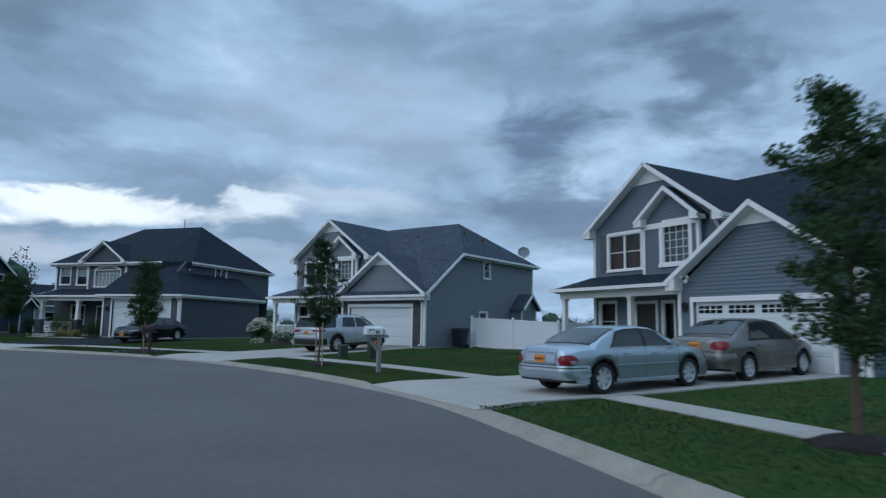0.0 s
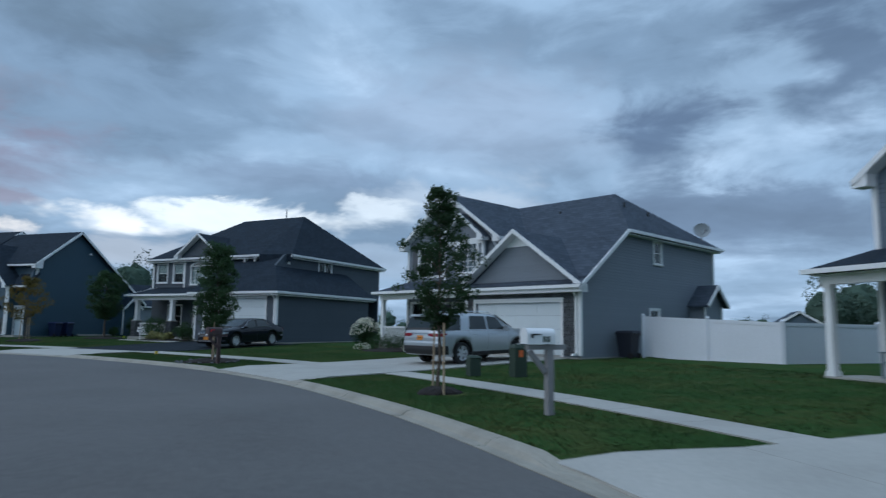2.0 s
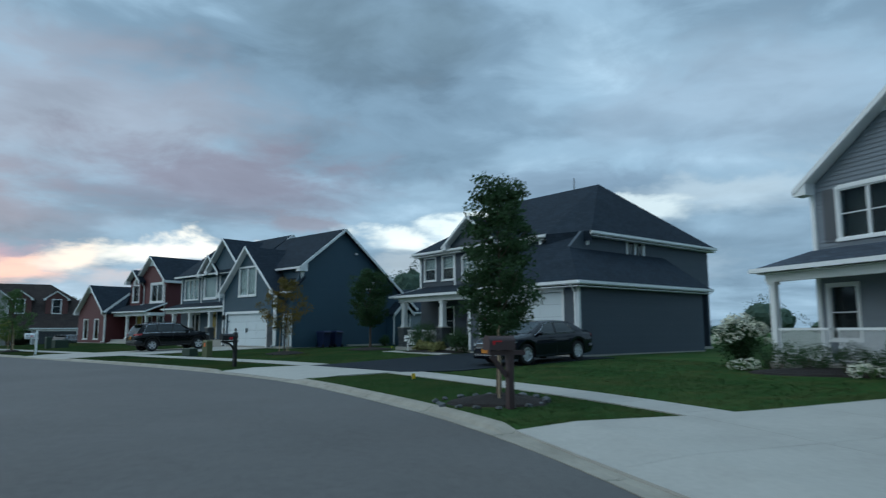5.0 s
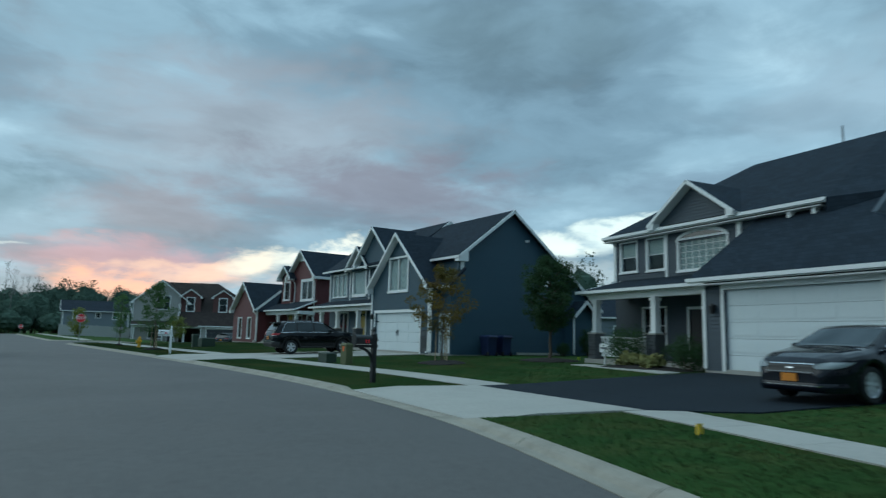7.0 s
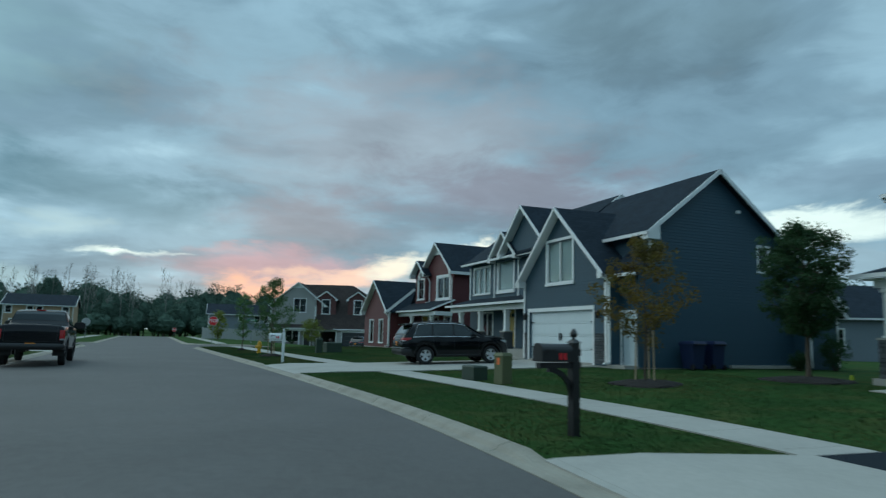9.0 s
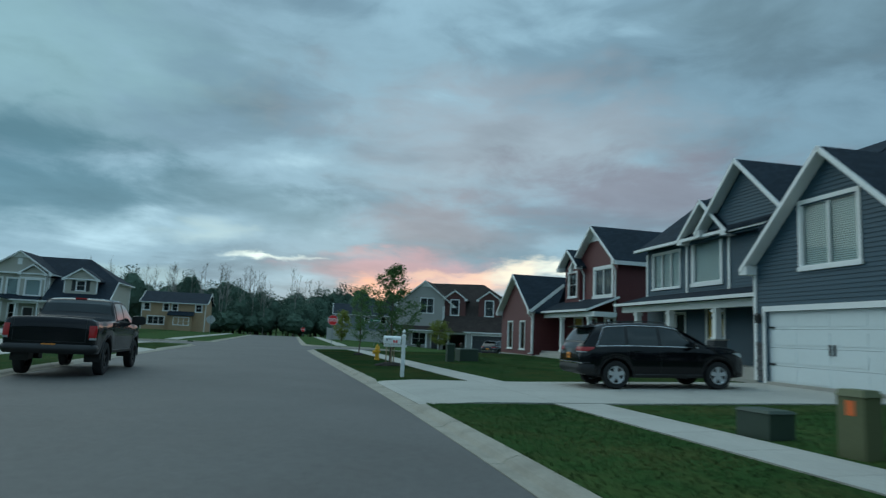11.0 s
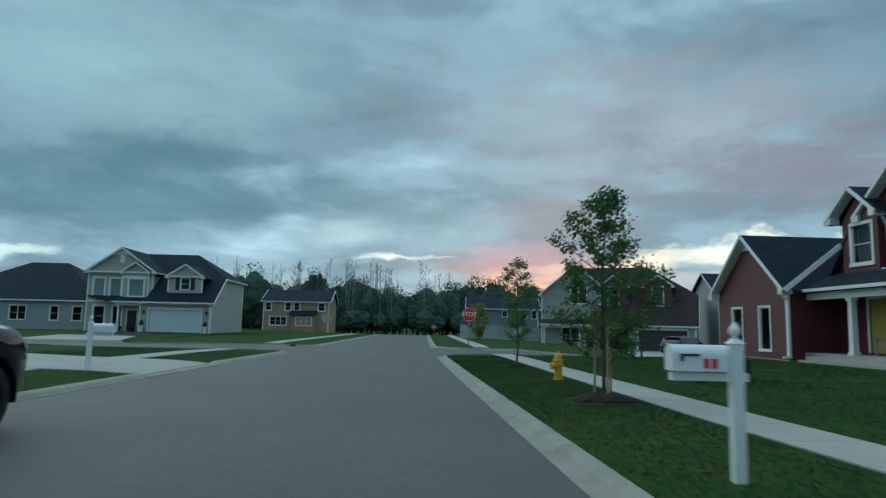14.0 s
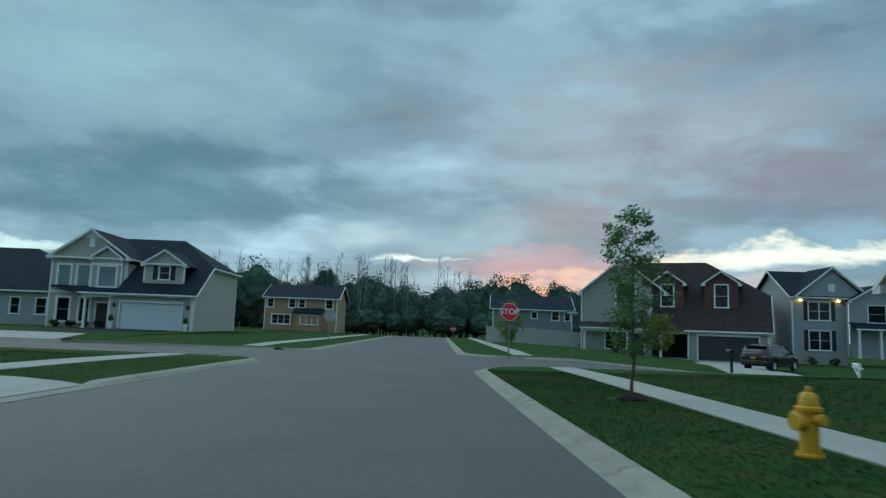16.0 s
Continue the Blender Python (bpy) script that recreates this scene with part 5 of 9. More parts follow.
SPEC_F = dict(Wg=6.6, e1=2.65, e2=6.0, Lb=10.5, uh=5.2, vh=5.6, zr=9.4, um=12.6, vm=1.2, uL=16.5, ur=9.9, gs=0.8, gd=(0.85, 5.75, 2.2), windows=[
    dict(a=(11.4, 13.2, 5.0, 7.0), lights=2), dict(a=(12.2, 14.2, 0.7, 2.3), lights=2)], doors=[(10.6, 11.5, DARK_DOOR)], porch=(16.0, 0.2, (16.0, 12.0, 9.0)), dormers=[(8.5, 2.9, 4.4, 7.0, 8.2, 1.5, SIDING["F2"]), (3.8, 2.9, 4.4, 7.0, 8.2, 1.5, SIDING["F2"])], dormer_window=(0.55, 0.45, 0.1), boards="stuff", gd_mat=material("garage_door_dark", (0.035, 0.04, 0.045), rough=0.5, vary=0.08, scale=2, bump=0.05))
house_f = catslide_house(28.8, 57.1, -66.3, -0.62, "pale grey two-storey house with maroon dormers and a dark garage door", "F", ROOF_BROWN, SPEC_F)


def house_c():
    h = house_at(13.8, -35.37, 9.6, 0.48, "two-storey dark slate house with a hip roof and stone-based porch posts")
    sid, e1, e2, vf, uL, Lb = SIDING["C"], 3.0, 5.65, 3.12, 14.71, 14.4
    o = 0.35
    slab_base(h, -0.02, 6.7, -0.02, 9.6, 0.06)
    slab_base(h, 2.2, uL + 0.02, vf - 0.02, Lb, 0.06)
    F0, FU = front(0), front(vf)
    wall(h, F0, [(0, 0), (6.66, 0), (6.66, e1), (0, e1)], [(0.86, 5.86, 0, 2.65)], sid)
    garage_door(h, F0, 0.86, 5.86, 2.6, rows=5, cols=4)
    wall(h, right_side(0), [(0, 0), (9.55, 0), (9.55, e1), (0, e1)], [], sid)
    wall(h, right_side(2.3), [(2.2, e1), (Lb, e1), (Lb, e2), (3.2, e2), (2.2, 4.75)], [(6.7, 8.1, 4.7, 5.45)], sid)
    window(h, right_side(2.3), 6.7, 8.1, 4.7, 5.45, lights=2, sash=False)
    holes = [(13.28, 14.3, 3.98, 5.3), (11.6, 12.6, 3.95, 5.3), (8.35, 10.8, 3.8, 5.05), (9.3, 10.3, 0.12, 2.2), (11.6, 12.9, 0.8, 2.3), (7.3, 8.2, 0.8, 2.3)]
    wall(h, FU, [(4.4, 0), (uL, 0), (uL, e2), (4.4, e2)], holes, sid)
    for w in holes[:2]:
        window(h, FU, *w, blind=0.5)
    arch = window(h, FU, *holes[2], sash=False, grid=(7, 5), blind=0.95)
    # arched head
    bm = bmesh.new()
    n = 16
    mid, r = (holes[2][0] + holes[2][1]) / 2, (holes[2][1] - holes[2][0]) / 2
    rings = []
    for i in range(n + 1):
        c, w = math.cos(math.pi * i / n), math.sin(math.pi * i / n)
        rings.append([bm.verts.new(FU(mid + c * rr, v, 5.0 + w * rise)) for rr, v, rise in ((r, 0.03, 0.32), (r + 0.12, 0.03, 0.46), (r + 0.12, 0.075, 0.46), (r, 0.075, 0.32))])
    for p, q in zip(rings, rings[1:]):
        for k in range(4):
            bm.faces.new((p[k], p[(k + 1) % 4], q[(k + 1) % 4], q[k]))
    bm.faces.new(rings[0])
    bm.faces.new(rings[-1])
    part("arched_head", bm, TRIM, arch)
    bm = bmesh.new()
    prism(bm, FU, [(mid + math.cos(math.pi * i / n) * r, 5.05 + math.sin(math.pi * i / n) * 0.27) for i in range(n + 1)], 0.032, 0.05)
    part("fanlight", bm, CAR_GLASS, arch)
    front_door(h, FU, 9.3, 10.3, 2.08, DARK_DOOR, z0=0.12)
    for w in holes[4:]:
        window(h, FU, *w)
    wall(h, left_side(uL), [(vf, 0), (Lb, 0), (Lb, e2), (vf, e2)], [], sid, "stuff")
    wall(h, left_side(6.66), [(0, 0), (vf, 0), (vf, e1), (0, e1)], [], sid, "stuff")
    wall(h, back(Lb), [(2.3, 0), (uL, 0), (uL, e2), (2.3, e2)], [], sid, None)
    wall(h, back(9.55), [(0, 0), (2.3, 0), (2.3, 4.6), (0, e1)], [], sid, None)
    k = 0.684
    planes = [[(-o, -0.4, e1), (7.0, -0.4, e1), (7.0, 8.64, 9.18), (5.35, 8.64, 9.18), (1.95, 3.47, e2), (2.3, 3.4, 5.6), (2.3, 2.25, 4.81)],
              [(-o, -0.4, e1), (2.3, 2.25, 4.81), (2.3, 9.9, 4.81), (-o, 9.9, e1)],
              [(1.95, 3.47, e2), (5.35, 8.64, 9.18), (1.95, Lb + o, e2)],
              [(4.1, 2.7, e2), (uL + o, 2.7, e2), (11.39, 8.64, 9.2), (5.35, 8.64, 9.2)],
              [(uL + o, 2.7, e2), (uL + o, Lb + o, e2), (11.39, 8.64, 9.18)],
              [(uL + o, Lb + o, e2), (1.95, Lb + o, e2), (5.35, 8.64, 9.18), (11.39, 8.64, 9.18)]]
    roof(h, planes, ROOF)
    trims(h, [((-o, -0.4, e1), (7.0, -0.4, e1)), ((-o, -0.4, e1), (-o, 9.9, e1)), ((1.95, 3.4, e2), (1.95, Lb + o, e2)), ((4.1, 2.7, e2), (uL + o, 2.7, e2)), ((uL + o, 2.7, e2), (uL + o, Lb + o, e2))], h=0.17)
    gutter(h, (-o, -0.46, e1), (7.0, -0.46, e1))
    gutter(h, (-o - 0.06, 9.9, e1), (-o - 0.06, -0.46, e1))
    gutter(h, (4.1, 2.64, e2), (uL + o, 2.64, e2))
    gutter(h, (1.89, Lb + o, e2), (1.89, 3.4, e2))
    for b in ((-6.9, o, -0.4, 0.0, e1 - 0.24, e1 - 0.2), (0.0, o, 0.0, 9.9, e1 - 0.24, e1 - 0.2), (-uL - o, -4.3, 2.7, vf, e2 - 0.24, e2 - 0.2), (-2.3, -1.95, 3.4, Lb + o, e2 - 0.24, e2 - 0.2)):
        bm = bmesh.new()
        box(bm, *b)
        part("soffit", bm, TRIM, h)
    # facet that leads from the upper slope down into the lower one
    roof(h, [[(4.1, 2.7, e2), (5.36, 8.6, 9.19), (1.9, 3.42, 5.66)]], ROOF, 0.5)
    # gable over the arched window
    gable_roof(h, ROOF, 9.7, 7.35, 2.45, 5.6, 2.25, 1.6)
    wall(h, front(2.85), [(7.7, 5.75), (11.7, 5.75), (9.7, 7.1)], [], sid, "parts", thick=0.2)
    corner_board(h, uL, vf, 3.3, e2 - 0.2)
    corner_board(h, 11.45, vf, 3.3, e2 - 0.2)
    corner_board(h, 7.75, vf, 4.0, e2 - 0.2, w=0.2)
    corner_board(h, 2.3, 3.5, 5.0, e2 - 0.2, w=0.18)
    for u, v in ((0, 0), (6.66, 0)):
        corner_board(h, u, v, 0.06, e1 - 0.2)
    for u in (5.5, 4.6):
        bm = bmesh.new()
        box(bm, -u - 0.07, -u + 0.07, 2.8, vf, e2 - 0.45, e2 - 0.17)
        part("bracket", bm, TRIM, h)
    downspout(h, 0.1, -0.08, 0.05, e1)
    downspout(h, uL - 0.1, vf - 0.08, 3.5, e2)
    # porch
    pv, pu1 = 1.0, 13.5
    roof(h, [[(6.8, pv - 0.4, 2.98), (14.3, pv - 0.4, 2.98), (14.3, vf, 3.6), (6.8, vf, 3.6)]], ROOF, 0.1, "porch_roof")
    trims(h, [((6.8, pv - 0.4, 2.98), (14.3, pv - 0.4, 2.98)), ((14.3, pv - 0.4, 2.98), (14.3, vf, 3.6))])
    gutter(h, (6.8, pv - 0.46, 2.98), (14.35, pv - 0.46, 2.98))
    bm = bmesh.new()
    box(bm, -13.9, -6.7, pv - 0.12, pv + 0.12, 2.6, 2.86)
    part("porch_beam", bm, TRIM, h)
    bm = bmesh.new()
    box(bm, -14.2, -6.7, pv - 0.3, vf, 2.83, 2.86)
    part("porch_ceiling", bm, TRIM, h)
    bm = bmesh.new()
    box(bm, -13.9, -6.7, pv - 0.35, vf - 0.01, -0.6, 0.1)
    part("porch_floor", bm, CONCRETE, h)
    for u in (13.5, 10.0):
        porch_post(h, u, pv, 0.1, 2.62, w=0.24, stone=1.05)
    for u0, u1 in ((10.3, 13.2),):
        bm = bmesh.new()
        box(bm, -u1, -u0, pv - 0.04, pv + 0.04, 0.98, 1.05)
        box(bm, -u1, -u0, pv - 0.03, pv + 0.03, 0.22, 0.28)
        rail = part("railing", bm, TRIM, h)
        for i in range(26):
            bm = bmesh.new()
            a = u0 + (u1 - u0) * (i + 0.5) / 26
            box(bm, -a - 0.02, -a + 0.02, pv - 0.02, pv + 0.02, 0.28, 0.98)
            part("baluster", bm, TRIM, rail)
    # gabled lean-to on the far side
    bm = bmesh.new()
    box(bm, -16.6, -14.75, 6.0, 8.6, -0.3, 2.2)
    part("side_annex", bm, sid, h)
    bm = bmesh.new()
    tube(bm, L(7.2, 8.7, 9.0), L(7.2, 8.7, 9.9), 0.04, 0.04)
    part("vent_pipe", bm, GREY_METAL, h)
    wall_lamp(h, F0, 6.25, 2.0)
    return h


house_c_ob = house_c()


def house_d():
    h = house_at(14.6, -12.93, 1.9, 0.45, "two-storey navy house with steep white-edged gables and a white garage door")
    sid, uL, vn, Lb = SIDING["D"], 16.75, 1.72, 10.6
    us, vw = -1.1, 0.65
    slab_base(h, us, uL, -0.02, Lb, 0.06)
    F0, FW, FN = front(0), front(vw), front(vn)
    ap, zg = 3.25, 6.75
    sl = 0.90
    wall(h, F0, [(0, 0), (6.5, 0), (6.5, zg - (6.5 - ap) * sl - 0.15), (ap, zg - 0.15), (0, zg - ap * sl - 0.15)], [(0.9, 6.05, 0, 2.2), (2.35, 4.4, 3.45, 5.3)], sid)
    garage_door(h, F0, 0.9, 6.05, 2.2, rows=4, cols=4, hinges=True)
    window(h, F0, 2.35, 4.4, 3.45, 5.3, lights=2, sash=False, trim=0.12, blind=0.97)
    gable_roof(h, ROOF, ap, zg, -0.4, 3.1, 3.55, 3.55 * sl)
    stones(h, front(-0.02), 0.1, 0.76, 0.05, 1.25, seed=21)
    stones(h, front(-0.02), 6.2, 6.46, 0.05, 1.25, seed=22)
    for u in (0.45, 6.28):
        wall_lamp(h, F0, u, 2.0)
    for u in (0.0, 6.5):
        corner_board(h, u, 0, 0.06, zg - ap * sl - 0.3)
    downspout(h, -0.2, -0.03, 0.05, 3.7, dv=0.15)
    # low wing beside the garage, with its own door
    wall(h, right_side(0), [(0, 0), (vw + 0.2, 0), (vw + 0.2, 3.6), (0, 3.6)], [], sid)
    wall(h, FW, [(us, 0), (0, 0), (0, 3.5), (us, 3.5)], [(-0.92, -0.12, 0.0, 2.08)], sid)
    front_door(h, FW, -0.92, -0.12, 2.05, DOOR_WHITE, lites=True)
    roof(h, [[(us - 0.35, vw - 0.4, 3.55), (0.3, vw - 0.4, 3.55), (0.3, 1.3, 4.55), (us - 0.35, 1.3, 4.55)]], ROOF, name="wing_roof")
    trims(h, [((us - 0.35, vw - 0.4, 3.55), (0.1, vw - 0.4, 3.55))])
    gutter(h, (us - 0.35, vw - 0.46, 3.55), (0.0, vw - 0.46, 3.55))
        # main block
    va, zr, zf = 4.55, 8.0, 5.15
    k = (zr - zf) / (va - 0.85)
    wall(h, right_side(us), [(vw, 0), (Lb, 0), (Lb, 3.15), (va, zr - 0.15), (1.25, 5.25), (vw, 3.5)], [(6.75, 7.35, 3.95, 5.0)], sid)
    window(h, right_side(us), 6.75, 7.35, 3.95, 5.0, trim=0.06)
    wall(h, front(1.25), [(us, 3.6), (2.0, 3.6), (2.0, 5.2), (us, 5.2)], [], sid, "stuff")
    corner_board(h, us, 1.25, 4.4, 5.1, w=0.2)
    roof(h, [[(us - 0.35, 0.85, zf), (7.5, 0.85, zf), (7.5, va, zr), (us - 0.35, va, zr)], [(us - 0.35, va, zr), (7.5, va, zr), (7.5, Lb + 0.9, 2.62), (us - 0.35, Lb + 0.9, 2.62)]], ROOF)
    trims(h, [((us - 0.35, 0.85, zf), (us - 0.35, va, zr)), ((us - 0.35, va, zr), (us - 0.35, Lb + 0.9, 2.62))], w=0.05, h=0.165, name="rake_board")
    trims(h, [((us - 0.35, 0.85, zf), (1.4, 0.85, zf))])
    bm = bmesh.new()
    prism(bm, right_side(us - 0.35), [(0.85, zf - 0.28), (1.45, zf - 0.28), (1.45, zf + 0.3), (0.85, zf - 0.02)], -0.4, 0.0)
    part("eave_return", bm, TRIM, h)
    # far block, a little higher
    roof(h, [[(5.6, 1.2, 5.6), (uL + 0.35, 1.3, 5.5), (uL + 0.35, 5.0, 8.35), (5.6, 5.0, 8.35)], [(5.6, 5.0, 8.35), (uL + 0.35, 5.0, 8.35), (uL + 0.35, Lb + 0.4, 4.6), (5.6, Lb + 0.4, 4.6)]], ROOF)
    trims(h, [((5.6, 4.4, 7.9), (5.6, 5.0, 8.35)), ((5.6, 5.0, 8.35), (5.6, 5.6, 7.95))], w=0.06, h=0.2, name="rake_board")
    trims(h, [((6.7, 1.28, 5.5), (uL + 0.35, 1.28, 5.5))])
    gutter(h, (10.0, 1.2, 5.5), (uL + 0.35, 1.2, 5.5))
    holes = [(13.9, 16.2, 3.6, 5.2), (10.95, 12.8, 3.65, 5.35), (13.5, 15.1, 0.75, 2.4), (10.75, 11.85, 0.45, 2.55)]
    wall(h, FN, [(6.5, 0), (uL, 0), (uL, 5.5), (6.5, 5.5)], holes, sid)
    window(h, FN, *holes[0], lights=3, sash=False, blind=0.97)
    window(h, FN, *holes[1], lights=1, sash=False, trim=0.16, blind=0.97)
    window(h, FN, *holes[2], lights=2, sash=False)
    front_door(h, FN, 10.75, 11.85, 2.1, YELLOW_DOOR, z0=0.45, lites=True)
    wall(h, left_side(uL), [(vn, 0), (Lb, 0), (Lb, 4.6), (5.0, 8.2), (vn, 5.5)], [], sid, None)
    wall(h, left_side(6.5), [(0, 0), (vn, 0), (vn, 4.0), (0, 3.6)], [], sid, "stuff")
    wall(h, back(Lb), [(us, 0), (uL, 0), (uL, 3.0), (us, 3.0)], [], sid, None)
    wall(h, front(1.4), [(6.3, 5.3), (11.6, 5.3), (8.98, 7.7)], [], sid, "parts")
    gable_roof(h, ROOF, 8.98, 8.0, 1.0, 4.6, 2.7, 2.45)
    wall(h, front(1.55), [(10.2, 5.3), (12.9, 5.3), (11.5, 6.75)], [], sid, "parts")
    gable_roof(h, ROOF, 11.5, 6.95, 1.15, 3.2, 1.75, 1.5)
    for u in (10.35, 13.3, uL):
        corner_board(h, u, vn, 3.0, 5.3)
    # porch
    pv = 0.5
    roof(h, [[(6.5, pv - 0.35, 2.85), (uL + 0.2, pv - 0.35, 2.85), (uL + 0.2, vn, 3.3), (6.5, vn, 3.3)]], ROOF, 0.1, "porch_roof")
    trims(h, [((6.5, pv - 0.35, 2.85), (uL + 0.2, pv - 0.35, 2.85))])
    gutter(h, (6.5, pv - 0.41, 2.85), (uL + 0.2, pv - 0.41, 2.85))
    bm = bmesh.new()
    box(bm, -uL, -6.55, pv - 0.12, pv + 0.12, 2.45, 2.72)
    part("porch_beam", bm, TRIM, h)
    bm = bmesh.new()
    box(bm, -uL, -6.55, pv - 0.25, vn - 0.01, -0.6, 0.42)
    part("porch_floor", bm, CONCRETE, h)
    for u in (12.6, 15.4, 9.4):
        porch_post(h, u, pv, 0.42, 2.46, w=0.22, stone=0.85)
    for i in range(3):
        bm = bmesh.new()
        box(bm, -12.2, -10.4, pv - 0.55 - 0.3 * i, pv - 0.25 - 0.3 * i, -0.5, 0.3 - 0.14 * i)
        part("step", bm, CONCRETE, h)
    # the gabled chase on the side wall
    M = right_side(us)
    bm = bmesh.new()
    prism(bm, M, [(8.6, 0.0), (10.3, 0.0), (10.3, 2.25), (9.45, 3.02), (8.6, 2.25)], 0.0, 0.75)
    part("chimney_chase", bm, sid, h)
    e = us - 1.05
    roof(h, [[(e, 8.4, 2.2), (us, 8.4, 2.2), (us, 9.45, 3.15), (e, 9.45, 3.15)], [(e, 10.5, 2.2), (us, 10.5, 2.2), (us, 9.45, 3.15), (e, 9.45, 3.15)]], ROOF, 0.08, "chase_roof")
    trims(h, [((e, 8.4, 2.2), (e, 9.45, 3.15)), ((e, 10.5, 2.2), (e, 9.45, 3.15))], h=0.16, name="rake_board")
    for v in (8.66, 10.24):
        bm = bmesh.new()
        box(bm, v - 0.06, v + 0.06, 0.74, 0.78, 0.06, 2.25, M)
        part("corner_board", bm, TRIM, h)
    bm = bmesh.new()
    box(bm, 1.13, 1.25, 5.6, 5.76, 6.3, 6.42)
    part("security_camera", bm, TRIM, h)
    bm = bmesh.new()
    box(bm, 1.13, 1.25, 5.0, 9.5, 0.0, 0.12)
    part("splash_board", bm, CONCRETE, h)
    return h


house_d_ob = house_d()


def house_e():
    h = house_at(15.78, 16.39, -1.7, 0.44, "two-storey brick-red house with a front wing and a deep white porch")
    sid = SIDING["E"]
    slab_base(h, -7.15, 5.95, 2.2, 11, 0.06)
    slab_base(h, 0, 5.95, -0.02, 4, 0.06)
    F0, FM = front(0), front(2.2)
    wn = [(3.65, 4.55, 0.35, 2.2), (1.3, 2.15, 0.35, 2.2)]
    wall(h, F0, [(0, 0), (5.93, 0), (5.93, 2.75), (2.95, 5.3), (0, 2.75)], wn, sid)
    for w in wn:
        window(h, F0, *w, sash=False)
    wall(h, right_side(0), [(0, 0), (2.2, 0), (2.2, 2.8), (0, 2.8)], [], sid)
    gable_roof(h, ROOF, 2.95, 5.55, -0.4, 7.0, 3.3, 2.7)
    bm = bmesh.new()
    prism(bm, F0, [(2.95, 5.35), (2.3, 4.85), (3.6, 4.85)], 0.0, 0.05)
    part("gable_panel", bm, TRIM, h)
    corner_board(h, 0, 0, 0.06, 2.7)
    downspout(h, -0.1, -0.05, 0.05, 2.85)
    # main block
    wm = [(-2.55, -1.45, 3.85, 5.35), (-6.5, -4.45, 3.8, 5.35), (-2.85, -1.8, 0.4, 2.5), (-6.75, -5.75, 0.75, 2.4), (-4.7, -3.8, 0.75, 2.4)]
    wall(h, FM, [(-7.15, 0), (0.4, 0), (0.4, 3.0), (-0.9, 4.6), (-1.7, 5.6), (-4.57, 7.85), (-7.15, 5.5)], wm, sid)
    window(h, FM, *wm[0], sash=True, trim=0.12)
    window(h, FM, *wm[1], lights=2, sash=False, trim=0.2)
    front_door(h, FM, -2.85, -1.8, 2.05, YELLOW_DOOR, z0=0.4)
    for w in wm[3:]:
        window(h, FM, *w)
    wall(h, right_side(-7.15), [(2.2, 0), (11, 0), (11, 5.5), (2.2, 5.5)], [], sid)
    wall(h, left_side(5.93), [(0, 0), (8, 0), (8, 2.75), (0, 2.75)], [], sid, None)
    wall(h, back(11), [(-7.15, 0), (2, 0), (2, 5.0), (-7.15, 5.0)], [], sid, None)
    wall(h, left_side(0.4), [(2.2, 2.6), (11, 2.6), (11, 5.5), (2.2, 3.0)], [], sid, None)
    gable_roof(h, ROOF, -4.57, 8.06, 1.75, 11.3, 2.95, 2.42)
    roof(h, [[(-1.62, 1.85, 5.6), (-1.62, 9.0, 5.6), (0.45, 9.0, 3.0), (0.45, 1.85, 3.0)]], ROOF, name="side_roof")
    trims(h, [((-0.36, -0.4, 2.88), (-0.8, 1.8, 4.75))], w=0.05, h=0.2, name="rake_board")
    roof(h, [[(-7.5, 6.0, 5.5), (1.5, 6.0, 5.5), (1.0, 8.5, 7.9), (-7.5, 8.5, 7.9)], [(-7.5, 8.5, 7.9), (1.0, 8.5, 7.9), (1.5, 11.4, 5.3), (-7.5, 11.4, 5.3)]], ROOF, name="rear_roof")
    trims(h, [((-7.52, 6.0, 5.55), (-7.52, 8.5, 7.95)), ((-7.52, 1.75, 5.64), (-7.52, 6.0, 5.64))], h=0.22)
    bm = bmesh.new()
    prism(bm, FM, [(-4.57, 7.9), (-5.4, 7.15), (-3.7, 7.15)], 0.0, 0.05)
    part("gable_panel", bm, TRIM, h)
    # bay with its own gable
    wall(h, front(1.9), [(-2.9, 3.3), (-0.9, 3.3), (-0.9, 5.6), (-1.9, 6.6), (-2.9, 5.6)], [wm[0]], sid, "parts", thick=0.3)
    window(h, front(1.9), *wm[0], trim=0.12)
    gable_roof(h, ROOF, -1.8, 6.9, 1.5, 4.0, 1.5, 1.2)
    downspout(h, -3.1, 2.12, 3.5, 5.6, dv=0.2)
    downspout(h, -7.0, 2.12, 0.2, 5.6, dv=0.2)
    # porch
    pv = 0.9
    roof(h, [[(-0.0, pv - 0.35, 2.88), (-6.6, pv - 0.35, 2.88), (-7.3, 2.2, 3.65), (0.0, 2.2, 3.65)]], ROOF, 0.1, "porch_roof")
    trims(h, [((0.0, pv - 0.35, 2.88), (-6.6, pv - 0.35, 2.88)), ((-6.6, pv - 0.35, 2.88), (-7.35, 2.2, 3.65))])
    gutter(h, (-6.65, pv - 0.41, 2.88), (0.0, pv - 0.41, 2.88))
    bm = bmesh.new()
    box(bm, 0.05, 7.1, pv - 0.12, pv + 0.12, 2.46, 2.74)
    part("porch_beam", bm, TRIM, h)
    bm = bmesh.new()
    box(bm, 6.95, 7.12, pv, 2.2, 2.46, 2.74)
    part("porch_beam", bm, TRIM, h)
    bm = bmesh.new()
    box(bm, 0.0, 7.15, pv - 0.25, 2.19, -0.6, 0.32)
    part("porch_floor", bm, CONCRETE, h)
    for u in (-2.65, -6.3):
        porch_post(h, u, pv, 0.32, 2.5, w=0.2)
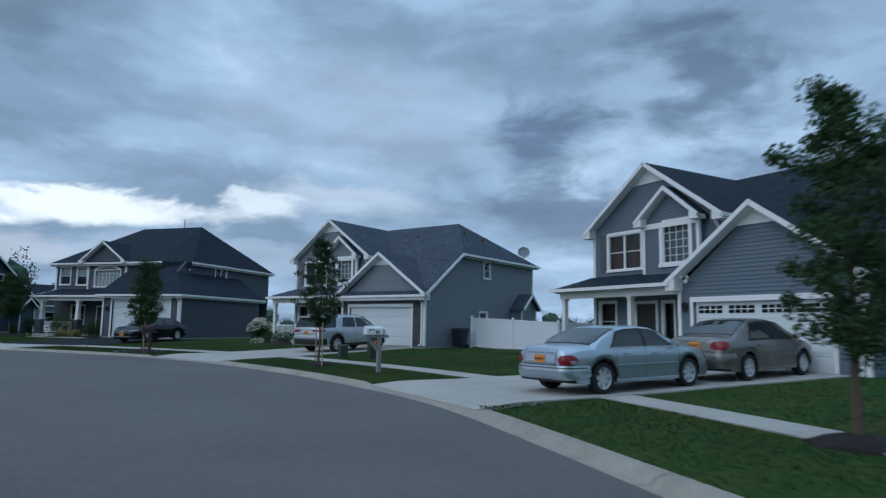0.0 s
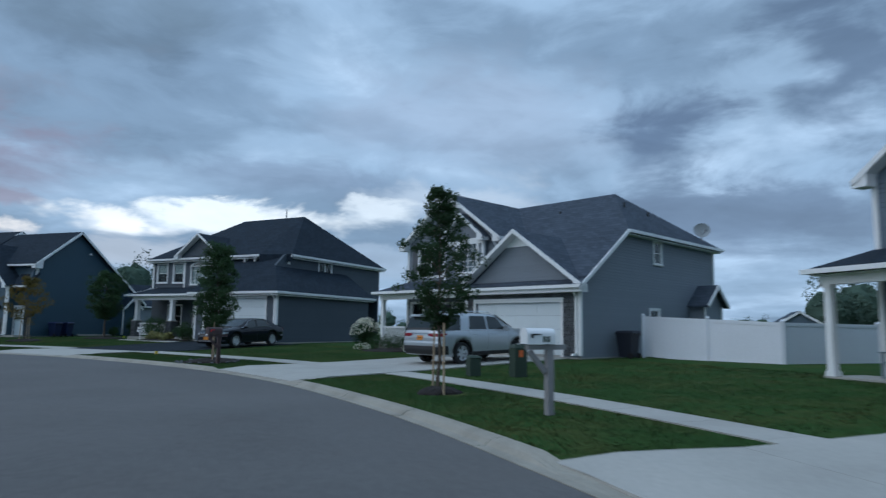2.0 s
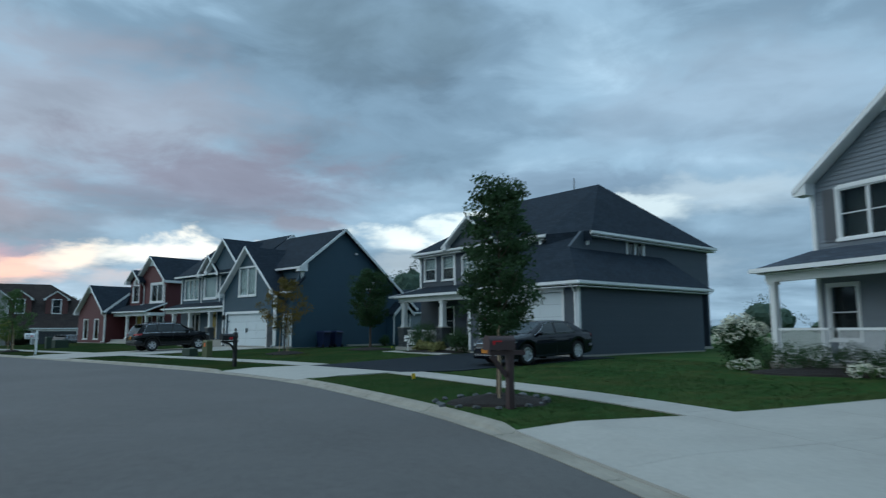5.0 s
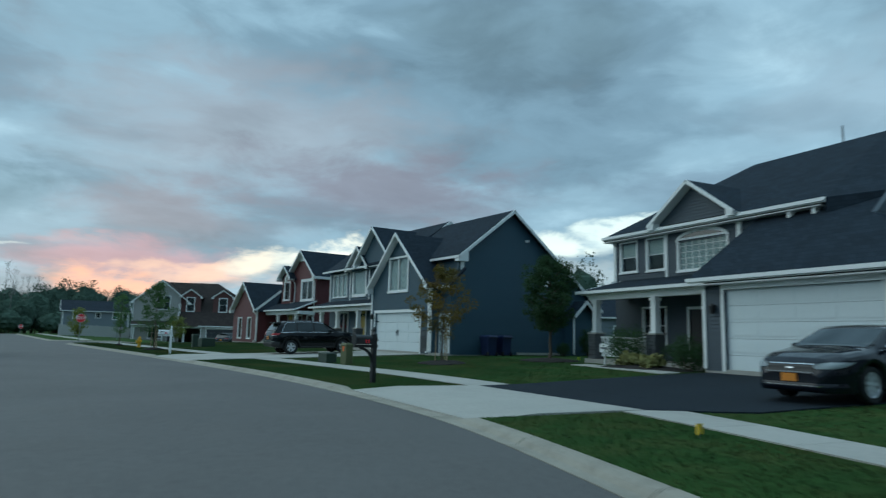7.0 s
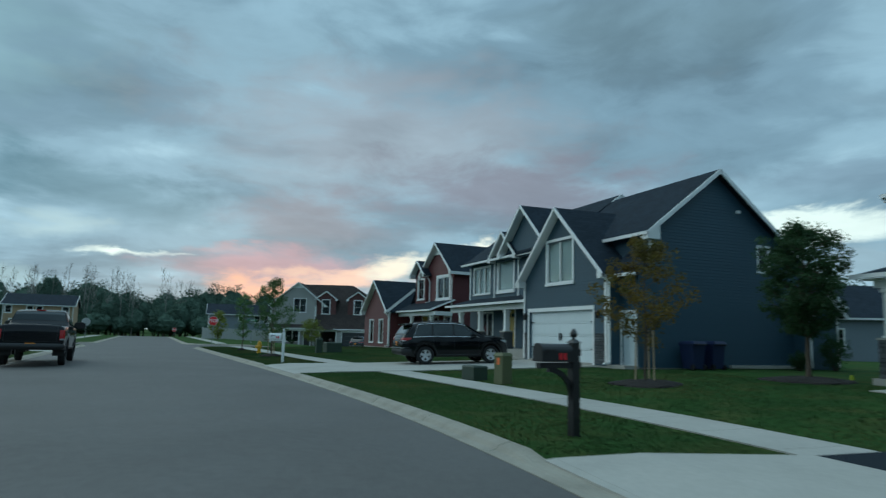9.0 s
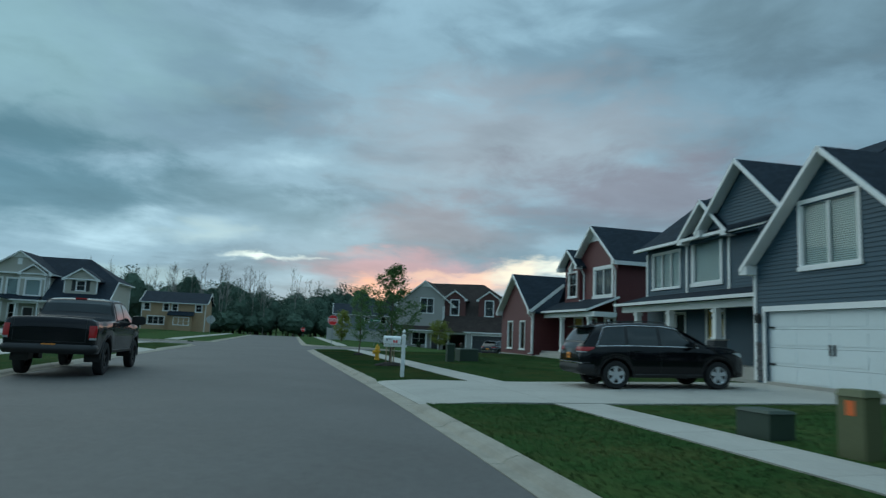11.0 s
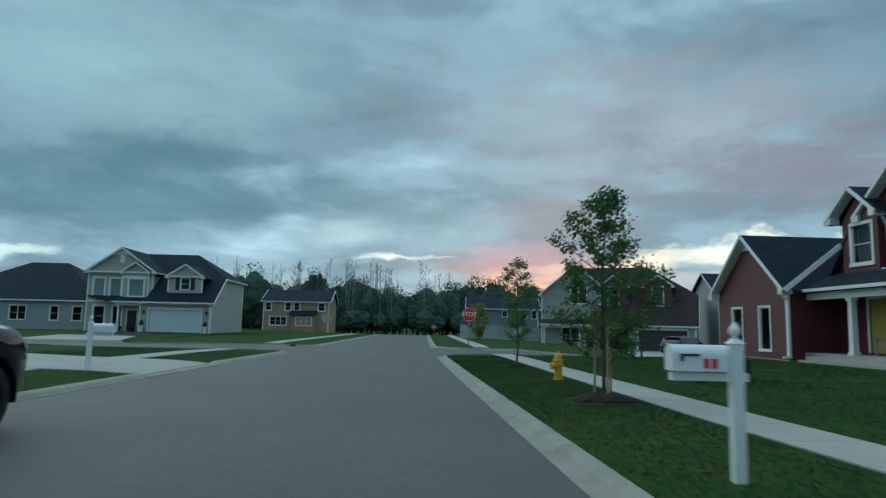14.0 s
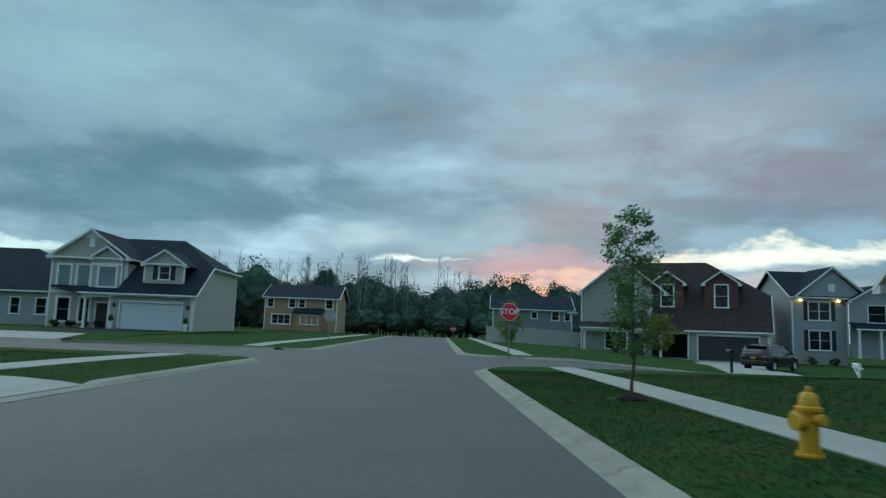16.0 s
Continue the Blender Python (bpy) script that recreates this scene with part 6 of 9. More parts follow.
    for i in range(2):
        bm = bmesh.new()
        box(bm, 0.6, 6.6, pv - 0.6 - 0.32 * i, pv - 0.25 - 0.32 * i, -0.5, 0.18 - 0.14 * i)
        part("step", bm, CONCRETE, h)
    return h


house_e_ob = house_e()


def plain_house(x, y, turn, z, label, mat, roof_mat, w, depth, eave, ridge, wins, name_group="", hip=False, gable=None, extra=None):
    """A box of a house with a ridge along its front, windows, and maybe a front gable."""
    h = house_at(x, y, turn, z, label)
    slab_base(h, 0, w, 0, depth, 0.06)
    F = front(0)
    wall(h, F, [(0, 0), (w, 0), (w, eave), (0, eave)], [q["a"] for q in wins], mat, "stuff", lap=0.18)
    for q in wins:
        window(h, F, *q["a"], **{k: q[k] for k in q if k != "a"})
    m = depth / 2
    for M in (right_side(0), left_side(w)):
        wall(h, M, [(0, 0), (depth, 0), (depth, eave), (m, ridge - 0.15 if not hip else eave + 0.02), (0, eave)], [], mat, "stuff", lap=0.18)
    wall(h, back(depth), [(0, 0), (w, 0), (w, eave), (0, eave)], [], mat, None)
    o = 0.4
    in_ = m if hip else -o
    roof(h, [[(-o, -o, eave), (w + o, -o, eave), (w - in_, m, ridge), (in_, m, ridge)], [(-o, depth + o, eave), (w + o, depth + o, eave), (w - in_, m, ridge), (in_, m, ridge)]] + ([[(-o, -o, eave), (-o, depth + o, eave), (m, m, ridge)], [(w + o, -o, eave), (w + o, depth + o, eave), (w - m, m, ridge)]] if hip else []), roof_mat)
    trims(h, [((-o, -o, eave), (w + o, -o, eave))])
    if not hip:
        trims(h, [((e, -o, eave), (e, m, ridge)) for e in (-o, w + o)] + [((e, m, ridge), (e, depth + o, eave)) for e in (-o, w + o)], name="rake_board")
    for u in (0, w):
        corner_board(h, u, 0, 0.06, eave)
    if gable:
        gu, gz, half = gable
        wall(h, front(-0.15), [(gu - half + 0.4, eave - 0.1), (gu + half - 0.4, eave - 0.1), (gu, gz - 0.25)], [], mat, "stuff", lap=0.18)
        gable_roof(h, roof_mat, gu, gz, -0.55, m, half, gz - eave)
        bm = bmesh.new()
        box(bm, gu - 0.3, gu + 0.3, 0.0, 0.06, eave + 0.6, eave + 1.3, front(-0.15))
        part("gable_vent", bm, TRIM, h)
    if extra:
        extra(h)
    return h


def g_extra(h):
    F = front(0)
    wall(h, front(-0.6), [(-4.6, 0), (0.0, 0), (0.0, 5.2), (-2.3, 6.6), (-4.6, 5.2)], [(-3.2, -1.6, 3.3, 4.9)], SIDING["G"], "stuff", lap=0.18)
    window(h, front(-0.6), -3.2, -1.6, 3.3, 4.9)
    wall(h, right_side(-4.6), [(-0.6, 0), (8, 0), (8, 5.2), (-0.6, 5.2)], [], SIDING["G"], None)
    gable_roof(h, ROOF, -2.3, 6.8, -1.0, 4.5, 2.7, 1.6)
    roof(h, [[(-4.8, -1.9, 2.7), (0.2, -1.9, 2.7), (0.2, -0.6, 3.3), (-4.8, -0.6, 3.3)]], ROOF, 0.1, "porch_roof")
    trims(h, [((-4.8, -1.9, 2.7), (0.2, -1.9, 2.7))])
    for u in (-0.1, -2.0, -4.5):
        porch_post(h, u, -1.75, 0.0, 2.6)
    for u in (4.35, 0.9):
        bm = bmesh.new()
        bmesh.ops.create_uvsphere(bm, u_segments=10, v_segments=8, radius=0.13, matrix=Matrix.Translation(L(u, -0.32, 5.25)))
        part("eave_lamp", bm, material("lamp_glow", (1.0, 0.7, 0.25), emit=((1.0, 0.62, 0.16), 9.0), bump=0), h, "lit warm yellow lamp under the eaves")


house_g = plain_house(38.6, 62.0, -86, 0.05, "light grey two-storey house with black shutters and lit eave lamps", SIDING["G"], ROOF, 5.0, 9.0, 5.55, 8.4,
                      [dict(a=(1.55, 3.5, 3.4, 5.1), lights=2, shutters=SHUTTER_BLACK), dict(a=(1.55, 3.5, 0.6, 2.4), lights=2, shutters=SHUTTER_BLACK)], gable=(1.4, 8.5, 3.6), extra=g_extra)


def i_extra(h):
    roof(h, [[(1.6, -1.3, 2.55), (5.6, -1.3, 2.55), (5.6, 0, 3.2), (1.6, 0, 3.2)]], ROOF, 0.12, "entry_roof")
    bm = bmesh.new()
    box(bm, -5.3, -1.9, -1.0, 0.0, 0.0, 2.5)
    part("entry_wall", bm, SIDING["I"], h)
    window(h, front(-1.0), 2.3, 4.6, 1.0, 2.2, lights=3)


house_i = plain_house(-13.6, 88.0, -90, 0.25, "unfinished two-storey house in bare tan sheathing board", SIDING["I"], ROOF, 9.6, 8.0, 4.5, 6.4,
                      [dict(a=(8.5, 9.3, 3.2, 4.3), trim=0.14), dict(a=(5.6, 6.4, 3.2, 4.3), trim=0.14), dict(a=(4.3, 5.1, 3.2, 4.3), trim=0.14), dict(a=(0.6, 1.5, 3.2, 4.3), trim=0.14), dict(a=(6.2, 8.6, 1.0, 2.2), lights=3, trim=0.14)], hip=False, extra=i_extra)
house_j = plain_house(-32.3, 57.0, -91, 0.45, "low grey house under a broad dark hip roof", SIDING["G"], ROOF, 17.0, 13.0, 2.9, 7.2, [dict(a=(1.5, 2.4, 0.9, 2.3)), dict(a=(3.8, 4.6, 0.9, 2.3)), dict(a=(7.0, 8.6, 0.9, 2.3), lights=2)], hip=True)
house_k = plain_house(17.0, 84.0, -86, 0.0, "blue-grey house half hidden behind a pale fence", SIDING["J"], ROOF, 10.0, 8.0, 4.2, 6.1, [dict(a=(7.6, 8.5, 2.9, 4.0)), dict(a=(4.4, 5.1, 3.1, 3.9)), dict(a=(1.6, 2.5, 2.9, 4.0)), dict(a=(0.2, 0.9, 2.9, 4.0))])
house_m = plain_house(50.0, -6.0, -60, 0.3, "grey-blue house with a dark roof, seen between its neighbours", SIDING["J"], ROOF, 12.0, 9.0, 3.1, 5.8, [dict(a=(2.5, 3.6, 1.0, 2.3)), dict(a=(7.5, 8.6, 1.0, 2.3))])


# ---- vehicles ----
# A car lies along x, its nose towards +x, its left towards +y.
def curve(keys):
    xs, ys = zip(*keys)
    return lambda x: float(np.interp(x, xs, ys))


def paint(name, base, metal=0.5, rough=0.3, coat=0.5, spec=0.5):
    return material(name, base, rough=rough, metal=metal, vary=0.04, scale=2, bump=0, coat=coat, spec=spec)


class Shell:
    """The outer skin of a car: sections along its length."""

    def __init__(self, s):
        self.s, self.len = s, s["L"]
        self.top, self.belt, self.plan, self.low = (curve(s[k]) for k in ("top", "belt", "half", "low"))
        self.axles = s["axles"]
        self.r = s["r"]
        self.arch = s["r"] + s.get("gap", 0.055)

    def half(self, x):
        """Half the width, a little fuller over the wheels."""
        swell = max(math.exp(-((x - a) / (self.r * 1.25)) ** 4) for a in self.axles)
        return self.plan(x) + self.s.get("flare", 0.012) * swell

    def floor(self, x):
        z = self.low(x)
        for a in self.axles:
            q = self.arch**2 - (x - a) ** 2
            if q > 0:
                z = max(z, self.r + math.sqrt(q))
        return min(z, self.belt(x) - 0.06)

    def roof_half(self, x):
        w, rise_ = self.half(x), self.top(x) - self.belt(x)
        return max(w * 0.25, w * 0.955 - min(rise_, 0.75) * self.s.get("lean", 0.36) - (0.05 if rise_ < 0.15 else 0.0))

    def section(self, x):
        w, zb, zt, zf = self.half(x), self.belt(x), self.top(x), self.floor(x)
        zm = max(zf + 0.02, self.low(x) + (zb - self.low(x)) * 0.52)
        wt = self.roof_half(x)
        z1 = min(zf + 0.10, zm)
        pts = [(0, zf), (w * 0.80, zf), (w * 0.965, zf + 0.01), (w * 0.985, z1), (w, zm), (w * 1.002, zm + (zb - zm) * 0.45), (w * 0.985, zb - (zb - zm) * 0.16), (w * 0.955, zb)]
        for q in (0.35, 0.7):
            pts.append((w * 0.955 + (wt - w * 0.955) * q + 0.012 * math.sin(q * math.pi), zb + (zt - 0.05 - zb) * q))
        pts += [(wt, zt - min(0.05, (zt - zb) * 0.5)), (wt * 0.93, zt - min(0.02, (zt - zb) * 0.3)), (wt * 0.55, zt), (0, zt + 0.006)]
        return pts

    def skin(self, x, z):
        """Half the width at a height."""
        p = self.section(x)[2:11]
        return float(np.interp(z, [q[1] for q in p], [q[0] for q in p]))

    def end(self, z, rear):
        """How far in from the tail or the nose the skin lies at a height."""
        for d in np.linspace(0.0, 1.3, 131):
            x = d if rear else self.len - d
            if self.top(x) >= z and self.low(x) <= z + 0.02:
                return float(d)
        return 1.3

    def outline(self, z, rear):
        """The skin at a height as seen from above, from the middle of the tail or the nose round to the side."""
        d0 = self.end(z, rear)
        at = lambda d: d if rear else self.len - d
        w0 = self.skin(at(d0), z)
        pts = [(d0, w0 * f) for f in np.linspace(0, 1, 8)] + [(d, self.skin(at(d), z)) for d in np.linspace(d0 + 0.02, d0 + 1.5, 60)]
        p = np.array(pts)
        return p, np.r_[0, np.cumsum(np.hypot(*np.diff(p, axis=0).T))]

    def wrapped(self, rear, rows, k=12, out=0.008, bulge=0.0):
        """A fitting that lies on the tail or the nose: rows of (height, from, to), both along the skin from the middle."""
        zs = np.array([r[0] for r in rows])
        n = max(4, len(rows) * 2 - 1)
        grid = []
        for j in range(n):
            f = j / (n - 1)
            z = float(zs[0] + (zs[-1] - zs[0]) * f)
            a, b = float(np.interp(z, zs, [r[1] for r in rows])), float(np.interp(z, zs, [r[2] for r in rows]))
            p, run = self.outline(z, rear)
            row = []
            for i in range(k + 1):
                t = a + (b - a) * i / k
                sg = 1 if t >= 0 else -1
                q = np.array([np.interp(abs(t), run, p[:, 0]), np.interp(abs(t), run, p[:, 1])])
                q2 = np.array([np.interp(abs(t) + 0.02, run, p[:, 0]), np.interp(abs(t) + 0.02, run, p[:, 1])])
                d = (q2 - q) / (np.hypot(*(q2 - q)) + 1e-9)
                o = out + bulge * math.sin(math.pi * f)
                q = q + np.array([-d[1], d[0]]) * o
                x = q[0] if rear else self.len - q[0]
                row.append((float(x - self.len / 2), float(q[1] * sg), z))
            grid.append(row)
        return grid

    def side(self, x, q, out=0.0):
        """A place on the glass line of the left side: q from the belt to the roof."""
        w, zb, zt = self.half(x), self.belt(x), self.top(x)
        wt = self.roof_half(x)
        y = w * 0.955 + (wt - w * 0.955) * q + 0.012 * math.sin(q * math.pi)
        return (x - self.len / 2, y + out, zb + (zt - 0.05 - zb) * q)

    def mesh(self):
        xs = [np.linspace(0, self.len, 60), np.linspace(0, 0.35, 14), np.linspace(self.len - 0.35, self.len, 14)]
        xs += [a + self.arch * np.sin(np.linspace(-math.pi / 2, math.pi / 2, 25)) for a in self.axles]
        xs += [[a - self.arch - 0.004, a + self.arch + 0.004] for a in self.axles]
        xs = sorted(set(np.round(np.concatenate(xs), 3)))
        bm = bmesh.new()
        rings = []
        for x in xs:
            p = self.section(min(max(x, 0.0), self.len))
            full = [(y, z) for y, z in p] + [(-y, z) for y, z in p[-2:0:-1]]
            rings.append([bm.verts.new((x - self.len / 2, y, z)) for y, z in full])
        k = len(rings[0])
        for a, b in zip(rings, rings[1:]):
            for i in range(k):
                bm.faces.new((a[i], a[(i + 1) % k], b[(i + 1) % k], b[i]))
        bm.faces.new(rings[0])
        bm.faces.new(rings[-1][::-1])
        # hard edges: round the ends, along the sills and along the shoulder
        hard = {(j, i) for i in (2, 7, k - 2, k - 7) for j in range(len(rings) - 1)}
        for j, i in hard:
            e = bm.edges.get((rings[j][i], rings[j + 1][i]))
            if e:
                e.smooth = False
        for ring in (rings[0], rings[-1]):
            for i in range(k):
                e = bm.edges.get((ring[i], ring[(i + 1) % k]))
                if e:
                    e.smooth = False
        return bm


def patch(rows):
    bm = bmesh.new()
    vs = [[bm.verts.new(p) for p in r] for r in rows]
    for a, b in zip(vs, vs[1:]):
        for i in range(len(a) - 1):
            bm.faces.new((a[i], a[i + 1], b[i + 1], b[i]))
    return bm


def sweep(bm, pts, r, k=6):
    """One bent rod through the points."""
    pts = [Vector(p) for p in pts]
    rings = []
    for i, p in enumerate(pts):
        d = (pts[min(i + 1, len(pts) - 1)] - pts[max(i - 1, 0)]).normalized()
        a = d.cross(Vector((0, 0, 1)))
        a = a.normalized() if a.length > 1e-3 else Vector((0, 1, 0))
        b = d.cross(a)
        rings.append([bm.verts.new(p + (a * math.cos(2 * math.pi * j / k) + b * math.sin(2 * math.pi * j / k)) * r) for j in range(k)])
    for a, b in zip(rings, rings[1:]):
        for j in range(k):
            bm.faces.new((a[j], a[(j + 1) % k], b[(j + 1) % k], b[j]))
    bm.faces.new(rings[0][::-1]), bm.faces.new(rings[-1])


def wheel(parent, x, y, r, spokes, rim_mat, width=0.22, share=0.70, slim=1.0):
    """Tyre, spoked rim with a bright lip, hub cap and the disc behind."""
    sgn = 1 if y > 0 else -1
    k = 32
    ring_at = lambda rad, w: [(x + rad * math.cos(2 * math.pi * i / k), y + w, r + rad * math.sin(2 * math.pi * i / k)) for i in range(k)]

    def turned(prof):
        bm = bmesh.new()
        rings = [[bm.verts.new(p) for p in ring_at(rad, w)] for rad, w in prof]
        for a, b in zip(rings, rings[1:] + rings[:1]):
            for i in range(k):
                bm.faces.new((a[i], a[(i + 1) % k], b[(i + 1) % k], b[i]))
        return bm

    w = part("wheel", turned([(r * share, -width / 2), (r * 0.90, -width / 2), (r * 0.97, -width * 0.44), (r, -width * 0.33), (r, width * 0.33), (r * 0.97, width * 0.44), (r * 0.90, width / 2), (r * share, width * 0.46)]), TYRE, parent)
    q = r * share
    out = y + sgn * width * 0.42
    face = sgn * width * 0.42
    bm = turned([(q * 1.01, face * 0.2), (q * 1.01, face), (q * 0.95, face * 1.06), (q * 0.90, face * 0.95), (q * 0.88, face * 0.2)])
    c = Vector((x, 0, r))
    for i in range(spokes):
        t = 2 * math.pi * i / spokes + 0.3
        d, s = Vector((math.cos(t), 0, math.sin(t))), Vector((-math.sin(t), 0, math.cos(t)))
        a, b = 0.030 * slim, 0.040 * slim
        n0, n1 = Vector((0, out - sgn * 0.025, 0)), Vector((0, out - sgn * 0.012, 0))
        e0, e1 = Vector((0, -sgn * 0.035, 0)), Vector((0, -sgn * 0.03, 0))
        hull(bm, [c + s * a + n0, c - s * a + n0, c - s * a * 0.8 + n0 + e0, c + s * a * 0.8 + n0 + e0],
             [c + d * q * 0.92 + s * b + n1, c + d * q * 0.92 - s * b + n1, c + d * q * 0.92 - s * b + n1 + e1, c + d * q * 0.92 + s * b + n1 + e1])
    tube(bm, (x, out - sgn * 0.06, r), (x, out - sgn * 0.01, r), r * 0.19, r * 0.15, 14)
    part("rim", bm, rim_mat, w)
    bm = bmesh.new()
    tube(bm, (x, y - sgn * 0.03, r), (x, y + sgn * 0.015, r), q * 0.90, q * 0.90, 24)
    part("brake_disc", bm, BLACK_METAL, w)
    return w


def make_car(name, label, m, s, colour, category="car", rim_mat=None, tail=TAIL_RED):
    sh = Shell(s)
    top = empty(name, m, label, category)
    body = part("body", sh.mesh(), colour, top, smooth=True)
    hl = sh.len / 2
    flip = lambda p, sg: (p[0], sg * p[1], p[2])
    dark = BLACK_PLASTIC
    # lining of the wheel arches, and the lip round each
    for a in s["axles"]:
        for sg in (1, -1):
            ts = np.linspace(-0.15, math.pi + 0.15, 21)
            rr = sh.arch - 0.006
            rows = [[(a - hl + rr * math.cos(t), sg * (sh.half(a) - dep), sh.r + rr * math.sin(t)) for t in ts] for dep in (0.02, 0.14, 0.30, 0.42)]
            rows.append([(a - hl + 0.4 * rr * math.cos(t), sg * (sh.half(a) - 0.42), sh.r + 0.4 * rr * math.sin(t)) for t in ts])
            part("arch_lining", patch(rows), dark, body)
            if s.get("arch_lip"):
                rows = [[(a - hl + q * math.cos(t), sg * (sh.skin(a + q * math.cos(t), sh.r + q * math.sin(t)) + o), sh.r + q * math.sin(t)) for t in np.linspace(0.02, math.pi - 0.02, 21)] for q, o in ((sh.arch - 0.01, 0.002), (sh.arch + 0.01, 0.022), (sh.arch + s["arch_lip"], 0.016), (sh.arch + s["arch_lip"] + 0.006, 0.0))]
                part("arch_lip", patch(rows), s.get("lip_mat", dark), body)
    # sill between the wheels
    for sg in (1, -1):
        a, b = s["axles"][0] + sh.arch + 0.01, s["axles"][1] - sh.arch - 0.01
        h = s.get("cladding") or 0.07
        rows = [[(x - hl, sg * (sh.skin(x, sh.low(x) + h * f) + o), sh.low(x) + h * f) for x in np.linspace(a, b, 16)] for f, o in ((0.0, -0.02), (0.1, 0.012), (0.85, 0.016), (1.0, 0.0))]
        part("sill", patch(rows), dark if s.get("cladding") else colour, body)
    # side glass, set in a dark frame
    for sg in (1, -1):
        g = s["glass"]
        frame_rows = []
        for j in range(7):
            q = 0.03 + 0.95 * j / 6
            f = j / 6
            a = g[0][0] + (g[0][2] - g[0][0]) * f - 0.05
            b = g[-1][1] + (g[-1][3] - g[-1][1]) * f + 0.05
            frame_rows.append([flip(sh.side(a + (b - a) * i / 24, q, 0.004), sg) for i in range(25)])
        if s.get("open_pillars"):
            x0b, x1b, x0t, x1t = g[0]
            frame_rows = [[flip(sh.side(x0b - 0.09 + (x0t - x0b) * f + (x1b - x0b + 0.12 + (x1t - x1b - x0t + x0b) * f) * i / 12, 0.03 + 0.95 * f, 0.004), sg) for i in range(13)] for f in np.linspace(0, 1, 7)]
        part("window_surround", patch(frame_rows), dark, body)
        for x0b, x1b, x0t, x1t in g:
            rows = []
            for j in range(6):
                q = 0.09 + 0.80 * j / 5
                f = j / 5
                a, b = x0b + (x0t - x0b) * f, x1b + (x1t - x1b) * f
                rows.append([flip(sh.side(a + (b - a) * i / 8, q, 0.010), sg) for i in range(9)])
            part("side_window", patch(rows), CAR_GLASS, body, smooth=True)
        # bright line round the glass
        lines = [[(g[0][0] - 0.05 + (g[-1][1] - g[0][0] + 0.10) * i / 20, 0.035) for i in range(21)]]
        if s.get("bright_frame"):
            lines.append([(g[0][2] - 0.04 + (g[-1][3] - g[0][2] + 0.08) * i / 20, 0.95) for i in range(21)])
            lines.append([(g[0][0] - 0.05 + (g[0][2] - g[0][0] + 0.01) * f, 0.035 + 0.915 * f) for f in np.linspace(0, 1, 8)])
            lines.append([(g[-1][1] + 0.05 + (g[-1][3] - g[-1][1] - 0.01) * f, 0.035 + 0.915 * f) for f in np.linspace(0, 1, 8)])
        for ln in lines:
            bm = bmesh.new()
            sweep(bm, [flip(sh.side(x, q, 0.012), sg) for x, q in ln], 0.010, 5)
            part("window_trim", bm, s.get("belt_mat", CHROME), body)
    # windscreen and rear window, each with its dark band
    for nm, (xa, xb) in (("windscreen", s["screen"]), ("rear_window", s["rear_glass"])):
        for grow, lift, mat in ((0.0, 0.012, CAR_GLASS), (0.035, 0.007, dark)):
            rows = []
            lo, hi = min(xa, xb) - grow, max(xa, xb) + grow
            for i in range(13):
                x = lo + (hi - lo) * i / 12
                wt = sh.roof_half(x) * (s.get("glass_wide", 0.90) + grow * 1.2)
                rows.append([(x - hl, wt * t, sh.top(x) + lift - 0.022 * abs(t) ** 4) for t in np.linspace(-1, 1, 11)])
            part(nm if grow == 0 else "glass_seal", patch(rows), mat, body, smooth=True)
    # door shut lines that follow the skin, and handles
    for sg in (1, -1):
        for xd in s["doors"]:
            zs = np.linspace(max(sh.floor(xd), sh.low(xd) + 0.09), sh.belt(xd), 10)
            part("shut_line", patch([[(xd - hl + dx, sg * (sh.skin(xd, z) + 0.0025), float(z)) for z in zs] for dx in (-0.0045, 0.0045)]), dark, body)
        for xh in s["handles"]:
            bm = bmesh.new()
            z = sh.belt(xh) - 0.12
            w = sh.skin(xh, z)
            hull(bm, [(xh - hl - 0.10, sg * (w - 0.01), z - 0.015), (xh - hl + 0.10, sg * (w - 0.01), z - 0.015), (xh - hl + 0.10, sg * (w - 0.01), z + 0.015), (xh - hl - 0.10, sg * (w - 0.01), z + 0.015)],
                 [(xh - hl - 0.08, sg * (w + 0.032), z - 0.011), (xh - hl + 0.08, sg * (w + 0.032), z - 0.011), (xh - hl + 0.08, sg * (w + 0.032), z + 0.011), (xh - hl - 0.08, sg * (w + 0.032), z + 0.011)])
            part("door_handle", bm, s.get("handle_mat", colour), body)
        # mirror: a housing with a flat glass, on an arm
        p = sh.side(s["mirror"], 0.10)
        k = s.get("mirror_size", 1.0)
        cy, cz, cx = sg * (p[1] + 0.14 * k), p[2] + 0.045 * k, p[0]
        bm = bmesh.new()
        ring = [(math.copysign(abs(math.cos(t)) ** 0.6, math.cos(t)) * 0.125 * k, math.copysign(abs(math.sin(t)) ** 0.6, math.sin(t)) * 0.085 * k) for t in np.linspace(0, 2 * math.pi, 17)[:-1]]
        rings = [[bm.verts.new((cx + dx * k, cy + a * f, cz + b * f)) for a, b in ring] for dx, f in ((-0.05, 0.92), (-0.035, 1.0), (0.03, 0.92), (0.075, 0.6), (0.09, 0.25))]
        for a, b in zip(rings, rings[1:]):
            for i in range(16):
                bm.faces.new((a[i], a[(i + 1) % 16], b[(i + 1) % 16], b[i]))
        bm.faces.new(rings[0]), bm.faces.new(rings[-1])
        beam(bm, (cx + 0.01, sg * (p[1] - 0.03), p[2] + 0.0), (cx + 0.01, cy, cz - 0.05 * k), 0.05, 0.03)
        part("door_mirror", bm, s.get("mirror_mat", colour), body)
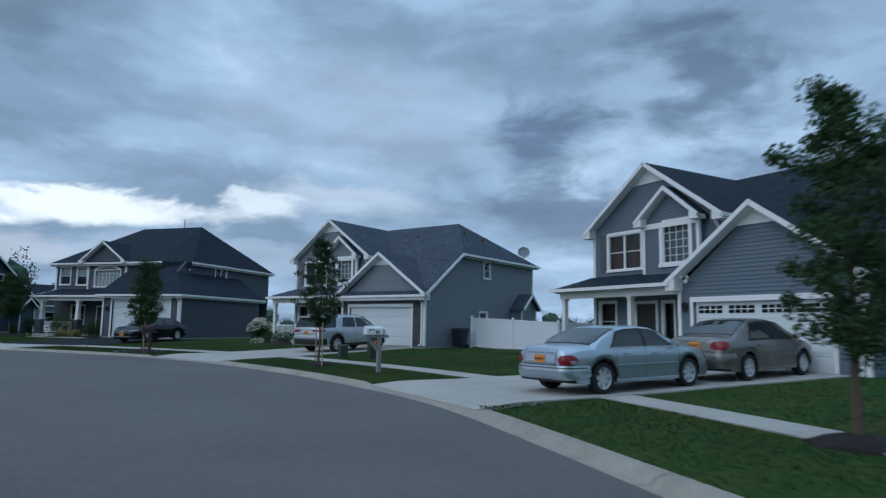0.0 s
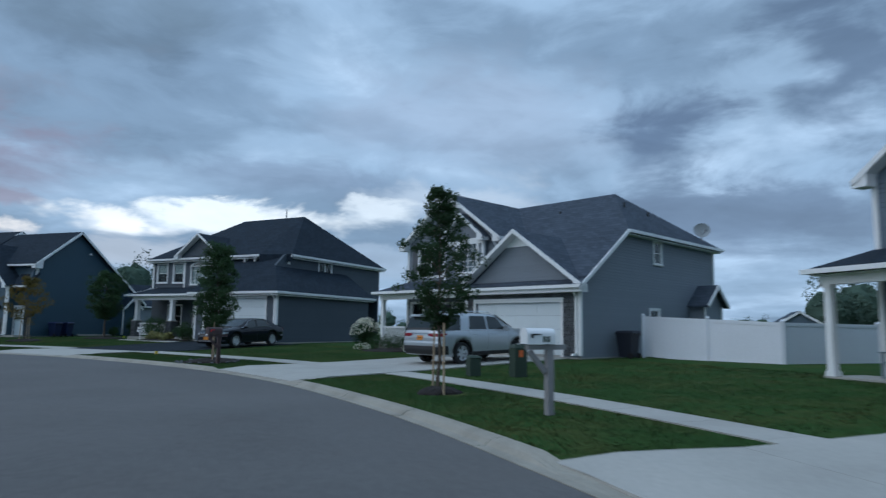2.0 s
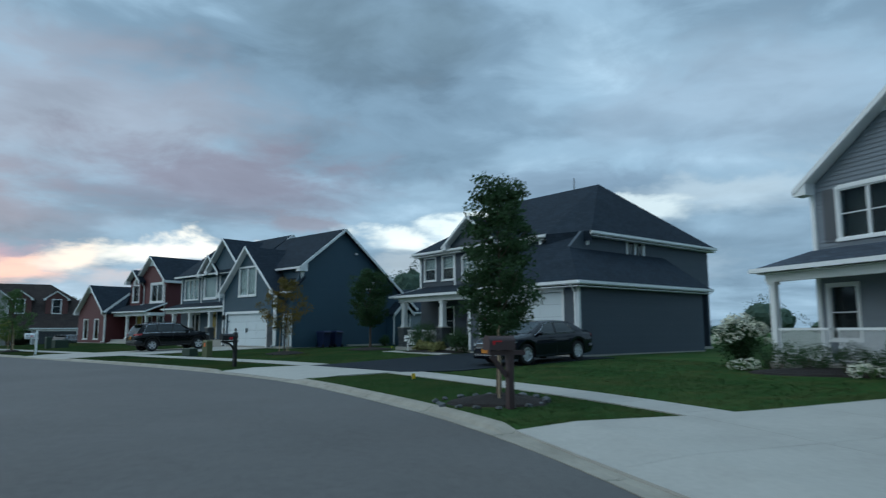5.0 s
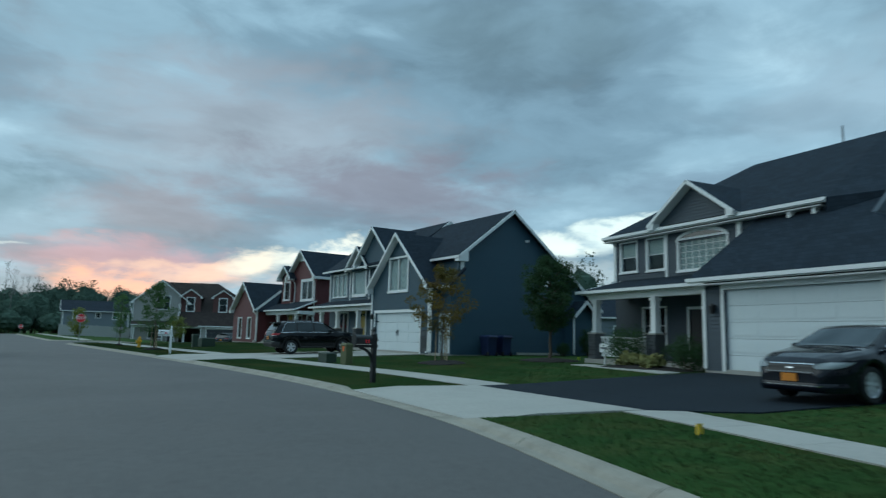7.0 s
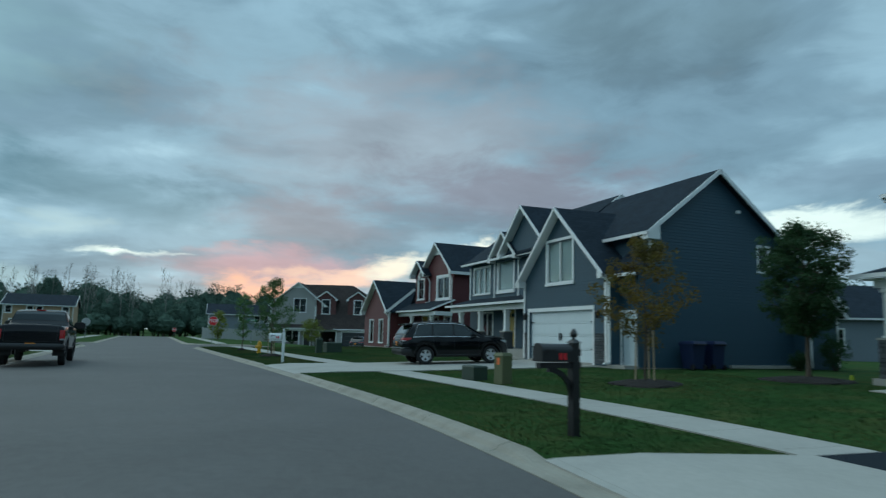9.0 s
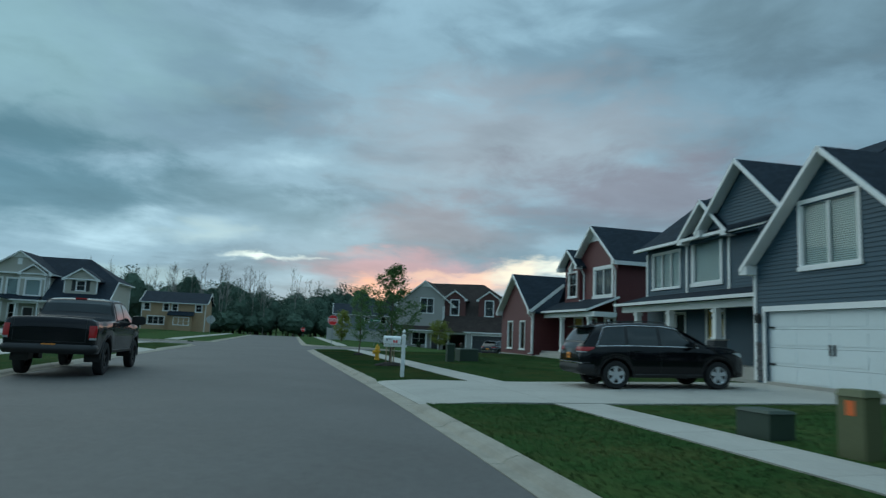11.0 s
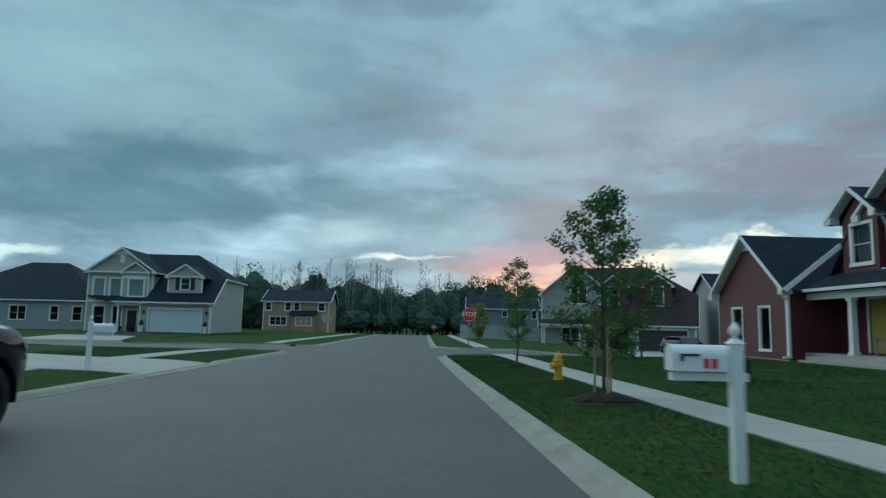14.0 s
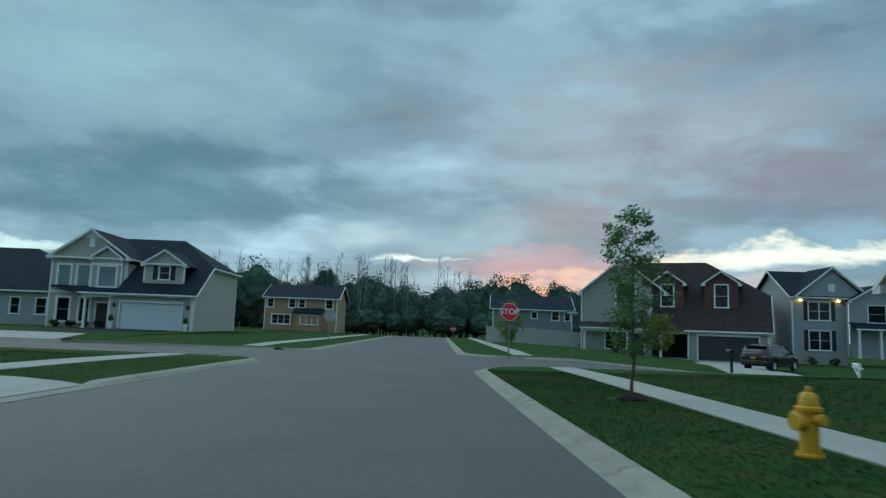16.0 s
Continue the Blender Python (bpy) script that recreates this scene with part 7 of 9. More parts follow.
    if s.get("moulding"):
        for sg in (1, -1):
            z = s["moulding"]
            xs = np.linspace(s["axles"][0] + sh.arch + 0.05, s["axles"][1] - sh.arch - 0.05, 14)
            part("door_moulding", patch([[(x - hl, sg * (sh.skin(x, z + dz) + o), z + dz) for x in xs] for dz, o in ((-0.022, 0.0), (-0.014, 0.014), (0.014, 0.014), (0.022, 0.0))]), s.get("moulding_mat", colour), body)
    # the tail
    def both(nm, mat, rear, rows, out=0.012, label="", bulge=0.0):
        made = []
        for sg in (1, -1):
            grid = sh.wrapped(rear, rows, out=out, bulge=bulge)
            made.append(part(nm, patch([[flip(p, sg) for p in r] for r in grid]), mat, body, label, smooth=bulge > 0))
        return made

    def across(nm, mat, rear, z0, z1, reach, out=0.012, bulge=0.0, label=""):
        rows = [(z0, -reach, reach), (z1, -reach, reach)]
        return part(nm, patch(sh.wrapped(rear, rows, k=26, out=out, bulge=bulge)), mat, body, label, smooth=bulge > 0)

    for z0, z1, reach, rear, mat, bulge in s.get("bumpers", []):
        across("bumper", mat or colour, rear, z0, z1, reach, out=0.006, bulge=bulge)
    for z0, z1, reach, rear, mat in s.get("bars", []):
        across("bumper_strip", mat, rear, z0, z1, reach, out=0.030)
    both("tail_lamp", tail, True, s["tail"], out=0.012, bulge=0.006)
    if s.get("reverse"):
        both("reversing_lamp", LAMP_CLEAR, True, s["reverse"], out=0.020)
    both("headlamp", LAMP_CLEAR, False, s["head"], out=0.012, bulge=0.006)
    pz = s["plate_rear"]
    if s.get("plate_panel"):
        across("plate_recess", dark, True, pz - 0.03, pz + 0.19, s["plate_panel"], out=0.009)
    plate = across("number_plate", PLATE, True, pz, pz + 0.155, 0.155, out=0.018)
    xx = min(v.co.x for v in plate.data.vertices) - 0.004
    for i in range(6):
        bm = bmesh.new()
        box(bm, xx, xx + 0.002, -0.115 + i * 0.04, -0.092 + i * 0.04, pz + 0.055, pz + 0.10)
        part("plate_mark", bm, PLATE_INK, plate)
    if s.get("lid"):
        # edge of the boot lid or tailgate
        z0, z1, reach = s["lid"]
        for sg in (1, -1):
            grid = sh.wrapped(True, [(z0, reach - 0.006, reach + 0.006), (z1, reach - 0.006, reach + 0.006)], k=1, out=0.006)
            part("shut_line", patch([[flip(p, sg) for p in r] for r in grid]), dark, body)
        across("shut_line", dark, True, z0 - 0.005, z0 + 0.005, reach, out=0.006)
    if s.get("lid_chrome"):
        z0, z1, reach = s["lid_chrome"]
        across("lid_chrome", CHROME, True, z0, z1, reach, out=0.022)
    if s.get("plate_front"):
        across("number_plate", PLATE, False, s["plate_front"], s["plate_front"] + 0.15, 0.155, out=0.034)
    gy, g0, g1 = s["grille"]
    across("grille", dark, False, g0, g1, gy, out=0.010)
    across("grille_surround", CHROME, False, g0 - 0.018, g0 + 0.008, gy * 1.02, out=0.018)
    across("grille_surround", CHROME, False, g1 - 0.006, g1 + 0.014, gy * 1.02, out=0.018)
    across("badge", CHROME, False, (g0 + g1) / 2 - 0.025, (g0 + g1) / 2 + 0.025, 0.07, out=0.024)
    if s.get("spoiler"):
        x0, x1, drop = s["spoiler"]
        bm = bmesh.new()
        w = sh.roof_half(x1) * 0.98
        zt = sh.top(x1)
        hull(bm, [(x0 - hl, -w * 0.94, zt - drop), (x1 - hl, -w, zt + 0.004), (x1 - hl, w, zt + 0.004), (x0 - hl, w * 0.94, zt - drop)],
             [(x0 - hl - 0.01, -w * 0.92, zt - drop + 0.03), (x1 - hl, -w * 0.97, zt + 0.03), (x1 - hl, w * 0.97, zt + 0.03), (x0 - hl - 0.01, w * 0.92, zt - drop + 0.03)])
        part("roof_spoiler", bm, s.get("spoiler_mat", colour), body)
    if s.get("high_lamp"):
        x, z = s["high_lamp"]
        bm = bmesh.new()
        box(bm, x - hl - 0.02, x - hl + 0.03, -0.14, 0.14, z, z + 0.035)
        part("high_brake_lamp", bm, tail, body)
    if s.get("wiper"):
        x, z, ln = s["wiper"]
        bm = bmesh.new()
        tube(bm, (x - hl, 0.0, z), (x - hl + 0.02, ln, z + 0.04), 0.014, 0.008, 6)
        part("rear_wiper", bm, dark, body)
    for a in s["axles"]:
        for sg in (1, -1):
            wheel(top, a - hl, sg * (sh.half(a) - 0.115 - s.get("flare", 0.012)), s["r"], s["spokes"], rim_mat or ALLOY, share=s.get("rim", 0.70), slim=s.get("slim", 1.0))
    for x0, x1 in s.get("rack", []):
        for sg in (1, -1):
            bm = bmesh.new()
            at = lambda x, up: (x - hl, sg * sh.roof_half(x) * 0.93, sh.top(x) + up)
            sweep(bm, [at(x0 - 0.06, -0.02), at(x0, 0.03)] + [at(x, 0.04) for x in np.linspace(x0 + 0.08, x1 - 0.08, 9)] + [at(x1, 0.03), at(x1 + 0.06, -0.02)], 0.016, 6)
            part("roof_rail", bm, s.get("rack_mat", BLACK_PLASTIC), body)
    return top


# Tail and head lamps: rows of height, and from and to along the skin from the car's middle.
SEDAN = dict(L=4.67, r=0.32, axles=(0.98, 3.69), top=[(0, 0.66), (0.03, 0.84), (0.09, 0.935), (0.20, 0.965), (0.72, 0.995), (1.05, 1.165), (1.35, 1.285), (1.75, 1.355), (2.2, 1.37), (2.55, 1.345), (2.8, 1.275), (3.45, 0.985), (3.6, 0.955), (4.2, 0.87), (4.5, 0.76), (4.62, 0.64), (4.67, 0.52)],
             belt=[(0, 0.62), (0.05, 0.80), (0.4, 0.875), (1.2, 0.915), (3.3, 0.905), (3.6, 0.875), (4.2, 0.80), (4.55, 0.66), (4.67, 0.50)], half=[(0, 0.57), (0.05, 0.68), (0.16, 0.755), (0.4, 0.81), (0.9, 0.848), (2.3, 0.858), (3.8, 0.845), (4.3, 0.77), (4.55, 0.66), (4.67, 0.51)],
             low=[(0, 0.36), (0.15, 0.25), (0.6, 0.21), (4.2, 0.2), (4.5, 0.24), (4.67, 0.34)], glass=[(1.22, 2.20, 1.52, 2.20), (2.30, 3.28, 2.30, 2.70)], screen=(2.80, 3.46), rear_glass=(0.76, 1.50), doors=(1.36, 2.25, 3.32), handles=(1.62, 2.5), mirror=3.12, mirror_size=0.8,
             tail=[(0.605, 0.60, 0.88), (0.66, 0.54, 0.96), (0.72, 0.53, 0.97), (0.77, 0.58, 0.90), (0.80, 0.65, 0.82)], reverse=[(0.63, 0.82, 0.91), (0.69, 0.80, 0.94)], head=[(0.60, 0.42, 0.72), (0.74, 0.40, 0.90)], plate_rear=0.64, grille=(0.3, 0.45, 0.68), spokes=7, slim=1.2, moulding=0.56,
             bumpers=[(0.26, 0.31, 0.9, True, BLACK_PLASTIC, 0.0), (0.31, 0.585, 1.25, True, None, 0.035), (0.22, 0.46, 1.0, False, None, 0.03)], bars=[(0.535, 0.56, 1.2, True, CHROME)], lid=(0.60, 0.92, 0.47), lid_chrome=(0.835, 0.86, 0.40), arch_lip=0.03)
COMPACT = dict(SEDAN, L=4.53, axles=(0.98, 3.58), top=[(0, 0.72), (0.04, 0.98), (0.12, 1.05), (0.50, 1.09), (0.9, 1.31), (1.25, 1.44), (1.7, 1.49), (2.2, 1.485), (2.6, 1.42), (3.35, 1.06), (3.5, 1.0), (4.1, 0.88), (4.4, 0.76), (4.5, 0.62), (4.53, 0.52)],
               belt=[(0, 0.68), (0.05, 0.88), (0.4, 0.96), (1.2, 0.97), (3.2, 0.96), (3.5, 0.92), (4.1, 0.80), (4.42, 0.64), (4.53, 0.50)], half=[(0, 0.66), (0.06, 0.745), (0.25, 0.815), (0.7, 0.845), (2.3, 0.85), (3.6, 0.84), (4.15, 0.76), (4.42, 0.62), (4.53, 0.5)],
               low=[(0, 0.36), (0.15, 0.26), (0.6, 0.22), (4.1, 0.21), (4.4, 0.25), (4.53, 0.34)], glass=[(1.08, 2.08, 1.34, 2.05), (2.18, 3.16, 2.16, 2.56)], screen=(2.64, 3.38), rear_glass=(0.56, 1.30), doors=(1.2, 2.13, 3.18), handles=(1.45, 2.35), mirror=3.0,
               tail=[(0.76, 0.50, 0.82), (0.84, 0.44, 0.90), (0.92, 0.46, 0.90), (0.96, 0.54, 0.80)], reverse=None, bars=[], moulding=0.6, plate_rear=0.78, spokes=7, bumpers=[(0.26, 0.32, 0.9, True, BLACK_PLASTIC, 0.0), (0.32, 0.68, 1.15, True, None, 0.035)], lid=(0.72, 1.02, 0.44), lid_chrome=(0.95, 0.975, 0.30), arch_lip=0.0, belt_mat=BLACK_PLASTIC)
LARGE = dict(SEDAN, L=5.11, r=0.35, axles=(1.13, 3.97), top=[(0, 0.74), (0.05, 1.02), (0.15, 1.09), (0.7, 1.12), (1.2, 1.36), (1.7, 1.47), (2.1, 1.495), (2.7, 1.475), (2.95, 1.42), (3.75, 1.07), (3.95, 1.03), (4.6, 0.95), (4.92, 0.86), (5.06, 0.74), (5.11, 0.58)],
             belt=[(0, 0.70), (0.06, 0.94), (0.5, 1.0), (1.3, 1.01), (3.6, 0.98), (3.9, 0.95), (4.6, 0.86), (4.98, 0.72), (5.11, 0.55)], half=[(0, 0.68), (0.08, 0.79), (0.3, 0.87), (0.8, 0.92), (2.5, 0.927), (4.1, 0.92), (4.6, 0.875), (4.88, 0.78), (5.04, 0.66), (5.11, 0.55)],
             low=[(0, 0.38), (0.15, 0.27), (0.6, 0.22), (4.6, 0.2), (4.95, 0.22), (5.11, 0.27)], glass=[(1.3, 2.35, 1.65, 2.32), (2.46, 3.55, 2.44, 2.9)], screen=(3.0, 3.78), rear_glass=(0.76, 1.62), doors=(1.45, 2.4, 3.55), handles=(1.75, 2.7), mirror=3.35, tail=[(0.80, 0.45, 0.9), (0.98, 0.45, 0.9)], reverse=None,
             head=[(0.665, 0.50, 0.80), (0.71, 0.46, 1.05), (0.76, 0.52, 1.18), (0.79, 0.70, 1.22)], plate_rear=0.62, plate_front=0.42, grille=(0.46, 0.60, 0.75), spokes=9, slim=0.8, bumpers=[(0.22, 0.40, 1.1, False, None, 0.03), (0.38, 0.58, 1.2, True, None, 0.03)], bars=[(0.335, 0.355, 0.62, False, CHROME)], moulding=None, lid=None, lid_chrome=None, arch_lip=0.0, bright_frame=True)
SUV = dict(L=5.19, r=0.385, gap=0.075, axles=(1.14, 4.21), top=[(0, 0.94), (0.04, 1.14), (0.09, 1.24), (0.26, 1.63), (0.36, 1.72), (0.7, 1.775), (1.6, 1.81), (2.6, 1.795), (3.1, 1.74), (3.85, 1.29), (4.0, 1.25), (4.7, 1.17), (5.0, 1.06), (5.14, 0.88), (5.19, 0.66)],
           belt=[(0, 0.86), (0.06, 1.08), (0.3, 1.15), (1.3, 1.16), (3.7, 1.14), (4.0, 1.11), (4.7, 1.0), (5.05, 0.84), (5.19, 0.62)], half=[(0, 0.84), (0.05, 0.905), (0.2, 0.965), (0.6, 0.992), (2.6, 1.0), (4.2, 0.985), (4.8, 0.90), (5.06, 0.76), (5.19, 0.6)],
           low=[(0, 0.44), (0.15, 0.33), (0.6, 0.28), (4.7, 0.27), (5.0, 0.3), (5.19, 0.42)], lean=0.26, glass=[(0.20, 1.02, 0.42, 1.16), (1.50, 2.44, 1.66, 2.44), (2.54, 3.62, 2.54, 3.05)], screen=(3.14, 3.88), rear_glass=(0.105, 0.30), doors=(1.5, 2.49, 3.68), handles=(1.75, 2.75), mirror=3.4, mirror_size=1.15,
           tail=[(0.985, 0.52, 1.06), (1.02, 0.42, 1.16), (1.06, 0.38, 1.22), (1.095, 0.46, 1.20)], head=[(0.86, 0.5, 0.9), (0.98, 0.5, 1.1)], plate_rear=0.86, plate_panel=0.0, grille=(0.5, 0.6, 0.86), spokes=6, slim=1.25, rim=0.68, bumpers=[(0.36, 0.66, 1.3, True, BLACK_PLASTIC, 0.03), (0.66, 0.82, 1.05, True, None, 0.03)], bars=[(1.075, 1.11, 0.44, True, CHROME)], cladding=0.15, arch_lip=0.055, glass_wide=0.985,
           spoiler=(0.10, 0.40, 0.05), rack=[(0.9, 2.8)], rack_mat=CHROME, open_pillars=True, flare=0.02)
CROSSOVER = dict(SUV, L=4.82, r=0.37, axles=(0.98, 3.895), top=[(0, 0.90), (0.05, 1.12), (0.12, 1.20), (0.36, 1.54), (0.48, 1.645), (0.8, 1.72), (1.5, 1.76), (2.3, 1.75), (2.75, 1.69), (3.5, 1.25), (3.65, 1.21), (4.35, 1.13), (4.65, 1.02), (4.77, 0.86), (4.82, 0.66)],
                 belt=[(0, 0.82), (0.06, 1.02), (0.3, 1.10), (1.3, 1.12), (3.4, 1.10), (3.65, 1.07), (4.35, 0.98), (4.68, 0.83), (4.82, 0.62)], half=[(0, 0.80), (0.06, 0.87), (0.25, 0.935), (0.8, 0.965), (2.4, 0.97), (3.9, 0.955), (4.45, 0.90), (4.7, 0.78), (4.82, 0.62)],
                 low=[(0, 0.46), (0.15, 0.36), (0.6, 0.3), (4.3, 0.29), (4.65, 0.32), (4.82, 0.42)], lean=0.33, glass=[(0.50, 1.26, 0.74, 1.28), (1.34, 2.2, 1.36, 2.2), (2.28, 3.30, 2.28, 2.76)], screen=(2.84, 3.52), rear_glass=(0.16, 0.42), doors=(1.32, 2.24, 3.34), handles=(1.6, 2.5), mirror=3.1,
                 tail=[(0.985, 0.56, 1.0), (1.02, 0.50, 1.10), (1.07, 0.50, 1.16), (1.10, 0.58, 1.12)], reverse=[(0.955, 0.58, 0.98), (0.985, 0.56, 1.0)], spokes=5, slim=1.5, rim=0.64, plate_rear=0.78, bumpers=[(0.38, 0.64, 1.2, True, BLACK_PLASTIC, 0.03), (0.64, 0.70, 1.1, True, None, 0.02)], bars=[(0.66, 0.685, 0.9, True, CHROME)], cladding=0.10, open_pillars=False, bright_frame=True, arch_lip=0.05, lip_mat=BLACK_PLASTIC,
                 spoiler=(0.20, 0.52, 0.04), rack=[(0.9, 2.5)], rack_mat=BLACK_PLASTIC, wiper=(0.155, 1.22, 0.34))
PICKUP = dict(L=5.82, r=0.42, gap=0.10, axles=(1.22, 4.76), top=[(0, 1.18), (0.03, 1.38), (0.08, 1.42), (1.98, 1.43), (2.03, 1.47), (2.14, 1.80), (2.28, 1.92), (2.6, 1.965), (3.3, 1.97), (3.7, 1.92), (3.88, 1.86), (4.45, 1.43), (4.6, 1.39), (5.4, 1.32), (5.7, 1.2), (5.79, 1.0), (5.82, 0.8)],
              belt=[(0, 1.10), (0.05, 1.34), (2.0, 1.37), (2.2, 1.35), (4.4, 1.31), (4.6, 1.29), (5.4, 1.2), (5.72, 1.04), (5.82, 0.76)], half=[(0, 0.945), (0.04, 0.98), (0.2, 1.0), (3.0, 1.005), (4.8, 1.0), (5.4, 0.96), (5.7, 0.86), (5.82, 0.72)],
              low=[(0, 0.58), (0.3, 0.55), (5.3, 0.50), (5.7, 0.50), (5.82, 0.56)], lean=0.30, glass=[(2.30, 3.12, 2.40, 3.12), (3.24, 4.28, 3.24, 3.80)], screen=(3.9, 4.44), rear_glass=(2.05, 2.22), glass_wide=0.94, doors=(2.02, 2.26, 3.18, 4.32), handles=(2.5, 3.42), mirror=4.10, mirror_size=1.6, mirror_mat=BLACK_PLASTIC,
              tail=[(0.90, 0.85, 1.03), (1.24, 0.84, 1.04)], reverse=[(0.90, 0.86, 1.02), (0.95, 0.86, 1.02)], head=[(0.94, 0.6, 1.1), (1.1, 0.6, 1.15)], plate_rear=0.64, grille=(0.55, 0.66, 1.06), spokes=6, rim=0.62, bumpers=[(0.56, 0.78, 1.15, True, BLACK_METAL, 0.06)], lid=(0.84, 1.36, 0.775), cladding=0.09, belt_mat=BLACK_PLASTIC, moulding=None, arch_lip=0.07, flare=0.03,
              high_lamp=(2.30, 1.925), bars=[])


def car_pose(rear, front_, side, half, z_rear, z_front, wheelbase, axles, length):
    """Pose of a car from where its wheels on one side stand: side +1 when they are its left ones."""
    r, f = Vector(rear), Vector(front_)
    d = (f - r).normalized()
    left = Vector((-d.y, d.x))
    mid = r + d * (length / 2 - axles[0]) - left * side * (half - 0.125)
    pitch = math.atan2(z_front - z_rear, wheelbase)
    zc = z_rear + (z_front - z_rear) * (length / 2 - axles[0]) / wheelbase
    return Matrix.Translation((mid.x, mid.y, zc)) @ Matrix.Rotation(math.atan2(d.y, d.x), 4, "Z") @ Matrix.Rotation(-pitch, 4, "Y")


def park(spec, rear, heading, side):
    """Stands a car so that its wheels touch the drive."""
    d = Vector((math.cos(radians(heading)), math.sin(radians(heading))))
    wb = spec["axles"][1] - spec["axles"][0]
    half = curve(spec["half"])(spec["L"] / 2)
    r = Vector(rear)
    left = Vector((-d.y, d.x))
    rc, fc = r - left * side * (half - 0.125), r - left * side * (half - 0.125) + d * wb
    zr, zf = ground_z(rc.x, rc.y) + 0.034, ground_z(fc.x, fc.y) + 0.034
    return car_pose(rear, r + d * wb, side, half, zr, zf, wb, spec["axles"], spec["L"])


silver = make_car("silver_sedan", "silver-blue four-door sedan parked at the foot of a concrete drive", park(SEDAN, (-14.88, -60.97), -49, -1), SEDAN, paint("paint_silver_blue", (0.42, 0.50, 0.56), 0.65, 0.28))
beige = make_car("beige_sedan", "beige-grey compact sedan parked nose in before a garage", park(COMPACT, (-11.75, -64.7), -47, -1), COMPACT, paint("paint_beige", (0.20, 0.19, 0.175), 0.6, 0.3))
suv = make_car("silver_suv", "large silver-white seven-seat SUV parked on a concrete drive", park(SUV, (1.35, -50.45), -28, -1) @ Matrix.Translation((-0.1, 0, 0)) @ Matrix.Scale(0.95, 4), SUV, paint("paint_silver_white", (0.50, 0.53, 0.56), 0.55, 0.3), "suv")
black_sedan = make_car("black_sedan", "large black sedan parked facing the street on black asphalt", park(LARGE, (11.9, -36.3), 173, 1), LARGE, paint("paint_black", (0.006, 0.008, 0.014), 0.0, 0.08, 0.0, 0.4))
jeep = make_car("black_suv", "black SUV with five-spoke wheels parked on a concrete drive", park(CROSSOVER, (8.85, -8.45), -5, -1), CROSSOVER, paint("paint_black_suv", (0.004, 0.005, 0.007), 0.0, 0.08, 0.0, 0.35), "suv", tail=TAIL_LIT)
pickup = make_car("pickup_truck", "black four-door pickup truck parked by the kerb, tail lamps lit", car_pose((-4.58, -5.5), (-4.68, -1.95), -1, 1.005, 0.035, 0.035, 3.54, PICKUP["axles"], PICKUP["L"]) @ Matrix.Scale(1.04, 4), PICKUP, paint("paint_black_truck", (0.006, 0.007, 0.010), 0.0, 0.1, 0.0, 0.35), "pickup truck", rim_mat=BLACK_METAL, tail=TAIL_LIT)
far_suv = make_car("dark_suv", "dark grey SUV parked on a drive beyond the cross street", Matrix.Translation((22.8, 45.0, ground_z(22.8, 45.0) + 0.04)) @ Matrix.Rotation(radians(38), 4, "Z"), CROSSOVER, paint("paint_dark_grey", (0.02, 0.022, 0.026), 0.4, 0.2), "suv")


# ---- trees and shrubs ----
def leaves_mesh(points, sizes, rng, aspect=0.7, droop=0.3):
    """Small pointed leaves, folded along the middle, at the points."""
    k = len(points)
    a = rng.normal(size=(k, 3))
    a[:, 2] -= droop
    a /= np.linalg.norm(a, axis=1)[:, None]
    b = np.cross(a, rng.normal(size=(k, 3)))
    b /= np.linalg.norm(b, axis=1)[:, None] + 1e-9
    n = np.cross(a, b)
    s = sizes[:, None]
    v = np.stack([points - a * s * 0.5, points + b * s * aspect * 0.5 + n * s * 0.08, points + a * s * 0.5, points - b * s * aspect * 0.5 + n * s * 0.08], 1).reshape(-1, 3)
    return v


def mesh_of_quads(name, verts, mat, parent=None, kind=""):
    k = len(verts) // 4
    me = bpy.data.meshes.new(name)
    me.vertices.add(len(verts))
    me.vertices.foreach_set("co", verts.astype(np.float32).ravel())
    me.loops.add(4 * k)
    me.loops.foreach_set("vertex_index", np.arange(4 * k, dtype=np.int32))
    me.polygons.add(k)
    me.polygons.foreach_set("loop_start", np.arange(0, 4 * k, 4, dtype=np.int32))
    me.update(calc_edges=True)
    me.materials.append(mat)
    ob = new(name, me)
    if parent is not None:
        ob.parent = parent
    if kind:
        tagged(ob, kind=kind)
    return ob


def branches(rng, z0, z1, radius, shape, count):
    """Limbs that rise from the stem: foot, tip and reach, their tips on the crown's outline."""
    f = curve(shape)
    out = []
    turn = rng.uniform(0, 6.28)
    for i in range(count):
        t = min(0.97, max(0.0, (i + rng.uniform(-0.4, 0.9)) / count))
        turn += 2.4 + rng.normal() * 0.35
        ln = radius * f(t) * rng.uniform(0.62, 1.16)
        up = ln * rng.uniform(0.7, 1.15) * (1.0 - 0.35 * t)
        zc = z0 + (z1 - z0) * t
        out.append((np.array([0.0, 0.0, max(0.5, zc - up * 0.75)]), np.array([math.cos(turn) * ln, math.sin(turn) * ln, zc + up * 0.25]), ln))
    return out


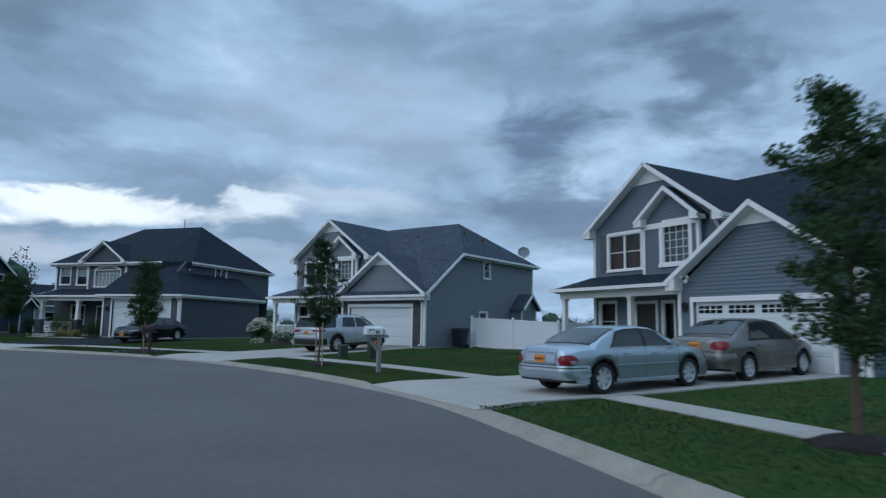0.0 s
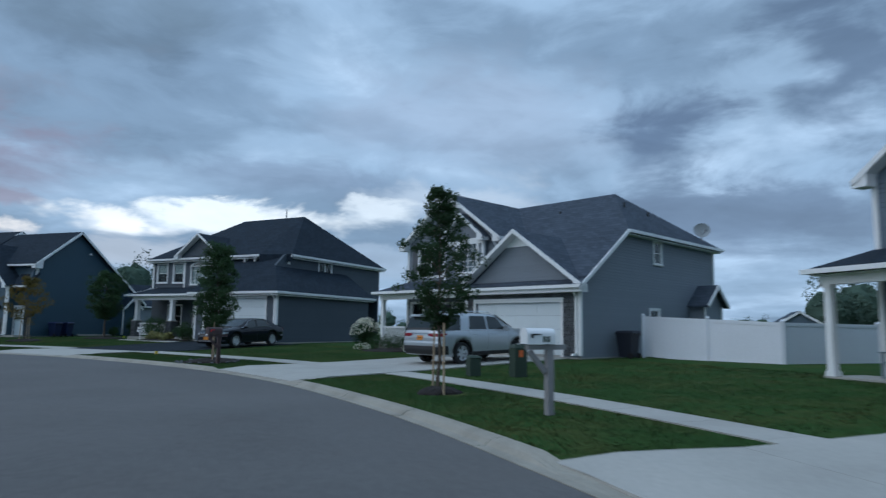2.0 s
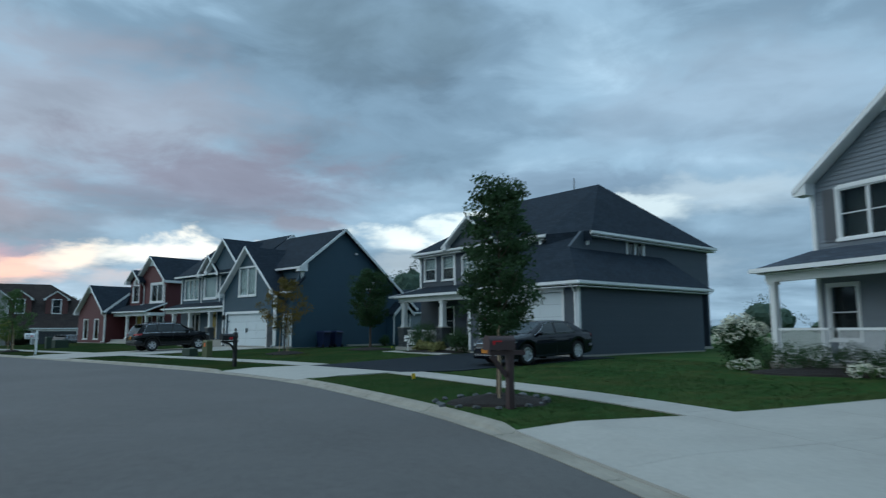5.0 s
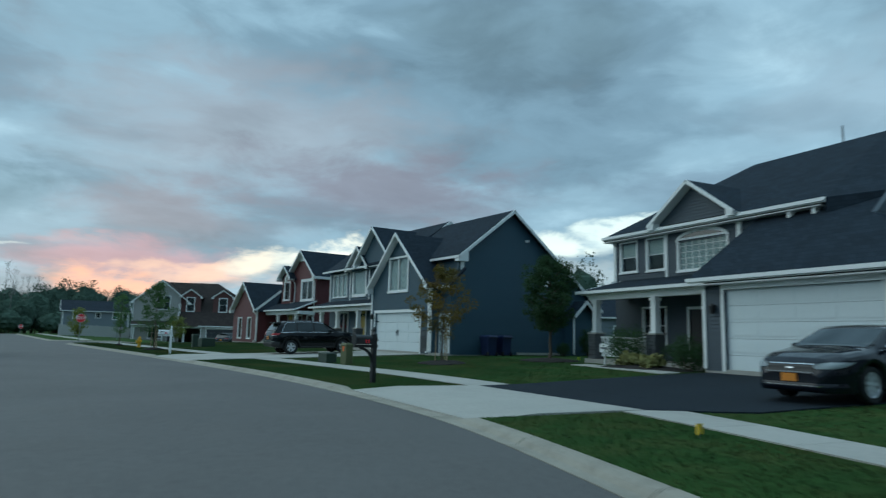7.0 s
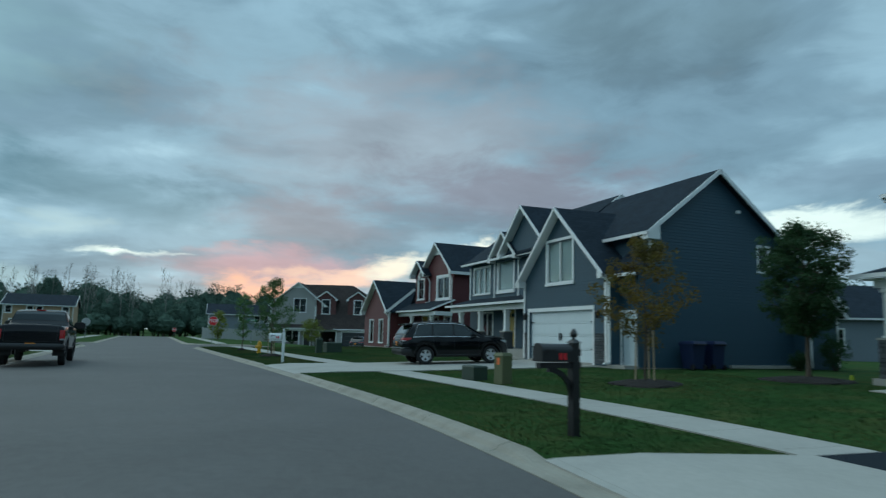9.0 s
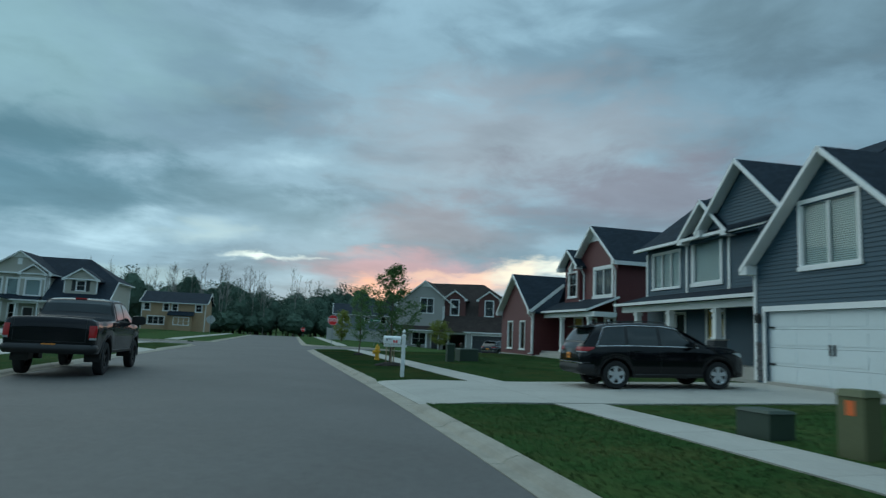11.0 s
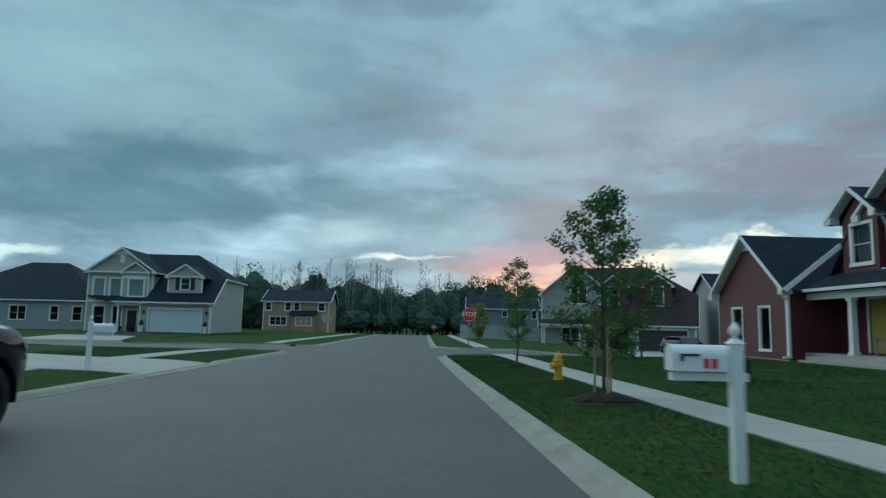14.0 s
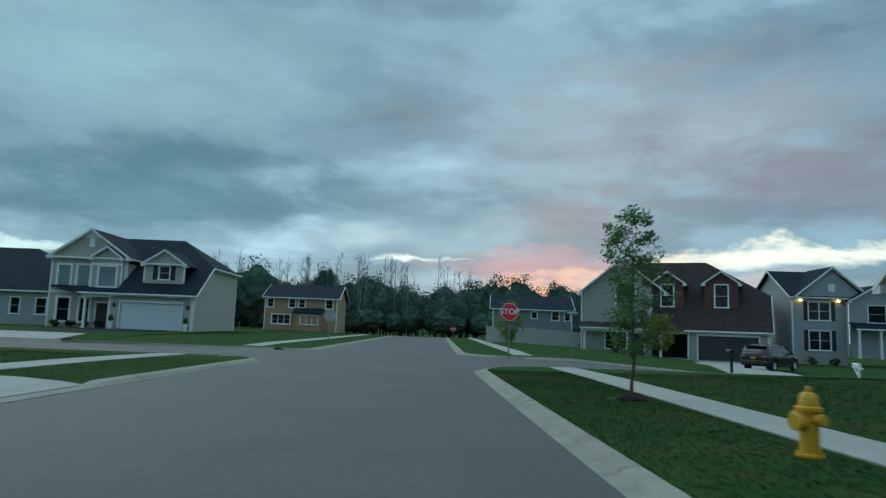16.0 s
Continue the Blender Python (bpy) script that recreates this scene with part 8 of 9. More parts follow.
def crown_points(rng, limbs, clumps, per, spread):
    """Leaf places in loose tufts along the outer part of each limb."""
    pts = []
    each = max(3, round(clumps / len(limbs)))
    for foot, tip, ln in limbs:
        for j in range(each):
            q = 0.35 + 0.70 * (j + rng.random()) / each
            c = foot + (tip - foot) * q + rng.normal(size=3) * [0.09, 0.09, 0.06] * (0.6 + ln)
            s = spread * rng.uniform(0.55, 1.35)
            n = int(per * rng.uniform(0.5, 1.3))
            d = rng.normal(size=(n, 3))
            d *= (rng.random((n, 1)) ** 0.5) * 1.7 / np.linalg.norm(d, axis=1)[:, None]
            pts.append(c + d * [s, s, s * 0.75])
    return np.concatenate(pts)


def tree(name, x, y, z, height, radius, trunk_r, shape, leaf, label, seed, clear=1.5, clumps=150, per=34, spread=0.16, size=0.085, stakes=0, stake_r=0.42, bed=0.0, lean=(0, 0), mat2=None):
    rng = np.random.default_rng(seed)
    r = random.Random(seed)
    top = empty(name, pose(x, y, z), label, "tree")
    bm = bmesh.new()
    p, rad = Vector((0, 0, -0.15)), trunk_r * 1.25
    spine = [p.copy()]
    steps = 9
    for i in range(steps):
        q = Vector((lean[0] * (i + 1) / steps + r.uniform(-0.04, 0.04), lean[1] * (i + 1) / steps + r.uniform(-0.04, 0.04), (height * 0.93 + 0.15) * (i + 1) / steps - 0.15))
        nr = trunk_r * (1 - 0.88 * (i + 1) / steps)
        tube(bm, p, q, rad, nr, 8)
        p, rad = q, nr
        spine.append(q.copy())
    trunk = part("trunk", bm, BARK, top)
    limbs = branches(rng, clear, height - spread, radius, shape, max(14, clumps // 6))
    for foot, tip, ln in limbs:
        foot, tip = Vector(foot), Vector(tip)
        mid = foot.lerp(tip, 0.5) + Vector((0, 0, -0.06 * ln))
        bm = bmesh.new()
        tube(bm, foot, mid, trunk_r * 0.30, trunk_r * 0.2, 5)
        tube(bm, mid, tip, trunk_r * 0.2, trunk_r * 0.06, 5)
        part("limb", bm, BARK, trunk)
    pts = crown_points(rng, limbs, clumps, per, spread)
    pts[:, 0] += lean[0] * pts[:, 2] / height
    pts[:, 1] += lean[1] * pts[:, 2] / height
    sizes = size * rng.uniform(0.6, 1.3, len(pts))
    mesh_of_quads("crown", leaves_mesh(pts, sizes, rng), LEAF[leaf], top)
    for i in range(stakes):
        a = 2 * math.pi * i / stakes + 0.6
        bm = bmesh.new()
        tube(bm, (math.cos(a) * stake_r, math.sin(a) * stake_r, -0.2), (math.cos(a) * stake_r * 0.86, math.sin(a) * stake_r * 0.86, 1.45), 0.024, 0.021, 7)
        part("stake", bm, STAKE, top, "round wooden stake")
        bm = bmesh.new()
        tube(bm, (math.cos(a) * stake_r * 0.86, math.sin(a) * stake_r * 0.86, 1.35), (0, 0, 1.42), 0.012, 0.012, 5)
        part("tie", bm, BLACK_PLASTIC, top, "black rubber tie")
    if bed:
        mulch_bed(x, y, bed, seed)
    return top


def mulch_bed(x, y, radius, seed, sx=1.0, label="low mound of dark bark mulch round a tree"):
    r = random.Random(seed)
    bm = bmesh.new()
    rings = []
    k = 26
    for f, h in ((1.0, -0.02), (0.92, 0.03), (0.6, 0.09), (0.25, 0.13)):
        ring = []
        for i in range(k):
            a = 2 * math.pi * i / k
            q = radius * f * (1 + 0.09 * math.sin(3 * a + seed) + r.uniform(-0.05, 0.05))
            px, py = x + math.cos(a) * q * sx, y + math.sin(a) * q
            ring.append(bm.verts.new((px, py, ground_z(px, py) + h + r.uniform(0, 0.02))))
        rings.append(ring)
    for a, b in zip(rings, rings[1:]):
        for i in range(k):
            bm.faces.new((a[i], a[(i + 1) % k], b[(i + 1) % k], b[i]))
    bm.faces.new(rings[-1])
    ob = part("mulch_bed", bm, MULCH)
    # loose chips on the mound
    return tagged(ob, label, "mulch bed")


def bush(x, y, z, rx, rz, leaf, label, seed, clumps=60, per=30, size=0.07, blooms=0, name="bush", ry=None, category="shrub"):
    rng = np.random.default_rng(seed)
    top = empty(name, pose(x, y, z), label, category)
    ry = ry or rx
    d = rng.normal(size=(clumps, 3))
    d /= np.linalg.norm(d, axis=1)[:, None]
    d *= rng.uniform(0.35, 0.92, (clumps, 1))
    c = d * [rx, ry, rz] + [0, 0, rz * 0.95]
    pts = (c[:, None] + rng.normal(size=(clumps, per, 3)) * min(rx, rz) * 0.16).reshape(-1, 3)
    pts[:, 2] = np.abs(pts[:, 2])
    mesh_of_quads("foliage", leaves_mesh(pts, size * rng.uniform(0.6, 1.3, len(pts)), rng, aspect=0.6), LEAF[leaf], top)
    bm = bmesh.new()
    for i in range(6):
        a = 2 * math.pi * i / 6
        tube(bm, (0.04 * math.cos(a), 0.04 * math.sin(a), -0.1), (rx * 0.5 * math.cos(a), ry * 0.5 * math.sin(a), rz * 1.1), 0.02, 0.006, 5)
    part("stems", bm, BARK, top)
    for i in range(blooms):
        e = rng.normal(size=3)
        e /= np.linalg.norm(e)
        e[2] = abs(e[2]) * 0.9 + 0.05
        p = e * [rx, ry, rz] * 0.98 + [0, 0, rz * 0.95]
        q = rng.normal(size=(46, 3))
        q /= np.linalg.norm(q, axis=1)[:, None]
        q = q * [0.14, 0.14, 0.12] * rng.uniform(0.8, 1.25) + p
        mesh_of_quads("bloom", leaves_mesh(q, np.full(len(q), 0.055), rng, aspect=0.9), FLOWER, top)
    return top


COLUMN = [(0, 0.5), (0.15, 0.9), (0.4, 1.0), (0.7, 0.85), (0.9, 0.55), (1, 0.2)]
ROUND = [(0, 0.35), (0.2, 0.85), (0.5, 1.0), (0.8, 0.8), (1, 0.25)]
DROP = [(0, 0.12), (0.15, 0.55), (0.32, 1.0), (0.5, 0.78), (0.7, 0.45), (0.9, 0.3), (1, 0.12)]
MAPLE = [(0, 0.75), (0.15, 1.0), (0.4, 0.95), (0.6, 0.72), (0.8, 0.42), (1, 0.15)]


def gz(x, y):
    return ground_z(x, y)


tree("street_tree", -20.15, -63.45, gz(-20.15, -63.45), 4.55, 0.75, 0.07, COLUMN, "dark", "young upright street tree with green leaves on the verge", 11, clear=1.15, clumps=190, per=90, bed=0.55, size=0.065, spread=0.14)
tree("street_tree", -6.9, -52.35, gz(-6.9, -52.35), 4.5, 0.85, 0.045, DROP, "dark", "young staked pear tree with dark green leaves on the verge", 12, clear=1.35, clumps=190, per=62, stakes=2, bed=0.5, spread=0.11, size=0.065)
tree("street_tree", 0.34, -41.3, gz(0.34, -41.3), 4.4, 0.7, 0.055, COLUMN, "dark", "dense dark green staked street tree beside a mailbox", 13, clear=1.3, clumps=230, per=95, stakes=2, bed=0.95, size=0.065, spread=0.14)
tree("lawn_tree", 10.75, -19.6, gz(10.75, -19.6), 4.15, 1.25, 0.04, MAPLE, "yellow", "thin young tree with yellowing leaves in a mulch mound", 14, clear=1.45, clumps=120, per=60, stakes=3, stake_r=0.3, bed=1.0, spread=0.16, size=0.075)
tree("yard_tree", 16.1, -20.3, 0.42, 4.75, 1.25, 0.08, ROUND, "dark", "full dark green tree on the lawn between two houses", 15, clear=1.5, clumps=260, per=80, spread=0.17, size=0.085, bed=1.3)
tree("street_tree", 4.42, 2.7, gz(4.42, 2.7), 4.35, 1.2, 0.045, MAPLE, "mid", "young staked maple with a loose leafy crown on the verge", 16, clear=1.15, clumps=170, per=50, stakes=3, bed=0.65, spread=0.15, size=0.075, stake_r=0.2)
tree("street_tree", 4.15, 13.2, gz(4.15, 13.2), 3.95, 0.68, 0.04, COLUMN, "mid", "slim young street tree with light green leaves", 17, clear=1.0, clumps=120, per=55, bed=0.3, spread=0.13, size=0.06)
tree("small_tree", 6.4, 58.0, gz(6.4, 58.0), 3.9, 1.2, 0.07, ROUND, "lime", "small tree with yellow-green leaves near the corner", 18, clear=0.5, clumps=110, per=24, spread=0.25, size=0.16)
tree("small_tree", 17.5, 52.0, gz(17.5, 52.0), 3.6, 1.4, 0.07, ROUND, "lime", "small tree with yellowing leaves before a pale house", 19, clear=0.8, clumps=110, per=24, spread=0.25, size=0.16)
tree("street_tree", -11.2, -1.5, gz(-11.2, -1.5), 6.0, 1.3, 0.09, ROUND, "mid", "street tree with green leaves on the far verge", 20, clear=3.4, clumps=120, per=30, spread=0.22)
bush(10.9, -42.5, gz(10.9, -42.5), 0.72, 0.78, "dark", "hydrangea bush covered in large white blooms", 31, clumps=110, per=44, size=0.075, blooms=44, name="hydrangea")
for i, (x, y) in enumerate(((9.65, -43.75), (9.15, -44.75), (8.65, -45.75), (8.15, -46.7))):
    bush(x, y, gz(x, y), 0.72, 0.42, "dark", "low clipped dark green hedge shrub by a porch", 40 + i, clumps=60, per=34, size=0.05, name="hedge_shrub")
bush(7.9, -46.2, gz(7.9, -46.2), 0.3, 0.16, "mid", "small border plant with white flowers", 46, clumps=20, per=20, size=0.05, blooms=6, name="border_plant")
bush(9.4, -43.0, gz(9.4, -43.0), 0.3, 0.14, "mid", "small border plant with white flowers", 47, clumps=20, per=20, size=0.05, blooms=4, name="border_plant")
bush(15.75, -24.8, 0.40, 0.85, 0.85, "dark", "tall dark leafy shrub in front of a porch", 50, clumps=110, per=34)
bush(15.2, -27.9, 0.40, 0.9, 0.62, "dark", "broad dark shrub beside a garage", 51, clumps=110, per=34)
bush(14.75, -25.75, 0.38, 0.5, 0.28, "straw", "clump of pale ornamental grass", 52, clumps=50, per=30, size=0.16, name="ornamental_grass")
bush(14.6, -26.9, 0.38, 0.5, 0.28, "straw", "clump of pale ornamental grass", 53, clumps=50, per=30, size=0.16, name="ornamental_grass")
bush(23.6, -15.8, 0.42, 0.55, 0.85, "dark", "narrow dark conifer by a house wall", 54, clumps=90, per=34)
bush(21.8, -15.6, 0.42, 0.4, 0.4, "dark", "small dark shrub by a house wall", 55, clumps=50, per=30)
bush(7.0, -52.2, gz(7.0, -52.2), 0.42, 0.55, "dark", "small dark conifer beside a garage door", 56, clumps=60, per=34, size=0.05)
bush(20.6, 9.2, 0.42, 1.1, 0.9, "dark", "large dark shrub at the corner of a red house", 57, clumps=110, per=34)
for i, (x, y) in enumerate(((-31.0, 53.6), (-29.6, 53.4), (-28.4, 53.3), (-27.2, 53.2))):
    bush(x, y, 0.42, 0.45, 0.3, "dark", "small rounded shrub along a house front", 60 + i, clumps=24, per=22, size=0.12)
for i, (x, y) in enumerate(((36.6, 60.8), (34.6, 61.0), (17.0, 62.6), (14.6, 66.0))):
    bush(x, y, gz(x, y), 0.5, 0.4, "dark", "small rounded shrub along a house front", 66 + i, clumps=24, per=22, size=0.12)
mulch_bed(15.0, -26.3, 1.9, 70, 0.6, "bed of dark mulch before a porch")
mulch_bed(9.0, -45.0, 1.7, 71, 0.6, "bed of dark mulch along a porch")


def far_woods():
    """The woods behind the houses, the far trees and an unseen ring added behind, as one mass of leaf clumps."""
    rng = np.random.default_rng(99)
    pts, sizes = [], []
    stems = bmesh.new()

    tmp = bmesh.new()
    bmesh.ops.create_icosphere(tmp, subdivisions=3, radius=1.0)
    ball_v = np.array([v.co[:] for v in tmp.verts])
    ball_f = [tuple(v.index for v in f.verts) for f in tmp.faces]
    tmp.free()
    mass_v, mass_f = [], []

    def one(x, y, h, w, n):
        """A round-topped tree: billows of leaves over a dark inside."""
        base = -0.3
        k = max(8, n // 30)
        c = rng.normal(size=(k, 3))
        c /= np.linalg.norm(c, axis=1)[:, None]
        c *= rng.uniform(0.45, 0.95, (k, 1))
        c = c * [w, w, h * 0.42] + [x, y, base + h * 0.55]
        per = int(1.7 * n) // k
        d = rng.normal(size=(k, per, 3))
        d /= np.linalg.norm(d, axis=2)[:, :, None]
        q = (c[:, None] + d * rng.uniform(0.5, 1.0, (k, per, 1)) * w * rng.uniform(0.26, 0.42, (k, 1, 1))).reshape(-1, 3)
        q[:, 2] = np.maximum(q[:, 2], base + 0.1)
        pts.append(q)
        sizes.append(np.full(len(q), 0.045 * w + 0.12) * rng.uniform(0.6, 1.3, len(q)))
        tube(stems, (x, y, base - 0.3), (x, y, base + h * 0.7), 0.02 * h, 0.006 * h, 5)
        # the dense inside of the crown
        k0 = len(mass_v)
        swell = rng.uniform(0.72, 1.0, (len(ball_v), 1))
        mass_v.extend(map(tuple, ball_v * swell * [w * 0.84, w * 0.84, h * 0.37] + [x, y, base + h * 0.49]))
        mass_f.extend((p + k0, q_ + k0, r_ + k0) for p, q_, r_ in ball_f)

    for i in range(150):
        x = rng.uniform(-80, 62)
        y = rng.uniform(116, 150) + 0.10 * abs(x)
        one(x, y, rng.uniform(8.0, 13.0) * (1.15 if x < -12 else 1.0), rng.uniform(2.6, 4.4), 950)
    for i in range(120):
        x = rng.uniform(-78, 62)
        one(x, rng.uniform(109, 116) + 0.10 * abs(x), rng.uniform(3.0, 6.5), rng.uniform(2.0, 3.4), 560)
    for x in np.arange(-80, 64, 1.7):
        one(x + rng.uniform(-0.6, 0.6), 113 + 0.10 * abs(x) + rng.uniform(0, 5), rng.uniform(6.0, 9.0) * (1.15 if x < -12 else 1.0), rng.uniform(2.2, 3.0), 640)
    one(-27.0, 96, 12.0, 3.2, 1400)
    one(-30.0, 98, 10.0, 3.0, 1100)
    for i in range(30):
        one(rng.uniform(-62, -34), rng.uniform(78, 92), rng.uniform(7, 10), rng.uniform(2, 3.2), 600)
    for a in np.arange(26, 150, 1.6):
        t = radians(a + rng.uniform(-0.8, 0.8))
        d = rng.uniform(120, 190)
        one(d * math.sin(t), -40 + d * math.cos(t), rng.uniform(3.5, 8.5), rng.uniform(2.4, 4.6), 300)
    # unseen trees added behind the camera to keep low sky out of window reflections
    for a in np.arange(150, 318, 2.2):
        t = radians(a + rng.uniform(-0.8, 0.8))
        d = rng.uniform(75, 105)
        one(-10 + d * math.sin(t), -30 + d * math.cos(t), rng.uniform(7, 11), rng.uniform(2.6, 4.4), 260)
    for x, y, h, w in ((42, -22, 8.5, 2.6), (46, -24, 9.0, 2.8), (50, 2, 8.0, 2.4), (44, 14, 7.5, 2.4), (58, -46, 7.0, 2.6), (40, -70, 6.5, 2.4), (44, -73, 7.2, 2.6), (36, -74, 5.0, 2.0), (60, 19, 13.0, 4.2)):
        one(x, y, h, w, 900)
    p, s = np.concatenate(pts), np.concatenate(sizes)
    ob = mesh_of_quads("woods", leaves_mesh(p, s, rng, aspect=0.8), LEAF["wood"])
    tagged(ob, "dark mixed woods beyond the last houses, with an unseen ring added behind", "trees", "", "stuff")
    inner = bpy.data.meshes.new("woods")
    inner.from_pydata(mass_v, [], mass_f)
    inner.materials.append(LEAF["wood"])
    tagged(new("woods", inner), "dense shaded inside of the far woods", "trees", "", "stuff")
    tagged(part("wood_stems", stems, BARK, None, normals=False), "thin dark trunks standing in the woods", "trees", "", "stuff")
    # bare trees that stand over the rest
    bare = bmesh.new()
    for i in range(46):
        x, y, h = rng.uniform(-42, 6), rng.uniform(110, 124), rng.uniform(9.5, 14.5)
        top = Vector((x + rng.normal() * 0.4, y, h))
        tube(bare, (x, y, -0.3), top, 0.11, 0.02, 4)
        for j in range(14):
            f = rng.uniform(0.45, 0.96)
            foot = Vector((x, y, 0)).lerp(top, f)
            ln = rng.uniform(0.8, 2.6) * (1.25 - f)
            a = rng.uniform(0, 6.28)
            tip = foot + Vector((math.cos(a) * ln, math.sin(a) * ln, ln * rng.uniform(1.0, 1.9)))
            tube(bare, foot, tip, 0.04, 0.012, 3)
            for m in range(2):
                g = foot.lerp(tip, rng.uniform(0.4, 0.8))
                tube(bare, g, g + Vector((rng.normal() * 0.35, rng.normal() * 0.35, rng.uniform(0.3, 0.8))), 0.018, 0.008, 3)
    tagged(part("bare_trees", bare, material("pale_bark", (0.24, 0.23, 0.21), rough=0.95, vary=0.2, scale=2, bump=0.2), None, normals=False), "pale leafless trees standing over the woods", "trees", "", "stuff")


far_woods()


# ---- mailboxes, signs, hydrant, boxes, bins ----
def mailbox(x, y, turn, label, body_mat, post_mat, style, z=None, group="mailboxes"):
    """A domed box on a post: its door faces the street along -x before the turn."""
    z = gz(x, y) if z is None else z
    top = empty("mailbox", pose(x, y, z, 0, 0, turn), label, "mailbox", group)
    h = 1.11 if style == "braced" else 1.02
    if style in ("finial", "ornate"):
        w = 0.055 if style == "finial" else 0.06
        bm = bmesh.new()
        box(bm, -w, w, -w, w, -0.3, 1.28)
        hull(bm, [(-w * 1.3, -w * 1.3, 1.28), (w * 1.3, -w * 1.3, 1.28), (w * 1.3, w * 1.3, 1.28), (-w * 1.3, w * 1.3, 1.28)], [(-w * 0.5, -w * 0.5, 1.33), (w * 0.5, -w * 0.5, 1.33), (w * 0.5, w * 0.5, 1.33), (-w * 0.5, w * 0.5, 1.33)])
        if style == "ornate":
            box(bm, -w * 1.2, w * 1.2, -w * 1.2, w * 1.2, 1.1, 1.2)
        part("post", bm, post_mat, top)
        bm = bmesh.new()
        lathe(bm, [(0.012, 1.32), (0.035, 1.33), (0.02, 1.35), (0.045, 1.37), (0.056, 1.40), (0.045, 1.43), (0.018, 1.47), (0.005, 1.485)], 14)
        part("finial", bm, post_mat, top, smooth=True)
        bm = bmesh.new()
        box(bm, -0.62, 0.1, -0.045, 0.045, h - 0.09, h - 0.015)
        if style == "ornate":
            for i in range(7):
                t0, t1 = i / 7 * math.pi / 2, (i + 1) / 7 * math.pi / 2
                beam(bm, (-0.45 + 0.45 * math.sin(t0), 0, h - 0.5 + 0.45 * math.cos(t0) - 0.02), (-0.45 + 0.45 * math.sin(t1), 0, h - 0.5 + 0.45 * math.cos(t1) - 0.02), 0.05, 0.07)
        part("arm", bm, post_mat, top)
        cx = -0.36
    else:
        bm = bmesh.new()
        box(bm, -0.055, 0.055, -0.055, 0.055, -0.3, h - 0.003)
        part("post", bm, post_mat, top)
        bm = bmesh.new()
        box(bm, -0.42, 0.30, -0.05, 0.05, h - 0.09, h - 0.01)
        beam(bm, (-0.34, 0, h - 0.08), (-0.04, 0, h - 0.42), 0.05, 0.08)
        part("arm", bm, post_mat, top)
        cx = -0.20
    half, ln, n = 0.105, 0.26, 10
    prof = [(-half, 0.0), (half, 0.0), (half, 0.14)] + [(half * math.cos(math.pi * i / n), 0.14 + half * math.sin(math.pi * i / n)) for i in range(1, n)] + [(-half, 0.14)]
    bm = bmesh.new()
    hull(bm, [(cx - ln, yy, h + zz) for yy, zz in prof], [(cx + ln, yy, h + zz) for yy, zz in prof])
    bx = part("box", bm, body_mat, top)
    bm = bmesh.new()
    hull(bm, [(cx - ln - 0.012, yy * 1.06, h + zz * 1.03) for yy, zz in prof], [(cx - ln, yy * 1.06, h + zz * 1.03) for yy, zz in prof])
    part("door", bm, body_mat, bx)
    bm = bmesh.new()
    box(bm, cx - 0.20, cx - 0.02, -half - 0.012, -half - 0.004, h + 0.14, h + 0.16)
    box(bm, cx - 0.20, cx - 0.165, -half - 0.012, -half - 0.004, h + 0.09, h + 0.16)
    part("flag", bm, BLACK_METAL if style != "plain" else SIGN_RED, bx)
    if style != "plain":
        for i in range(2):
            bm = bmesh.new()
            box(bm, cx + 0.02 + 0.075 * i, cx + 0.07 + 0.075 * i, -half - 0.006, -half - 0.001, h + 0.03, h + 0.12)
            part("number_bar", bm, GREEN_BOX if style == "braced" else SIGN_RED, bx)
    return top


WHITE_PAINT = material("mailbox_white", (0.80, 0.81, 0.81), rough=0.35, vary=0.05, scale=4, bump=0.05)
GREY_WOOD = material("grey_wood", (0.26, 0.25, 0.25), rough=0.85, vary=0.15, scale=5, bump=0.2)
RED_BROWN = material("mailbox_maroon", (0.06, 0.035, 0.035), rough=0.55, vary=0.15, scale=4, bump=0.1)
mailbox(-9.49, -55.06, -47, "white metal mailbox on a braced grey wooden post", WHITE_PAINT, GREY_WOOD, "braced")
mailbox(-0.45, -42.1, -22, "dark maroon plastic mailbox on a wide post", RED_BROWN, RED_BROWN, "plain")
mailbox(3.92, -26.03, 5, "black mailbox on an ornate black post with a finial", BLACK_METAL, BLACK_METAL, "ornate")
mailbox(3.81, -4.14, -2, "white mailbox on a white post with a round finial", WHITE_PAINT, WHITE_PAINT, "finial")
mailbox(-8.35, 8.1, 180, "white mailbox on a white post across the street", WHITE_PAINT, WHITE_PAINT, "finial")
mailbox(16.0, 35.6, -90, "dark mailbox post by the cross street", BLACK_METAL, BLACK_METAL, "plain")
mailbox(22.6, 35.2, -90, "white mailbox by the cross street", WHITE_PAINT, WHITE_PAINT, "plain")


